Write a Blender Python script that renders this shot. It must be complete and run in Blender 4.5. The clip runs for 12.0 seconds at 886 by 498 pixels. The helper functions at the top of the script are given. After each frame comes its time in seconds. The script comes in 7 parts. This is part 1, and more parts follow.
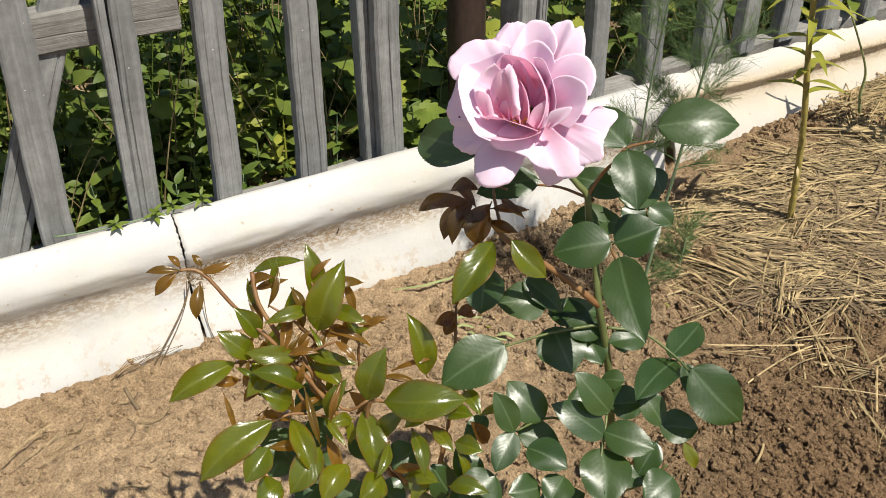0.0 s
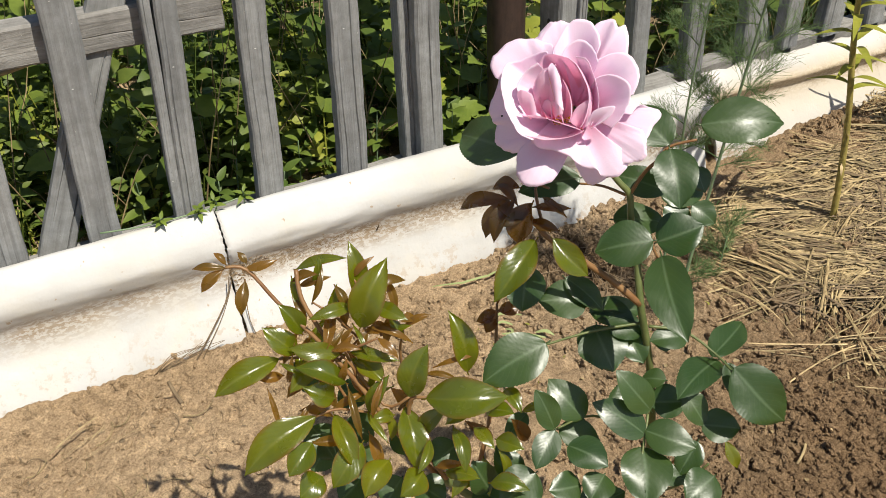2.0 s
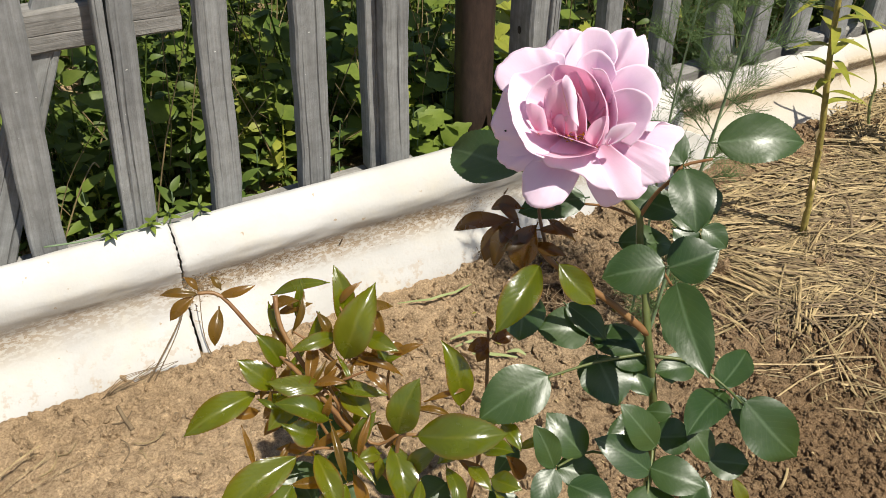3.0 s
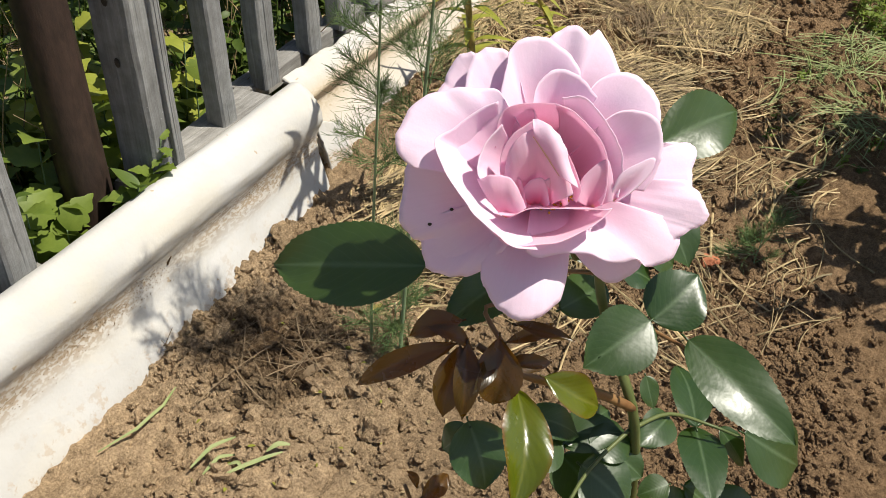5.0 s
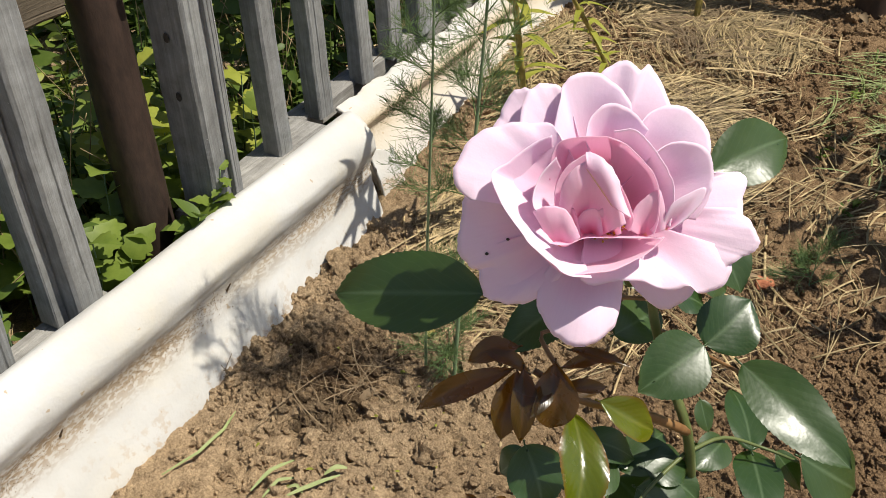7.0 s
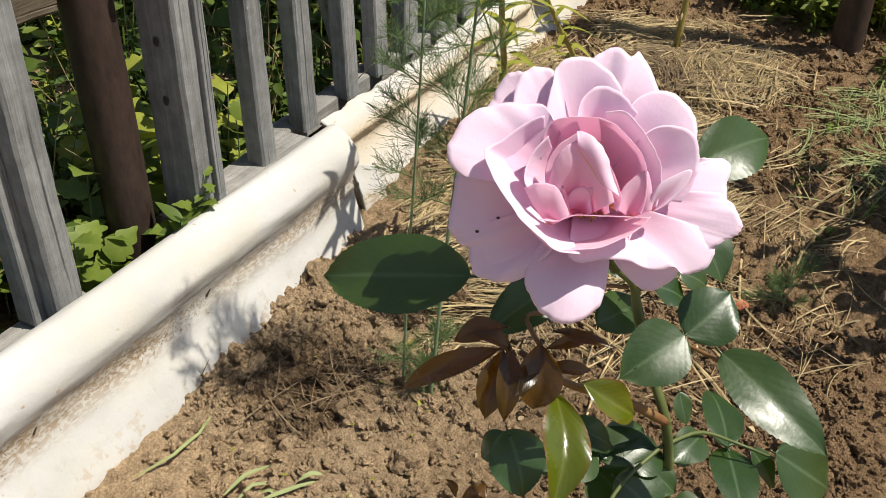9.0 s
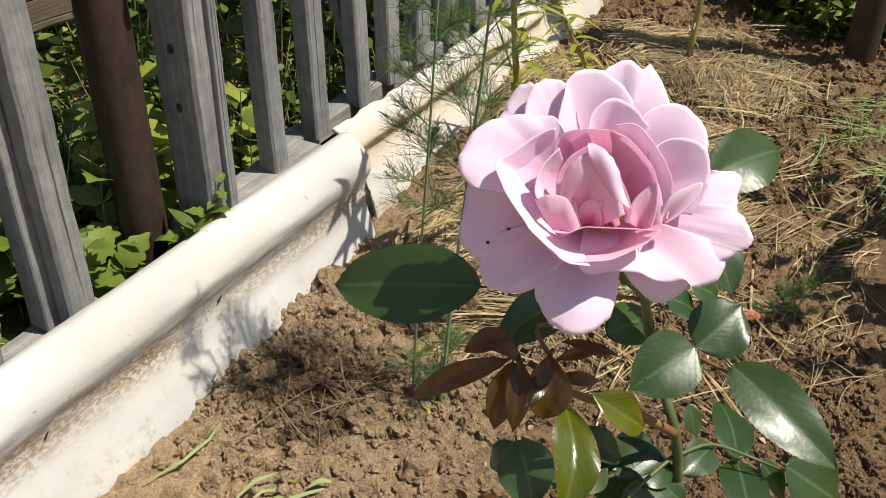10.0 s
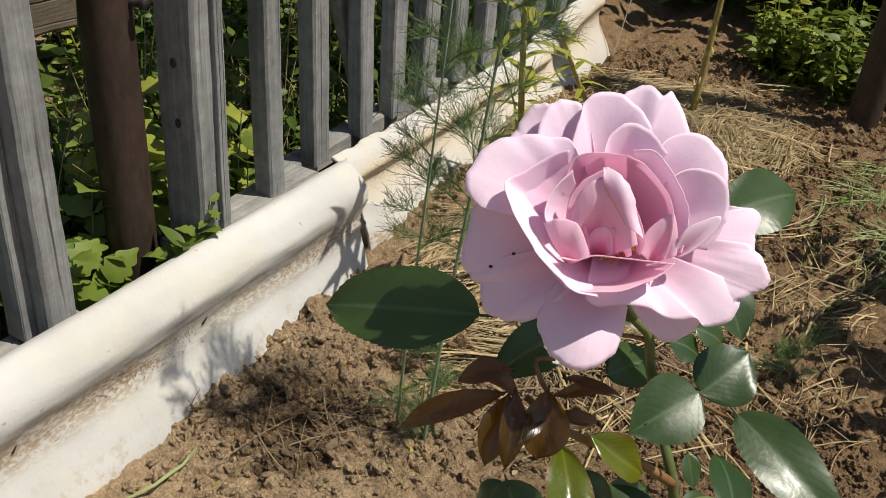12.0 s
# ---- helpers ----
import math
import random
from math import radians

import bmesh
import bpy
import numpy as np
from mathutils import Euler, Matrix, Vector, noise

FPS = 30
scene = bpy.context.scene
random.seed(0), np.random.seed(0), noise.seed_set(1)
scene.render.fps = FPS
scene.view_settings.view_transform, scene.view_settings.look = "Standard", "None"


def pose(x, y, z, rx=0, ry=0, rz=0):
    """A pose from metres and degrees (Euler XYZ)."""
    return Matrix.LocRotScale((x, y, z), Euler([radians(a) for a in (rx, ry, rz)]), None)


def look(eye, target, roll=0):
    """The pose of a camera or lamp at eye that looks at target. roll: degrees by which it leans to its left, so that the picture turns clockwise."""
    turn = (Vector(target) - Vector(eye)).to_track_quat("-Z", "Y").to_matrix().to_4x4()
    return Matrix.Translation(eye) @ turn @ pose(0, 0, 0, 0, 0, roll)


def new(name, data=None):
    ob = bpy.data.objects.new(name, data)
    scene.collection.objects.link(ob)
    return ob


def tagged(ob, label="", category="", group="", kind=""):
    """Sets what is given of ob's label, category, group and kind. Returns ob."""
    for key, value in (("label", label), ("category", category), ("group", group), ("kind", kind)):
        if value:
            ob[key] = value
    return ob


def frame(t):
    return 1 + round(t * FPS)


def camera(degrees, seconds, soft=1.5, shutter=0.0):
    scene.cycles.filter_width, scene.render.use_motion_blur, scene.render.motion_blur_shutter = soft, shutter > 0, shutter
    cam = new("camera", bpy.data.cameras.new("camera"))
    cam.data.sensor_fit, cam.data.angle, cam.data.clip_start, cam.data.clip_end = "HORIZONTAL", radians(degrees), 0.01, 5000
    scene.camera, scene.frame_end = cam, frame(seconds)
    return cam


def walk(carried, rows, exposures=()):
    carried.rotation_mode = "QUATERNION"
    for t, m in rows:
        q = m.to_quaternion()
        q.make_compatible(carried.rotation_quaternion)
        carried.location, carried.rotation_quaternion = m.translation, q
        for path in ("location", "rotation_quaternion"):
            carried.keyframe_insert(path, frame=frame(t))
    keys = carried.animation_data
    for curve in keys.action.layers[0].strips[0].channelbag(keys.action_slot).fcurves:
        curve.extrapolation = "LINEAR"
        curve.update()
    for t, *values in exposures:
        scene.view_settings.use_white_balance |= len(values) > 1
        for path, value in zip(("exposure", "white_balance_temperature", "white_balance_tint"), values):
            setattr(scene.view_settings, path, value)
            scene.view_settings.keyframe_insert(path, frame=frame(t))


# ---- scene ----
cam = camera(49.35, 12.0, soft=0.7)
PATH = [
    (0, (-0.3835, -0.4179, 0.7447), (-0.0290, 0.2983, 0.1436), -1.11),
    (0.5, (-0.3760, -0.4182, 0.7474), (-0.0159, 0.3033, 0.1559), -1.30),
    (1, (-0.3787, -0.4152, 0.7442), (-0.0365, 0.3082, 0.1445), -2.49),
    (1.5, (-0.3851, -0.4175, 0.7473), (-0.0563, 0.3108, 0.1460), -2.68),
    (2, (-0.3875, -0.4183, 0.7483), (-0.0680, 0.3120, 0.1446), -2.56),
    (2.5, (-0.3894, -0.4101, 0.7468), (-0.0658, 0.3192, 0.1440), -2.93),
    (2.7, (-0.3967, -0.3954, 0.7391), (-0.0560, 0.3274, 0.1378), -1.56),
    (4.3, (-0.4001, -0.1351, 0.6801), (0.2414, 0.3444, 0.0813), -1.17),
    (4.5, (-0.3926, -0.1066, 0.6660), (0.2943, 0.3077, 0.0689), -1.23),
    (5, (-0.3932, -0.1044, 0.6682), (0.3078, 0.2570, 0.0534), 0.69),
    (5.5, (-0.4105, -0.1051, 0.6812), (0.2807, 0.2814, 0.0706), -1.06),
    (6, (-0.4023, -0.0999, 0.6748), (0.2760, 0.2963, 0.0559), -1.95),
    (6.5, (-0.4023, -0.1017, 0.6728), (0.2746, 0.3185, 0.0685), -2.16),
    (7, (-0.4022, -0.1063, 0.6778), (0.2866, 0.3074, 0.0825), -2.10),
    (7.2, (-0.4007, -0.1062, 0.6723), (0.3126, 0.3158, 0.1128), -0.91),
    (9, (-0.4210, -0.1099, 0.6653), (0.2979, 0.2905, 0.0971), 0.62),
    (9.5, (-0.4218, -0.1093, 0.6661), (0.2944, 0.2985, 0.0997), 0.78),
    (10, (-0.4212, -0.1102, 0.6672), (0.2955, 0.3022, 0.1048), 0.59),
    (10.5, (-0.4199, -0.1082, 0.6677), (0.2965, 0.3106, 0.1097), 0.97),
    (11, (-0.4213, -0.1071, 0.6668), (0.2943, 0.3134, 0.1089), 0.68),
    (11.5, (-0.4131, -0.1035, 0.6596), (0.3105, 0.3230, 0.1169), 1.83),
    (12, (-0.4132, -0.1018, 0.6501), (0.3285, 0.3161, 0.1255), 4.51),
]
walk(cam, [(t, look(eye, target, roll)) for t, eye, target, roll in PATH], exposures=[(0, 0.32), (7, 0.30), (9, 0.28), (11.3, 0.24), (12, 0.05)])

# ---- light ----
SUN = Vector((0.37 * math.cos(radians(61)), -0.929 * math.cos(radians(61)), math.sin(radians(61)))).normalized()
world = bpy.data.worlds.new("sky")
scene.world = world
world.use_nodes = True
sky = world.node_tree.nodes.new("ShaderNodeTexSky")
sky.sky_type, sky.sun_disc = "NISHITA", False
sky.sun_elevation, sky.sun_rotation = radians(61), math.atan2(SUN.x, SUN.y)
world.node_tree.links.new(sky.outputs[0], world.node_tree.nodes["Background"].inputs[0])
world.node_tree.nodes["Background"].inputs[1].default_value = 0.075
lamp = bpy.data.lights.new("sun", "SUN")
lamp.energy, lamp.angle, lamp.color = 5.0, radians(0.53), (1.0, 0.945, 0.83)
new("sun", lamp).matrix_world = look(SUN * 10, (0, 0, 0))


# ---- materials ----
class Nodes:
    """A small builder for node materials."""

    def __init__(self, name, rough=0.6, spec=0.5):
        self.m = bpy.data.materials.new(name)
        self.m.use_nodes = True
        self.t = self.m.node_tree
        self.b = self.t.nodes["Principled BSDF"]
        self.b.inputs["Roughness"].default_value = rough
        self.b.inputs["Specular IOR Level"].default_value = spec
        self.coord = self.t.nodes.new("ShaderNodeTexCoord")

    def add(self, kind, **values):
        n = self.t.nodes.new(kind)
        for k, v in values.items():
            n.inputs[k.replace("_", " ")].default_value = v
        return n

    def link(self, a, b):
        self.t.links.new(a, b)

    def space(self, where="Object", scale=(1, 1, 1)):
        mp = self.t.nodes.new("ShaderNodeMapping")
        mp.inputs["Scale"].default_value = scale
        self.link(self.coord.outputs[where], mp.inputs[0])
        return mp.outputs[0]

    def noise(self, scale, detail=6, rough=0.6, vec=None, distort=0.0):
        n = self.add("ShaderNodeTexNoise", Scale=scale, Detail=detail, Roughness=rough, Distortion=distort)
        self.link(vec if vec is not None else self.coord.outputs["Object"], n.inputs["Vector"])
        return n.outputs["Fac"]

    def ramp(self, fac, *stops):
        r = self.t.nodes.new("ShaderNodeValToRGB")
        while len(r.color_ramp.elements) < len(stops):
            r.color_ramp.elements.new(0.5)
        for e, (at, c) in zip(r.color_ramp.elements, stops):
            e.position, e.color = at, (*c, 1) if len(c) == 3 else c
        self.link(fac, r.inputs[0])
        return r.outputs[0]

    def mix(self, fac, a, b, kind="MIX"):
        n = self.t.nodes.new("ShaderNodeMix")
        n.data_type, n.blend_type = "RGBA", kind
        for v, s in ((fac, n.inputs[0]), (a, n.inputs[6]), (b, n.inputs[7])):
            if isinstance(v, (int, float)):
                s.default_value = v
            elif isinstance(v, tuple):
                s.default_value = (*v, 1)
            else:
                self.link(v, s)
        return n.outputs[2]

    def bump(self, fac, strength, dist, before=None):
        n = self.add("ShaderNodeBump", Strength=strength, Distance=dist)
        self.link(fac, n.inputs["Height"])
        if before is not None:
            self.link(before, n.inputs["Normal"])
        return n.outputs[0]

    def done(self, colour=None, normal=None, rough=None, glow=0.0, glow_colour=None):
        if colour is not None:
            self.link(colour, self.b.inputs["Base Color"])
        if normal is not None:
            self.link(normal, self.b.inputs["Normal"])
        if rough is not None:
            self.link(rough, self.b.inputs["Roughness"])
        if glow:  # light that passes through a thin leaf or petal
            tr = self.t.nodes.new("ShaderNodeBsdfTranslucent")
            if isinstance(glow_colour, tuple):
                tr.inputs[0].default_value = (*glow_colour, 1)
            else:
                self.link(glow_colour if glow_colour is not None else colour, tr.inputs[0])
            if normal is not None:
                self.link(normal, tr.inputs["Normal"])
            ms = self.t.nodes.new("ShaderNodeMixShader")
            ms.inputs[0].default_value = glow
            self.link(self.b.outputs[0], ms.inputs[1])
            self.link(tr.outputs[0], ms.inputs[2])
            self.link(ms.outputs[0], self.t.nodes["Material Output"].inputs[0])
        return self.m


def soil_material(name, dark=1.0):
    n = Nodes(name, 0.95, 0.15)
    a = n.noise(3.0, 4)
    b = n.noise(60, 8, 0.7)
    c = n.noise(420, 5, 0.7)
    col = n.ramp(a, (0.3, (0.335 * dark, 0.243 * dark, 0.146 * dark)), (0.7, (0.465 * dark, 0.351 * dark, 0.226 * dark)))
    crumb, grit = n.add("ShaderNodeTexVoronoi", Scale=170.0), n.add("ShaderNodeTexVoronoi", Scale=430.0)
    warp = n.t.nodes.new("ShaderNodeVectorMath")
    warp.operation = "MULTIPLY_ADD"
    n.link(n.add("ShaderNodeTexNoise", Scale=140.0, Detail=3.0).outputs["Color"], warp.inputs[0])
    warp.inputs[1].default_value = (0.006, 0.006, 0.006)
    n.link(n.coord.outputs["Object"], warp.inputs[2])
    for node in (crumb, grit):
        n.link(warp.outputs[0], node.inputs["Vector"])
    col = n.mix(0.5, col, n.ramp(b, (0.32, (0.42, 0.38, 0.35)), (0.66, (1.3, 1.28, 1.24))), "MULTIPLY")
    col = n.mix(0.75, col, n.ramp(c, (0.32, (0.40, 0.37, 0.35)), (0.66, (1.35, 1.35, 1.35))), "MULTIPLY")
    one = n.t.nodes.new("ShaderNodeSeparateColor")
    n.link(crumb.outputs["Color"], one.inputs[0])
    col = n.mix(0.40, col, n.ramp(one.outputs[0], (0.0, (0.6, 0.57, 0.54)), (1.0, (1.35, 1.33, 1.3))), "MULTIPLY")
    # damper, freshly turned soil towards the far end of the bed
    sep = n.t.nodes.new("ShaderNodeSeparateXYZ")
    n.link(n.coord.outputs["Object"], sep.inputs[0])

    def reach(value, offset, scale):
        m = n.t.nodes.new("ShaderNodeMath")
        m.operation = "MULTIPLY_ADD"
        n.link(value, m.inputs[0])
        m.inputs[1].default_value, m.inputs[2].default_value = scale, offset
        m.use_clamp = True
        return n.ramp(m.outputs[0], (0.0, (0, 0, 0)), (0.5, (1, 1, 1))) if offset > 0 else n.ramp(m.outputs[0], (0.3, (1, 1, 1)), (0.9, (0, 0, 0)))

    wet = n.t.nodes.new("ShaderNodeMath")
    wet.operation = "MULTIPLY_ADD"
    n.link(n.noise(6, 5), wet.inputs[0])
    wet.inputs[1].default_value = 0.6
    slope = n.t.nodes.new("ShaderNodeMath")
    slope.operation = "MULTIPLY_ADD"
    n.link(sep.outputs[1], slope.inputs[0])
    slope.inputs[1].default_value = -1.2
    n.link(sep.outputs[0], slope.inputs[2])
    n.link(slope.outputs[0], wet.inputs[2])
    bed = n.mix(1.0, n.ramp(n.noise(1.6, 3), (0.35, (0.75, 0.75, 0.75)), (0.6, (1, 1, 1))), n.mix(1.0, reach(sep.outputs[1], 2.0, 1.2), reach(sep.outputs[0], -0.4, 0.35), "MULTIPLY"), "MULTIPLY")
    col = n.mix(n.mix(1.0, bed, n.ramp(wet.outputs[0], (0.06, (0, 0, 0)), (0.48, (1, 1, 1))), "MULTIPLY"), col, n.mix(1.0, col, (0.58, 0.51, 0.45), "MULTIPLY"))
    # drier and paler towards the near end
    col = n.mix(n.ramp(sep.outputs[0], (0.0, (1, 1, 1)), (0.06, (0, 0, 0))), col, n.mix(1.0, col, (1.14, 1.13, 1.12), "MULTIPLY"))
    # a patch of dark humus under the dill, with the plants' shade painted in
    there = n.t.nodes.new("ShaderNodeVectorMath")
    there.operation = "DISTANCE"
    n.link(n.coord.outputs["Object"], there.inputs[0])
    there.inputs[1].default_value = (0.145, 0.352, 0.0)
    frayed = n.t.nodes.new("ShaderNodeMath")
    frayed.operation = "MULTIPLY_ADD"
    n.link(n.noise(38, 5, 0.7), frayed.inputs[0])
    frayed.inputs[1].default_value = 0.16
    n.link(there.outputs["Value"], frayed.inputs[2])
    col = n.mix(n.ramp(frayed.outputs[0], (0.11, (1, 1, 1)), (0.175, (0, 0, 0))), col, n.mix(1.0, col, (0.50, 0.45, 0.40), "MULTIPLY"))
    nm = n.bump(grit.outputs["Distance"], -1.0, 0.0026, n.bump(crumb.outputs["Distance"], -1.0, 0.0034, n.bump(c, 1.0, 0.003, n.bump(b, 0.9, 0.006))))
    return n.done(col, nm)


def paint_material(name, cream):
    n = Nodes(name, 0.75, 0.3)
    big = n.noise(5, 5)
    col = n.ramp(big, (0.3, (0.455, 0.44, 0.41)), (0.62, (0.56, 0.55, 0.53)))
    yel = n.ramp(n.noise(9, 6, 0.65, distort=0.6), (0.48, (0, 0, 0)), (0.75, (1, 1, 1)))
    col = n.mix(yel, col, (0.56, 0.50, 0.40) if cream else (0.56, 0.52, 0.44))
    # grime caught in the fold, in flecks stretched along it
    sep = n.t.nodes.new("ShaderNodeSeparateXYZ")
    n.link(n.coord.outputs["UV"], sep.inputs[0])
    if cream:
        col = n.mix(n.ramp(sep.outputs[1], (0.20, (0.05, 0.05, 0.05)), (0.36, (0.8, 0.8, 0.8)), (0.60, (0.5, 0.5, 0.5)), (0.85, (0.12, 0.12, 0.12))), col, (0.50, 0.395, 0.250))
        band = n.ramp(sep.outputs[1], (0.27, (0, 0, 0)), (0.40, (1, 1, 1)), (0.52, (1, 1, 1)), (0.62, (0, 0, 0)))
    else:
        band = n.ramp(sep.outputs[1], (0.535, (0, 0, 0)), (0.625, (1, 1, 1)), (0.71, (1, 1, 1)), (0.795, (0, 0, 0)))
    patchy = n.ramp(n.noise(1, 4, 0.6, n.space("Object", (7, 14, 14))), (0.36, (0.25, 0.25, 0.25)), (0.58, (1, 1, 1)))
    band = n.mix(1.0, band, n.mix(1.0, patchy, (0.9, 0.9, 0.9) if cream else (1.0, 1.0, 1.0), "MULTIPLY"), "MULTIPLY")
    fleck = n.noise(1, 3, 0.6, n.space("Object", (150, 300, 300)))
    flk = n.mix(1.0, band, n.ramp(fleck, (0.45, (0, 0, 0)), (0.53, (1, 1, 1))), "MULTIPLY")
    col = n.mix(flk, col, (0.27, 0.19, 0.115))
    film = n.mix(1.0, band, n.ramp(n.noise(1, 5, 0.6, n.space("Object", (12, 30, 30))), (0.3, (0.22, 0.22, 0.22)), (0.7, (0.50, 0.50, 0.50))), "MULTIPLY")
    col = n.mix(film, col, (0.46, 0.38, 0.28))
    # soil splashed on the foot
    foot = n.ramp(sep.outputs[1], (0.80, (0, 0, 0)), (0.97, (1, 1, 1)))
    chips = n.mix(1.0, foot, n.ramp(n.noise(70, 6, 0.7), (0.55, (0, 0, 0)), (0.60, (1, 1, 1))), "MULTIPLY")
    col = n.mix(chips, col, (0.42, 0.33, 0.24))
    spots = n.ramp(n.noise(95, 3, 0.5), (0.71, (0, 0, 0)), (0.74, (1, 1, 1)))
    col = n.mix(spots, col, (0.42, 0.34, 0.25))
    nm = n.bump(n.noise(260, 4, 0.6), 0.25, 0.0012, n.bump(n.noise(28, 4), 0.35, 0.004))
    return n.done(col, nm)


def wood_material(name, tint, grain_scale=(170, 170, 5), patch_scale=(30, 30, 6)):
    n = Nodes(name, 0.85, 0.2)
    info = n.t.nodes.new("ShaderNodeObjectInfo")
    shift = n.t.nodes.new("ShaderNodeVectorMath")
    shift.operation = "ADD"
    n.link(n.coord.outputs["Object"], shift.inputs[0])
    n.link(info.outputs["Random"], shift.inputs[1])
    mp = n.t.nodes.new("ShaderNodeMapping")
    mp.inputs["Scale"].default_value = grain_scale
    n.link(shift.outputs[0], mp.inputs[0])
    grain = n.noise(1, 9, 0.72, mp.outputs[0], 0.5)
    mp2 = n.t.nodes.new("ShaderNodeMapping")
    mp2.inputs["Scale"].default_value = patch_scale
    n.link(shift.outputs[0], mp2.inputs[0])
    patch = n.noise(1, 4, 0.6, mp2.outputs[0])
    r, g, b = tint
    col = n.ramp(grain, (0.27, (r * 0.32, g * 0.31, b * 0.30)), (0.37, (r * 0.80, g * 0.79, b * 0.78)), (0.55, (r * 1.0, g * 1.0, b * 1.0)), (0.74, (r * 1.28, g * 1.28, b * 1.29)))
    col = n.mix(0.6, col, n.ramp(patch, (0.3, (0.50, 0.50, 0.51)), (0.7, (1.2, 1.19, 1.17))), "MULTIPLY")
    col = n.mix(n.ramp(n.noise(230, 2, 0.5), (0.765, (0, 0, 0)), (0.775, (1, 1, 1))), col, (0.62, 0.62, 0.60))
    mott = n.noise(45, 5, 0.7)
    col = n.mix(0.5, col, n.ramp(mott, (0.32, (0.52, 0.50, 0.47)), (0.66, (1.25, 1.25, 1.25))), "MULTIPLY")
    return n.done(col, n.bump(mott, 0.3, 0.002, n.bump(grain, 0.7, 0.0025)))


def leaf_material(name, low, high, vein, rough, glow, through_colour, rim=None, quilt=0.04, gloss=0.8):
    n = Nodes(name, rough, gloss)
    info = n.t.nodes.new("ShaderNodeObjectInfo")
    sep = n.t.nodes.new("ShaderNodeSeparateXYZ")
    n.link(n.coord.outputs["UV"], sep.inputs[0])

    def calc(op, a, b):
        m = n.t.nodes.new("ShaderNodeMath")
        m.operation = op
        for v, s in ((a, m.inputs[0]), (b, m.inputs[1])):
            if isinstance(v, (int, float)):
                s.default_value = v
            else:
                n.link(v, s)
        return m.outputs[0]

    side = calc("ABSOLUTE", calc("SUBTRACT", sep.outputs[0], 0.5), 0.0)
    rib = n.ramp(side, (0.0, (1, 1, 1)), (0.022, (0.6, 0.6, 0.6)), (0.05, (0, 0, 0)))
    slant = calc("ADD", calc("SUBTRACT", calc("MULTIPLY", sep.outputs[1], 9.0), calc("MULTIPLY", side, 7.0)), calc("MULTIPLY", n.noise(70, 2), 1.1))
    saw = calc("PINGPONG", slant, 0.5)
    lateral = n.ramp(saw, (0.0, (1, 1, 1)), (0.09, (0, 0, 0)))
    veins = n.mix(0.25, rib, lateral, "ADD")
    mott = n.noise(90, 5, 0.6)
    col = n.mix(mott, low, high)
    col = n.mix(0.7, col, n.mix(info.outputs["Random"], (0.50, 0.68, 0.55), (1.40, 1.20, 1.1)), "MULTIPLY")
    col = n.mix(n.mix(1.0, veins, (0.5, 0.5, 0.5), "MULTIPLY"), col, vein)
    if rim:
        col = n.mix(n.mix(1.0, n.ramp(side, (0.40, (0, 0, 0)), (0.49, (1, 1, 1))), n.ramp(n.noise(60, 3), (0.35, (0.2, 0.2, 0.2)), (0.6, (1, 1, 1))), "MULTIPLY"), col, rim)
    nm = n.bump(n.mix(1.0, saw, (0.8, 0.8, 0.8), "MULTIPLY"), quilt, 0.0012, n.bump(veins, -0.4, 0.0006, n.bump(n.noise(110, 3), 0.16, 0.0016)))
    rg = n.ramp(n.noise(60, 4), (0.3, (rough * 0.8,) * 3), (0.7, (min(1, rough * 1.25),) * 3))
    return n.done(col, nm, rg, glow, through_colour)


def petal_material(name, base, tip, glow):
    n = Nodes(name, 0.55, 0.25)
    sep = n.t.nodes.new("ShaderNodeSeparateXYZ")
    n.link(n.coord.outputs["UV"], sep.inputs[0])
    col = n.ramp(sep.outputs[1], (0.02, (0.78, 0.55, 0.30)), (0.10, base), (0.75, tip))
    streak = n.noise(1, 4, 0.6, n.space("UV", (60, 2.5, 1)))
    col = n.mix(0.06, col, n.ramp(streak, (0.35, (0.72, 0.6, 0.68)), (0.65, (1.06, 1.05, 1.06))), "MULTIPLY")
    nm = n.bump(streak, 0.03, 0.0004, n.bump(n.noise(0.16, 4), 0.2, 0.001))
    return n.done(col, nm, None, glow)


def plain_material(name, low, high, scale=40, rough=0.7, spec=0.3, bump=0.4, dist=0.002, glow=0.0, stretch=(1, 1, 1), vary=0.45):
    n = Nodes(name, rough, spec)
    f = n.noise(scale, 6, 0.65, n.space("Object", stretch))
    col = n.mix(n.ramp(f, (0.3, (0, 0, 0)), (0.7, (1, 1, 1))), low, high)
    geo = n.t.nodes.new("ShaderNodeNewGeometry")
    col = n.mix(vary, col, n.mix(geo.outputs["Random Per Island"], (0.55, 0.56, 0.5), (1.3, 1.28, 1.2)), "MULTIPLY")
    return n.done(col, n.bump(f, bump, dist), None, glow)


SOIL = soil_material("dry_soil")
# damp soil, darkened further by plant shade put into the colour
SOIL_DARK = soil_material("damp_shaded_soil", 0.58)
PAINT = paint_material("white_limewash", False)
PAINT_CREAM = paint_material("cream_limewash", True)
WOOD = wood_material("weathered_grey_wood", (0.285, 0.290, 0.288), (190, 190, 3.5))
WOOD_ALONG = wood_material("weathered_grey_board", (0.30, 0.29, 0.272), (5, 170, 170), (6, 30, 30))
WOOD_BROWN = wood_material("weathered_brown_wood", (0.13, 0.105, 0.075), (5, 170, 170), (6, 30, 30))
KNOT = plain_material("dark_wood_knot", (0.03, 0.026, 0.022), (0.07, 0.06, 0.05), 300, 0.8)
RUST = plain_material("rusty_brown_pipe", (0.026, 0.017, 0.014), (0.060, 0.037, 0.029), 150, 0.55, 0.4, 0.35, 0.0012, 0, (1, 1, 0.35))
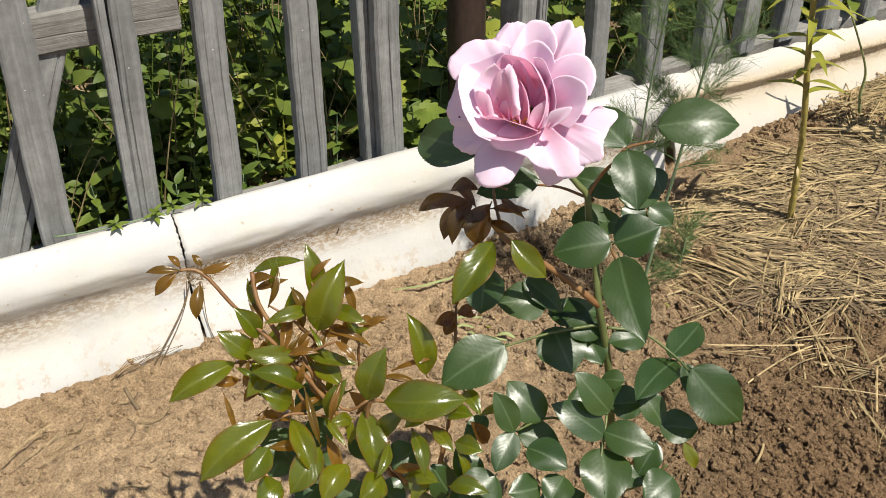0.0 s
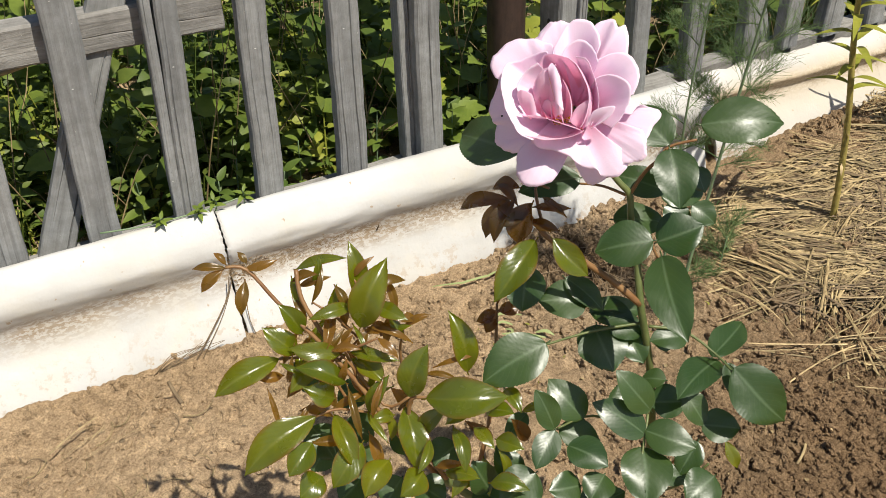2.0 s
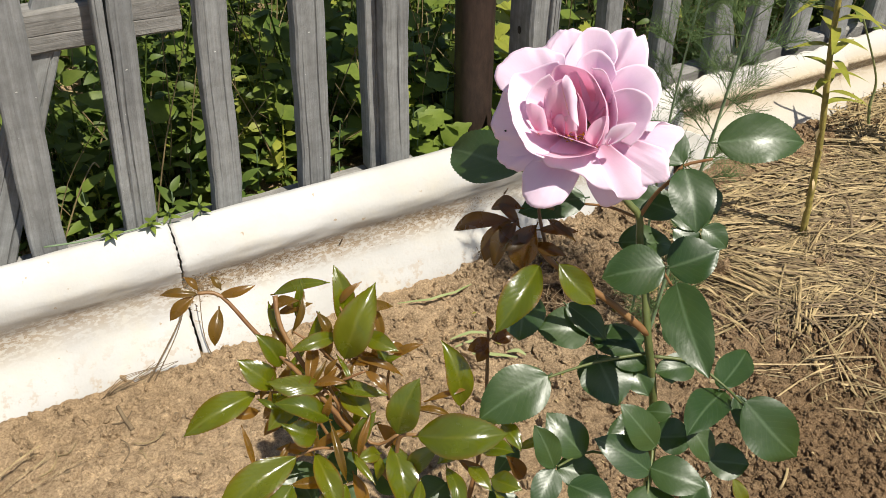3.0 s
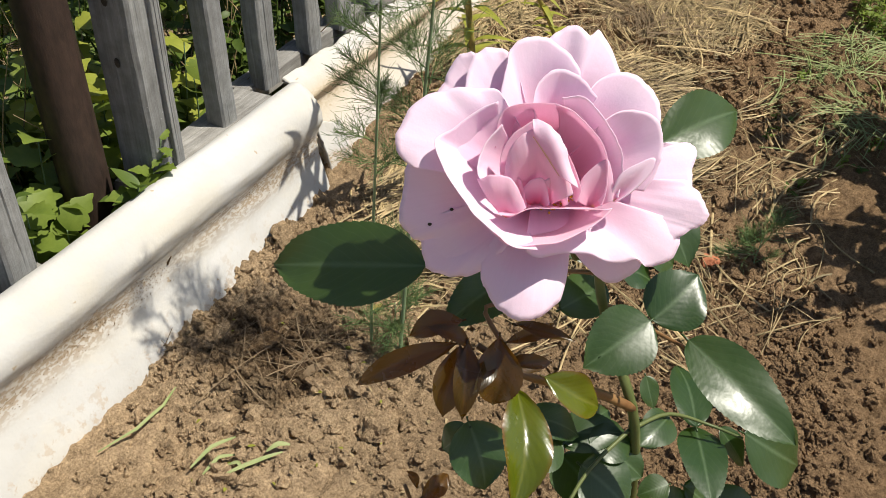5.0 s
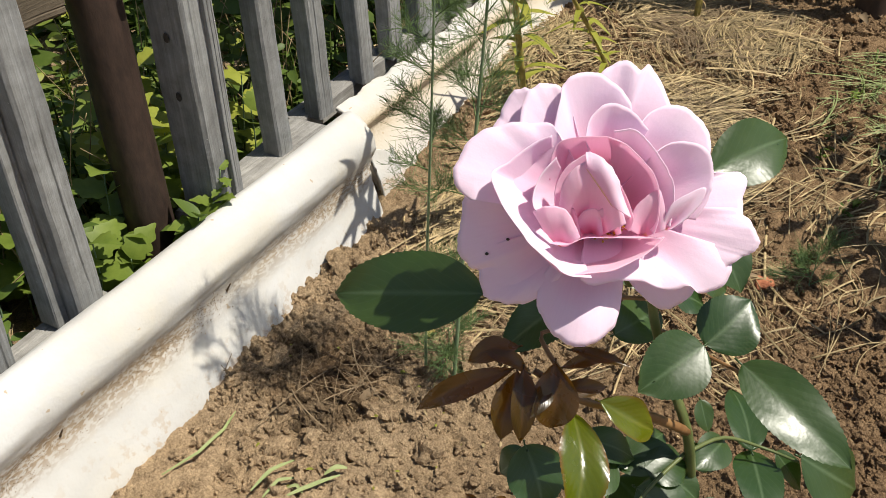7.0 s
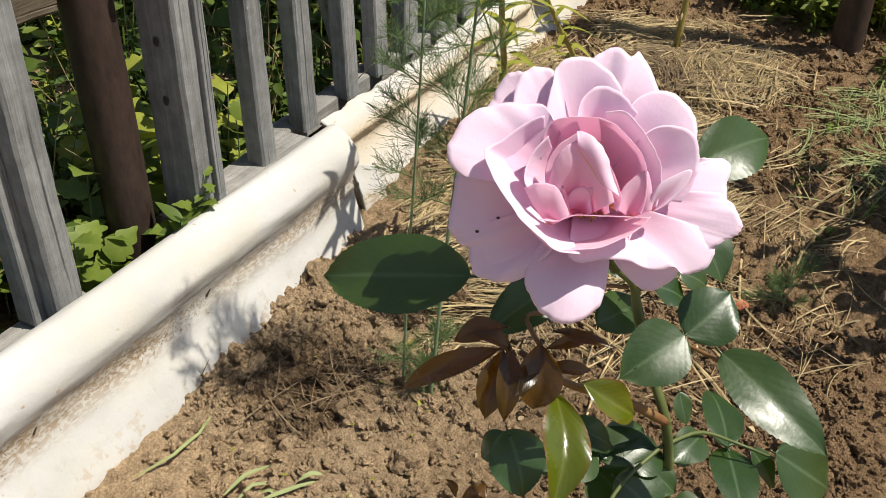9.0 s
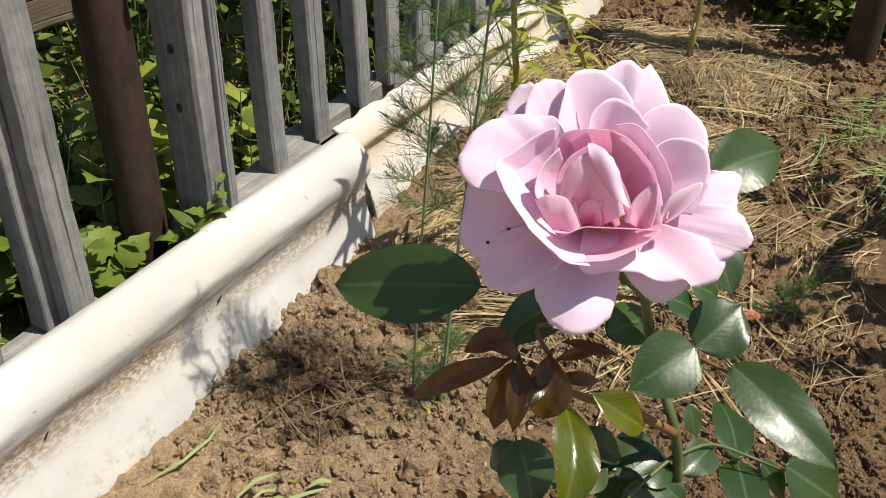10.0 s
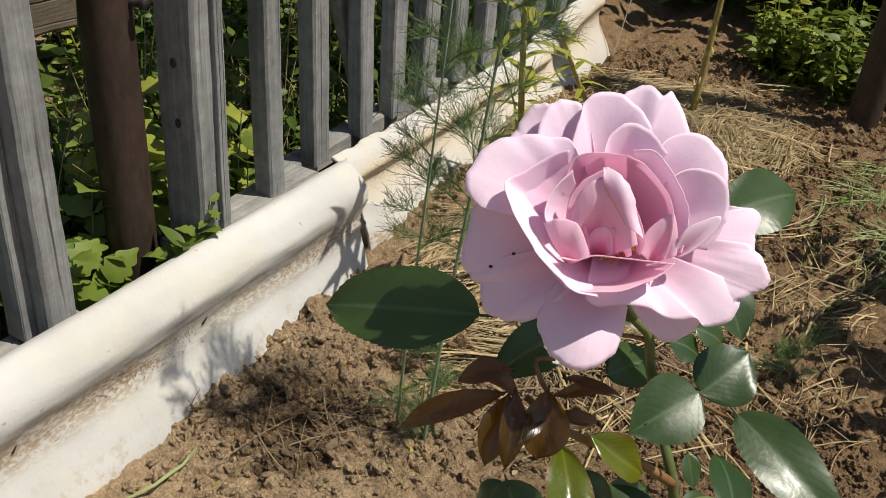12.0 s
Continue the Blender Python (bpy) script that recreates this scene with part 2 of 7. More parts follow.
DARK_METAL = plain_material("dark_metal", (0.02, 0.018, 0.018), (0.05, 0.04, 0.04), 120, 0.5)
MATURE = leaf_material("dark_green_rose_leaf", (0.021, 0.047, 0.011), (0.038, 0.071, 0.017), (0.12, 0.175, 0.085), 0.38, 0.16, (0.12, 0.26, 0.02), None, 0.04, 0.62)
YOUNG = leaf_material("young_yellow_green_leaf", (0.057, 0.073, 0.003), (0.128, 0.153, 0.006), (0.17, 0.17, 0.02), 0.24, 0.30, (0.42, 0.47, 0.01), (0.13, 0.045, 0.008), 0.10, 0.9)
# red young leaves, darkened in colour for the shade under the bloom
RED = leaf_material("young_red_leaf_shaded", (0.022, 0.021, 0.005), (0.080, 0.038, 0.010), (0.10, 0.05, 0.014), 0.28, 0.26, (0.46, 0.19, 0.02), None, 0.08, 0.6)
SHOOT = leaf_material("young_orange_shoot_leaf", (0.068, 0.052, 0.007), (0.200, 0.100, 0.016), (0.16, 0.08, 0.02), 0.28, 0.34, (0.58, 0.27, 0.03), None, 0.08, 0.6)
STEM = plain_material("green_cane", (0.075, 0.100, 0.030), (0.140, 0.160, 0.055), 60, 0.45, 0.4, 0.2)
STEM_RED = plain_material("red_brown_cane", (0.16, 0.070, 0.026), (0.27, 0.155, 0.066), 60, 0.45, 0.4, 0.2)
PETAL_OUT = petal_material("pale_lilac_petal", (0.93, 0.53, 0.72), (0.958, 0.775, 0.895), 0.29)
PETAL_MID = petal_material("pink_petal", (0.95, 0.53, 0.67), (0.96, 0.72, 0.835), 0.50)
STAMEN = plain_material("ochre_stamen", (0.45, 0.26, 0.02), (0.70, 0.45, 0.05), 2, 0.7)
PETAL_IN = petal_material("deep_pink_petal", (0.95, 0.48, 0.59), (0.955, 0.67, 0.79), 0.55)
BRICK = plain_material("red_brick", (0.30, 0.10, 0.05), (0.42, 0.17, 0.09), 150, 0.9)
STRAW = plain_material("dry_straw", (0.13, 0.090, 0.045), (0.52, 0.395, 0.215), 60, 0.6, 0.35, 0.2, vary=0.9)
DILL = plain_material("dill_green", (0.10, 0.17, 0.06), (0.20, 0.29, 0.11), 50, 0.5, 0.3, 0.1, 0.001, 0.3)
DILL_STEM = plain_material("dill_stalk", (0.14, 0.21, 0.11), (0.22, 0.30, 0.17), 90, 0.45, 0.4, 0.1)
LILY = plain_material("yellow_green_lily_leaf", (0.22, 0.24, 0.03), (0.36, 0.35, 0.06), 40, 0.4, 0.4, 0.2, 0.001, 0.25)
LILY_STEM = plain_material("yellow_lily_stalk", (0.17, 0.14, 0.04), (0.42, 0.34, 0.10), 110, 0.45, 0.4, 0.2)
WEED = plain_material("weed_leaf", (0.105, 0.160, 0.022), (0.225, 0.288, 0.050), 25, 0.5, 0.35, 0.3, 0.002, 0.36)
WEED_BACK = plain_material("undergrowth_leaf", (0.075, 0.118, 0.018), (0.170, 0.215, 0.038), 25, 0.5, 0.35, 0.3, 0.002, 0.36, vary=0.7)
# darker copy of the weed leaf with shade put into its colour
WEED_DARK = plain_material("weed_leaf_painted_shade", (0.068, 0.118, 0.019), (0.132, 0.188, 0.036), 25, 0.5, 0.35, 0.3, 0.002, 0.34)
WEED_YELLOW = plain_material("yellowing_leaf", (0.22, 0.26, 0.032), (0.36, 0.37, 0.06), 25, 0.5, 0.35, 0.3, 0.002, 0.32)
DIRT = plain_material("dirt_crumb", (0.16, 0.11, 0.065), (0.30, 0.22, 0.14), 200, 0.9, 0.2, 0.3)
DRY = plain_material("dead_brown_stalk", (0.13, 0.09, 0.055), (0.26, 0.19, 0.12), 60, 0.8, 0.2, 0.3)
GRASS = plain_material("cut_grass_blade", (0.17, 0.21, 0.07), (0.30, 0.33, 0.15), 40, 0.6, 0.3, 0.2)


# ---- mesh helpers ----
def finish(name, bm, material, smooth=True):
    me = bpy.data.meshes.new(name)
    bm.to_mesh(me)
    bm.free()
    me.materials.append(material)
    if smooth:
        me.shade_smooth()
    return me


def part(name, bm, material, parent, label="", smooth=True):
    ob = new(name, finish(name, bm, material, smooth))
    ob.parent = parent
    return tagged(ob, label)


def thing(name, label, category, at=(0, 0, 0), group="", kind=""):
    ob = new(name)
    ob.empty_display_size = 0.02
    ob.location = at
    return tagged(ob, label, category, group, kind)


def raw(name, verts, faces, material, smooth=True):
    me = bpy.data.meshes.new(name)
    me.from_pydata([tuple(v) for v in verts], [], faces)
    me.materials.append(material)
    if smooth:
        me.shade_smooth()
    return me


def tube(bm, points, r0, r1, sides=7, cap=True):
    """A round stalk along points, tapering from r0 to r1."""
    pts = [Vector(p) for p in points]
    fine = []
    for i in range(len(pts) - 1):
        a, b = pts[max(i - 1, 0)], pts[i]
        c, d = pts[i + 1], pts[min(i + 2, len(pts) - 1)]
        for k in range(4):
            s = k / 4
            fine.append(0.5 * (2 * b + (c - a) * s + (2 * a - 5 * b + 4 * c - d) * s * s + (3 * b - a - 3 * c + d) * s ** 3))
    fine.append(pts[-1])
    rings = []
    for i, p in enumerate(fine):
        way = (fine[min(i + 1, len(fine) - 1)] - fine[max(i - 1, 0)]).normalized()
        side = way.cross(Vector((0.3, 0.2, 0.9))).normalized()
        up = side.cross(way)
        r = r0 + (r1 - r0) * i / (len(fine) - 1)
        rings.append([bm.verts.new(p + r * (math.cos(a) * side + math.sin(a) * up)) for a in [2 * math.pi * k / sides for k in range(sides)]])
    for a, b in zip(rings, rings[1:]):
        for k in range(sides):
            bm.faces.new((a[k], a[(k + 1) % sides], b[(k + 1) % sides], b[k]))
    if cap:
        bm.faces.new(rings[0][::-1])
        bm.faces.new(rings[-1])


def blade(verts, faces, base, way, normal, length, width, droop=0.2, fold=0.2, rows=4, broad=0.45, lobes=0):
    """Adds one simple folded leaf to the lists of a joined mesh."""
    way, normal = way.normalized(), normal.normalized()
    side = way.cross(normal)
    if side.length < 1e-4:
        side = Vector((1, 0, 0))
    side.normalize()
    up = side.cross(way)
    first = len(verts)
    for i in range(rows + 1):
        v = i / rows
        w = 0.5 * width * math.sin(math.pi * min(1, v ** broad if broad != 1 else v)) ** 0.8 if 0 < i < rows else 0.03 * width
        if lobes and 0 < i < rows:
            w *= 0.72 + 0.42 * abs(math.sin(math.pi * lobes * v))
        c = base + way * (length * v) - up * (droop * length * v * v)
        verts.append(c - side * w + up * (fold * w))
        verts.append(c)
        verts.append(c + side * w + up * (fold * w))
    for i in range(rows):
        a = first + 3 * i
        faces.append((a, a + 1, a + 4, a + 3))
        faces.append((a + 1, a + 2, a + 5, a + 4))


def plank(bm, a, b, width, thick, face, seed=0):
    """A weathered board from a to b, its broad side turned to face, with worn edges and uneven ends."""
    rnd = random.Random(seed)
    a, b, face = Vector(a), Vector(b), Vector(face).normalized()
    way = (b - a).normalized()
    side = way.cross(face).normalized()
    out = side.cross(way)
    if out.dot(face) < 0:
        out = -out
    w, h, e = width / 2, thick / 2, min(width, thick) * 0.10
    g1, g2, hair = rnd.uniform(-0.55, -0.15) * w, rnd.uniform(0.15, 0.6) * w, min(0.0011, 0.05 * width)
    # cross-section with two drying cracks in each broad side
    loop = [(-w + e, h, 0), (g1 - hair, h, 0), (g1, h, 1), (g1 + hair, h, 0), (g2 - hair, h, 0), (g2, h, 2), (g2 + hair, h, 0), (w - e, h, 0), (w, h - e, 0), (w, -h + e, 0), (w - e, -h, 0), (-w + e, -h, 0), (-w, -h + e, 0), (-w, h - e, 0)]
    rings, n = [], max(14, int((b - a).length / 0.012))
    for i in range(n + 1):
        c = a.lerp(b, i / n)
        q = (b - a).length * i / n
        wob = width * 0.07 * noise.noise(Vector((q * 7, seed, 0.5))) + width * 0.03 * noise.noise(Vector((q * 30, seed, 2.5)))
        ring = []
        for x, y, crack in loop:
            sink = 0.0045 * max(0, noise.noise(Vector((q * 4.5, seed * 1.7, 9 * crack))) + 0.10) if crack else 0
            drift = 0.10 * width * noise.noise(Vector((q * 3, seed, 5))) if abs(x) < w - 2 * e else 0
            worn = width * 0.04 * noise.noise(Vector((q * 22, seed, 3 if x > 0 else 7))) if abs(x) > w - 2 * e else 0
            ring.append(bm.verts.new(c + side * (x + drift + worn + wob) + out * (y - min(sink, h) + 0.02 * thick * noise.noise(Vector((q * 25, x * 90, seed)))) + way * (rnd.uniform(-0.0008, 0.0008))))
        rings.append(ring)
    k = len(loop)
    for p, q in zip(rings, rings[1:]):
        for j in range(k):
            bm.faces.new((p[j], p[(j + 1) % k], q[(j + 1) % k], q[j]))
    bm.faces.new(rings[0][::-1])
    bm.faces.new(rings[-1])
    bmesh.ops.recalc_face_normals(bm, faces=bm.faces)


# ---- ground ----
def mound(x, y):
    """The lie of the soil without its lumps."""
    h = 0.012 * math.exp(-((y - 0.46) / 0.05) ** 2) * (0.35 + 0.65 * min(1, max(0, (x - 0.06) / 0.2)))
    h += 0.006 * math.exp(-(((x - 0.26) / 0.10) ** 2 + ((y - 0.43) / 0.06) ** 2))
    h += 0.002 * math.exp(-(((x - 0.02) / 0.06) ** 2 + ((y - 0.42) / 0.03) ** 2))
    h += 0.008 * math.exp(-((y - 0.475) / 0.065) ** 2) * min(1, max(0, (x - 0.46) / 0.14))
    if y > 0.53:
        h += 0.05 * min(1, (y - 0.53) / 0.08)
    h += 0.004 * math.sin(4 * x + 1) * math.cos(5 * y)
    return h


def soil_height(x, y):
    p = Vector((x, y, 0.0))
    rough = 0.45 + 0.55 * min(1, max(0, (x + 0.10) / 0.2))
    h = mound(x, y)
    far = max(abs(x - 0.4) - 1.6, abs(y) - 1.2, 0)
    h += 0.010 * rough * noise.fractal(p * 9, 1.0, 2.1, 3)
    d = noise.voronoi(p * 42)[0]
    h += 0.006 * rough * max(0, 0.55 - d[0]) * (0.4 + noise.noise(p * 14))
    d2 = noise.voronoi(p * 95 + Vector((3, 7, 0)))[0]
    h += 0.0040 * rough * (0.5 - d2[0])
    h += 0.0062 * noise.fractal(p * 55, 0.6, 2.3, 5) * (0.5 + 0.5 * rough)
    return h if far <= 0 else h * 0.6 + 0.02 * far * noise.noise(p * 0.7)


def spread(lo, hi, step, reach):
    """Even steps from lo to hi and ever longer ones out to reach on both sides."""
    mid = list(np.arange(lo, hi + step / 2, step))
    left, right, s = [], [], step
    a, b = lo, hi
    while a > -reach or b < reach:
        s *= 1.35
        a, b = a - s, b + s
        left.append(a)
        right.append(b)
    return left[::-1] + mid + right


def build_ground():
    xs, ys = spread(-0.66, 1.45, 0.0034, 60), spread(-0.30, 0.54, 0.0034, 60)
    verts = [(x, y, soil_height(x, y)) for y in ys for x in xs]
    nx = len(xs)
    faces = [(j * nx + i, j * nx + i + 1, (j + 1) * nx + i + 1, (j + 1) * nx + i) for j in range(len(ys) - 1) for i in range(nx - 1)]
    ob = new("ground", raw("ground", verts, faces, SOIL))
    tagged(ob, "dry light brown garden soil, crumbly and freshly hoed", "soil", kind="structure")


build_ground()


# ---- edging of painted corrugated sheet along the bed ----
def edging(label, xa, xb, near, far, material, seed, jag=0.0, thick=0.007):
    """A strip of corrugated sheet set on edge: near and far are its cross-sections (y, z) at its two ends."""
    rnd = random.Random(seed)
    n, m = 120, 8
    bm = bmesh.new()
    uv = bm.loops.layers.uv.new("uv")

    def smooth(points):
        pts = [Vector((0, *p)) for p in points]
        out = []
        for i in range(len(pts) - 1):
            a, b, c, d = pts[max(i - 1, 0)], pts[i], pts[i + 1], pts[min(i + 2, len(pts) - 1)]
            for k in range(m):
                s = k / m
                out.append(0.5 * (2 * b + (c - a) * s + (2 * a - 5 * b + 4 * c - d) * s * s + (3 * b - a - 3 * c + d) * s ** 3))
        return out + [pts[-1]]

    p, q = smooth(near), smooth(far)
    rows = len(p)
    grid = []
    for i in range(n + 1):
        s = i / n
        x = xa + (xb - xa) * s
        ease = s * s * (3 - 2 * s)
        lift = 0.0018 * noise.noise(Vector((x * 9, seed, 0)))
        line = []
        for j in range(rows):
            c = p[j].lerp(q[j], ease)
            wob = 0.0011 * noise.noise(Vector((x * 24, j * 0.09, seed)))
            ex = 0.0016 * noise.noise(Vector((j * 0.5, seed * 3.1, i * 0.01))) if i in (0, n) else 0.0
            cut = jag * (max(0, noise.noise(Vector((x * 30, 4.2, seed)))) + 0.22 * abs(noise.noise(Vector((x * 90, 1.2, seed))))) * max(0, 1 - j / (1.6 * m))
            line.append(Vector((x + ex, c.y + wob, c.z + lift - cut)))
        grid.append(line)
    outer = [[bm.verts.new(v) for v in line] for line in grid]
    inner = []
    for i, line in enumerate(grid):
        got = []
        for j, v in enumerate(line):
            t = line[min(j + 1, rows - 1)] - line[max(j - 1, 0)]
            nrm = Vector((0, -t.z, t.y)).normalized()
            got.append(bm.verts.new(v - nrm * -thick))
        inner.append(got)

    def quad(vs, coords):
        f = bm.faces.new(vs)
        for l, c in zip(f.loops, coords):
            l[uv].uv = c

    for i in range(n):
        for j in range(rows - 1):
            cs = [(i / n, j / (rows - 1)), (i / n, (j + 1) / (rows - 1)), ((i + 1) / n, (j + 1) / (rows - 1)), ((i + 1) / n, j / (rows - 1))]
            quad((outer[i][j], outer[i][j + 1], outer[i + 1][j + 1], outer[i + 1][j]), cs)
            quad((inner[i][j], inner[i + 1][j], inner[i + 1][j + 1], inner[i][j + 1]), cs)
    for i in range(n):
        for j in (0, rows - 1):
            quad((outer[i][j], outer[i + 1][j], inner[i + 1][j], inner[i][j]), [(i / n, j / rows)] * 4)
    for i in (0, n):
        for j in range(rows - 1):
            quad((outer[i][j], outer[i][j + 1], inner[i][j + 1], inner[i][j]), [(0.5, 0.2)] * 4)
    bmesh.ops.recalc_face_normals(bm, faces=bm.faces)
    ob = new("edging_sheet", finish("edging_sheet", bm, material))
    return tagged(ob, label, "garden edging", "edging sheets along the bed")


MID = [(0.5125, 0.112), (0.5105, 0.128), (0.503, 0.1395), (0.489, 0.1455), (0.475, 0.1380), (0.4655, 0.1265), (0.4604, 0.1145), (0.4607, 0.1045), (0.4640, 0.0950), (0.4680, 0.0855), (0.4705, 0.0755), (0.4695, 0.0645), (0.4625, 0.0475), (0.449, 0.0260), (0.436, 0.000), (0.430, -0.040)]
END = [(y, z) if z > 0.06 else (y + 0.5 * (0.47 - y), z) for y, z in MID]
LEFT = [(y - 0.003, z + (0.004 if z > 0.05 else 0)) for y, z in MID]
edging("white-painted corrugated sheet edging with a rounded top, beside the crack", -0.95, -0.2655, LEFT, LEFT, PAINT, 1)
edging("white-painted corrugated sheet edging half sunk in soil before the fence", -0.2625, 0.397, MID, END, PAINT, 2)
SECOND = [(0.5455, 0.1165), (0.5400, 0.1150), (0.530, 0.1085), (0.521, 0.098), (0.5155, 0.089), (0.5215, 0.078), (0.5240, 0.068), (0.5165, 0.054), (0.503, 0.038), (0.492, 0.022), (0.484, 0.0), (0.480, -0.04)]
SECOND_FAR = [(y + 0.004, z - 0.010) for y, z in SECOND]
edging("cream-stained corrugated sheet edging with a chipped upper edge", 0.440, 0.765, SECOND, [(y + 0.004, z - 0.006 if z > 0 else z) for y, z in SECOND], PAINT_CREAM, 3, 0.012, 0.005)
edging("cream-stained corrugated sheet edging, chipped, under straw", 0.750, 1.04, [(y + 0.009, z + 0.001) for y, z in SECOND_FAR], [(y + 0.014, z - 0.004) for y, z in SECOND_FAR], PAINT_CREAM, 5, 0.012, 0.005)
edging("broken leaning end sheet of the pale edging", 1.02, 1.30, [(y + 0.018, z * 1.05) for y, z in SECOND_FAR], [(y + 0.034, z * 1.35) for y, z in SECOND_FAR], PAINT_CREAM, 4, 0.045)

edging("small broken piece of white sheet between two edging sheets", 0.428, 0.474, [(0.490, 0.074), (0.486, 0.058), (0.480, 0.040), (0.474, 0.020), (0.470, -0.015)], [(0.488, 0.060), (0.484, 0.046), (0.478, 0.030), (0.472, 0.012), (0.469, -0.02)], PAINT, 6, 0.02, 0.005)

# ---- fence ----
fence = thing("picket_fence", "weathered grey wooden picket fence on a low sill board", "fence", (0.2, 0.55, 0.06))
fence.matrix_world = Matrix.Translation((0, 0, 0))


def upright(a, b):
    """The pose of a board built along z that runs from a to b."""
    return Matrix.Translation(a) @ Vector((0, 0, 1)).rotation_difference((b - a).normalized()).to_matrix().to_4x4()


def picket(bottom, top, width, thick=0.022, y=0.521, lean=0.0, turn=0.0, label="", seed=0, z0=0.117, material=None):
    """A picket given by its middle at z0 and at 0.38 m; it goes on to 0.95 m."""
    bm = bmesh.new()
    k = (0.95 - z0) / (0.38 - z0)
    a, b = Vector((bottom, y, z0)), Vector((bottom + (top - bottom) * k, y + lean, 0.95))
    plank(bm, (0, 0, 0), (0, 0, (b - a).length), width, thick, (math.sin(turn), -math.cos(turn), 0), seed)
    ob = part("picket", bm, material or WOOD, fence, label, False)
    ob.matrix_world = upright(a, b)
    return ob


picket(-0.480, -0.462, 0.034, seed=10)
picket(-0.381, -0.364, 0.034, seed=11)
picket(-0.2835, -0.2645, 0.023, label="grey picket with a long split", seed=12)
picket(-0.2988, -0.2838, 0.010, 0.020, label="split sliver of the picket", seed=9)
picket(-0.193, -0.180, 0.030, seed=13)
picket(-0.091, -0.083, 0.033, seed=14)
picket(0.011, 0.013, 0.030, 0.036, 0.527, label="thick grey picket with a deep groove", seed=15)
picket(-0.010, -0.008, 0.013, 0.024, 0.540, seed=16)
picket(0.200, 0.203, 0.036, 0.050, 0.533, label="thick knotty grey picket", seed=18)
picket(0.2105, 0.2135, 0.011, 0.006, 0.5055, seed=17)
picket(0.323, 0.321, 0.025, 0.026, 0.543, label="grey picket with flaking white paint along one edge", seed=19, z0=0.112)
picket(0.436, 0.432, 0.029, 0.026, 0.568, seed=20, z0=0.105)
picket(0.537, 0.532, 0.027, 0.024, 0.573, seed=21, z0=0.105)
picket(0.618, 0.616, 0.030, 0.024, 0.578, seed=22, z0=0.105)
xp = 0.70
for i in range(9):
    picket(xp, xp + random.uniform(-0.012, 0.012), random.uniform(0.032, 0.038), 0.024, 0.582, seed=30 + i, z0=0.105)
    xp += random.uniform(0.080, 0.096)


def board(name, a, b, width, thick, face, label, seed, material=WOOD_ALONG):
    bm = bmesh.new()
    if material is not WOOD:
        plank(bm, a, b, width, thick, face, seed)
        return part(name, bm, material, fence, label, False)
    a, b = Vector(a), Vector(b)
    plank(bm, (0, 0, 0), (0, 0, (b - a).length), width, thick, face, seed)
    ob = part(name, bm, material, fence, label, False)
    ob.matrix_world = upright(a, b)
    return ob


board("sill_board", (-0.85, 0.532, 0.100), (0.045, 0.532, 0.100), 0.046, 0.028, (0, 0, 1), "grey sill board under the pickets", 50)
board("sill_board", (0.175, 0.533, 0.107), (0.395, 0.552, 0.103), 0.056, 0.028, (0, 0, 1), "grey sill board under the pickets", 51)
board("sill_board", (0.402, 0.588, 0.096), (1.45, 0.600, 0.096), 0.030, 0.028, (0, 0, 1), "grey sill board under the pickets", 57)
board("rail", (-0.95, 0.552, 0.372), (-0.205, 0.552, 0.352), 0.042, 0.028, (0, -1, 0), "broad grey rail behind the pickets", 52)
board("rail", (-0.06, 0.578, 0.392), (0.110, 0.578, 0.382), 0.046, 0.030, (0, -1, 0), "brown weathered rail end beside the pipe post", 53, WOOD_BROWN)
board("rail", (0.170, 0.590, 0.39), (1.45, 0.608, 0.39), 0.046, 0.026, (0, -1, 0), "", 54)
board("brace", (-0.455, 0.548, 0.065), (-0.265, 0.552, 0.50), 0.036, 0.016, (0, -1, 0), "slanting grey brace", 55, WOOD)
board("brace", (0.600, 0.600, 0.08), (0.50, 0.600, 0.36), 0.030, 0.016, (0, -1, 0), "slanting grey brace", 56, WOOD)

for z in (0.315, 0.255):
    bm = bmesh.new()
    bmesh.ops.create_uvsphere(bm, u_segments=14, v_segments=8, radius=0.0042)
    bm.transform(Matrix.Translation((0.1818, 0.5315, z)) @ Matrix.Diagonal((0.28, 0.8, 1.2, 1)))
    part("knot", bm, KNOT, fence, "dark knot in the wood")
bm = bmesh.new()
tube(bm, [(0.143, 0.568, -0.1), (0.142, 0.567, 0.3), (0.141, 0.566, 1.0)], 0.0238, 0.0238, 28)
post = part("post", bm, RUST, fence, "rusty brown steel pipe post")
bm = bmesh.new()
tube(bm, [(0.150, 0.551, 0.376), (0.156, 0.533, 0.377)], 0.0042, 0.0042, 10)
tube(bm, [(0.1555, 0.535, 0.377), (0.157, 0.530, 0.377)], 0.0072, 0.0072, 6)
part("bolt", bm, DARK_METAL, post, "dark bolt with a nut")


# ---- the rose ----
rose = thing("rose_bush", "rose bush with one open pale pink bloom and glossy leaves", "rose", (0, 0, 0))


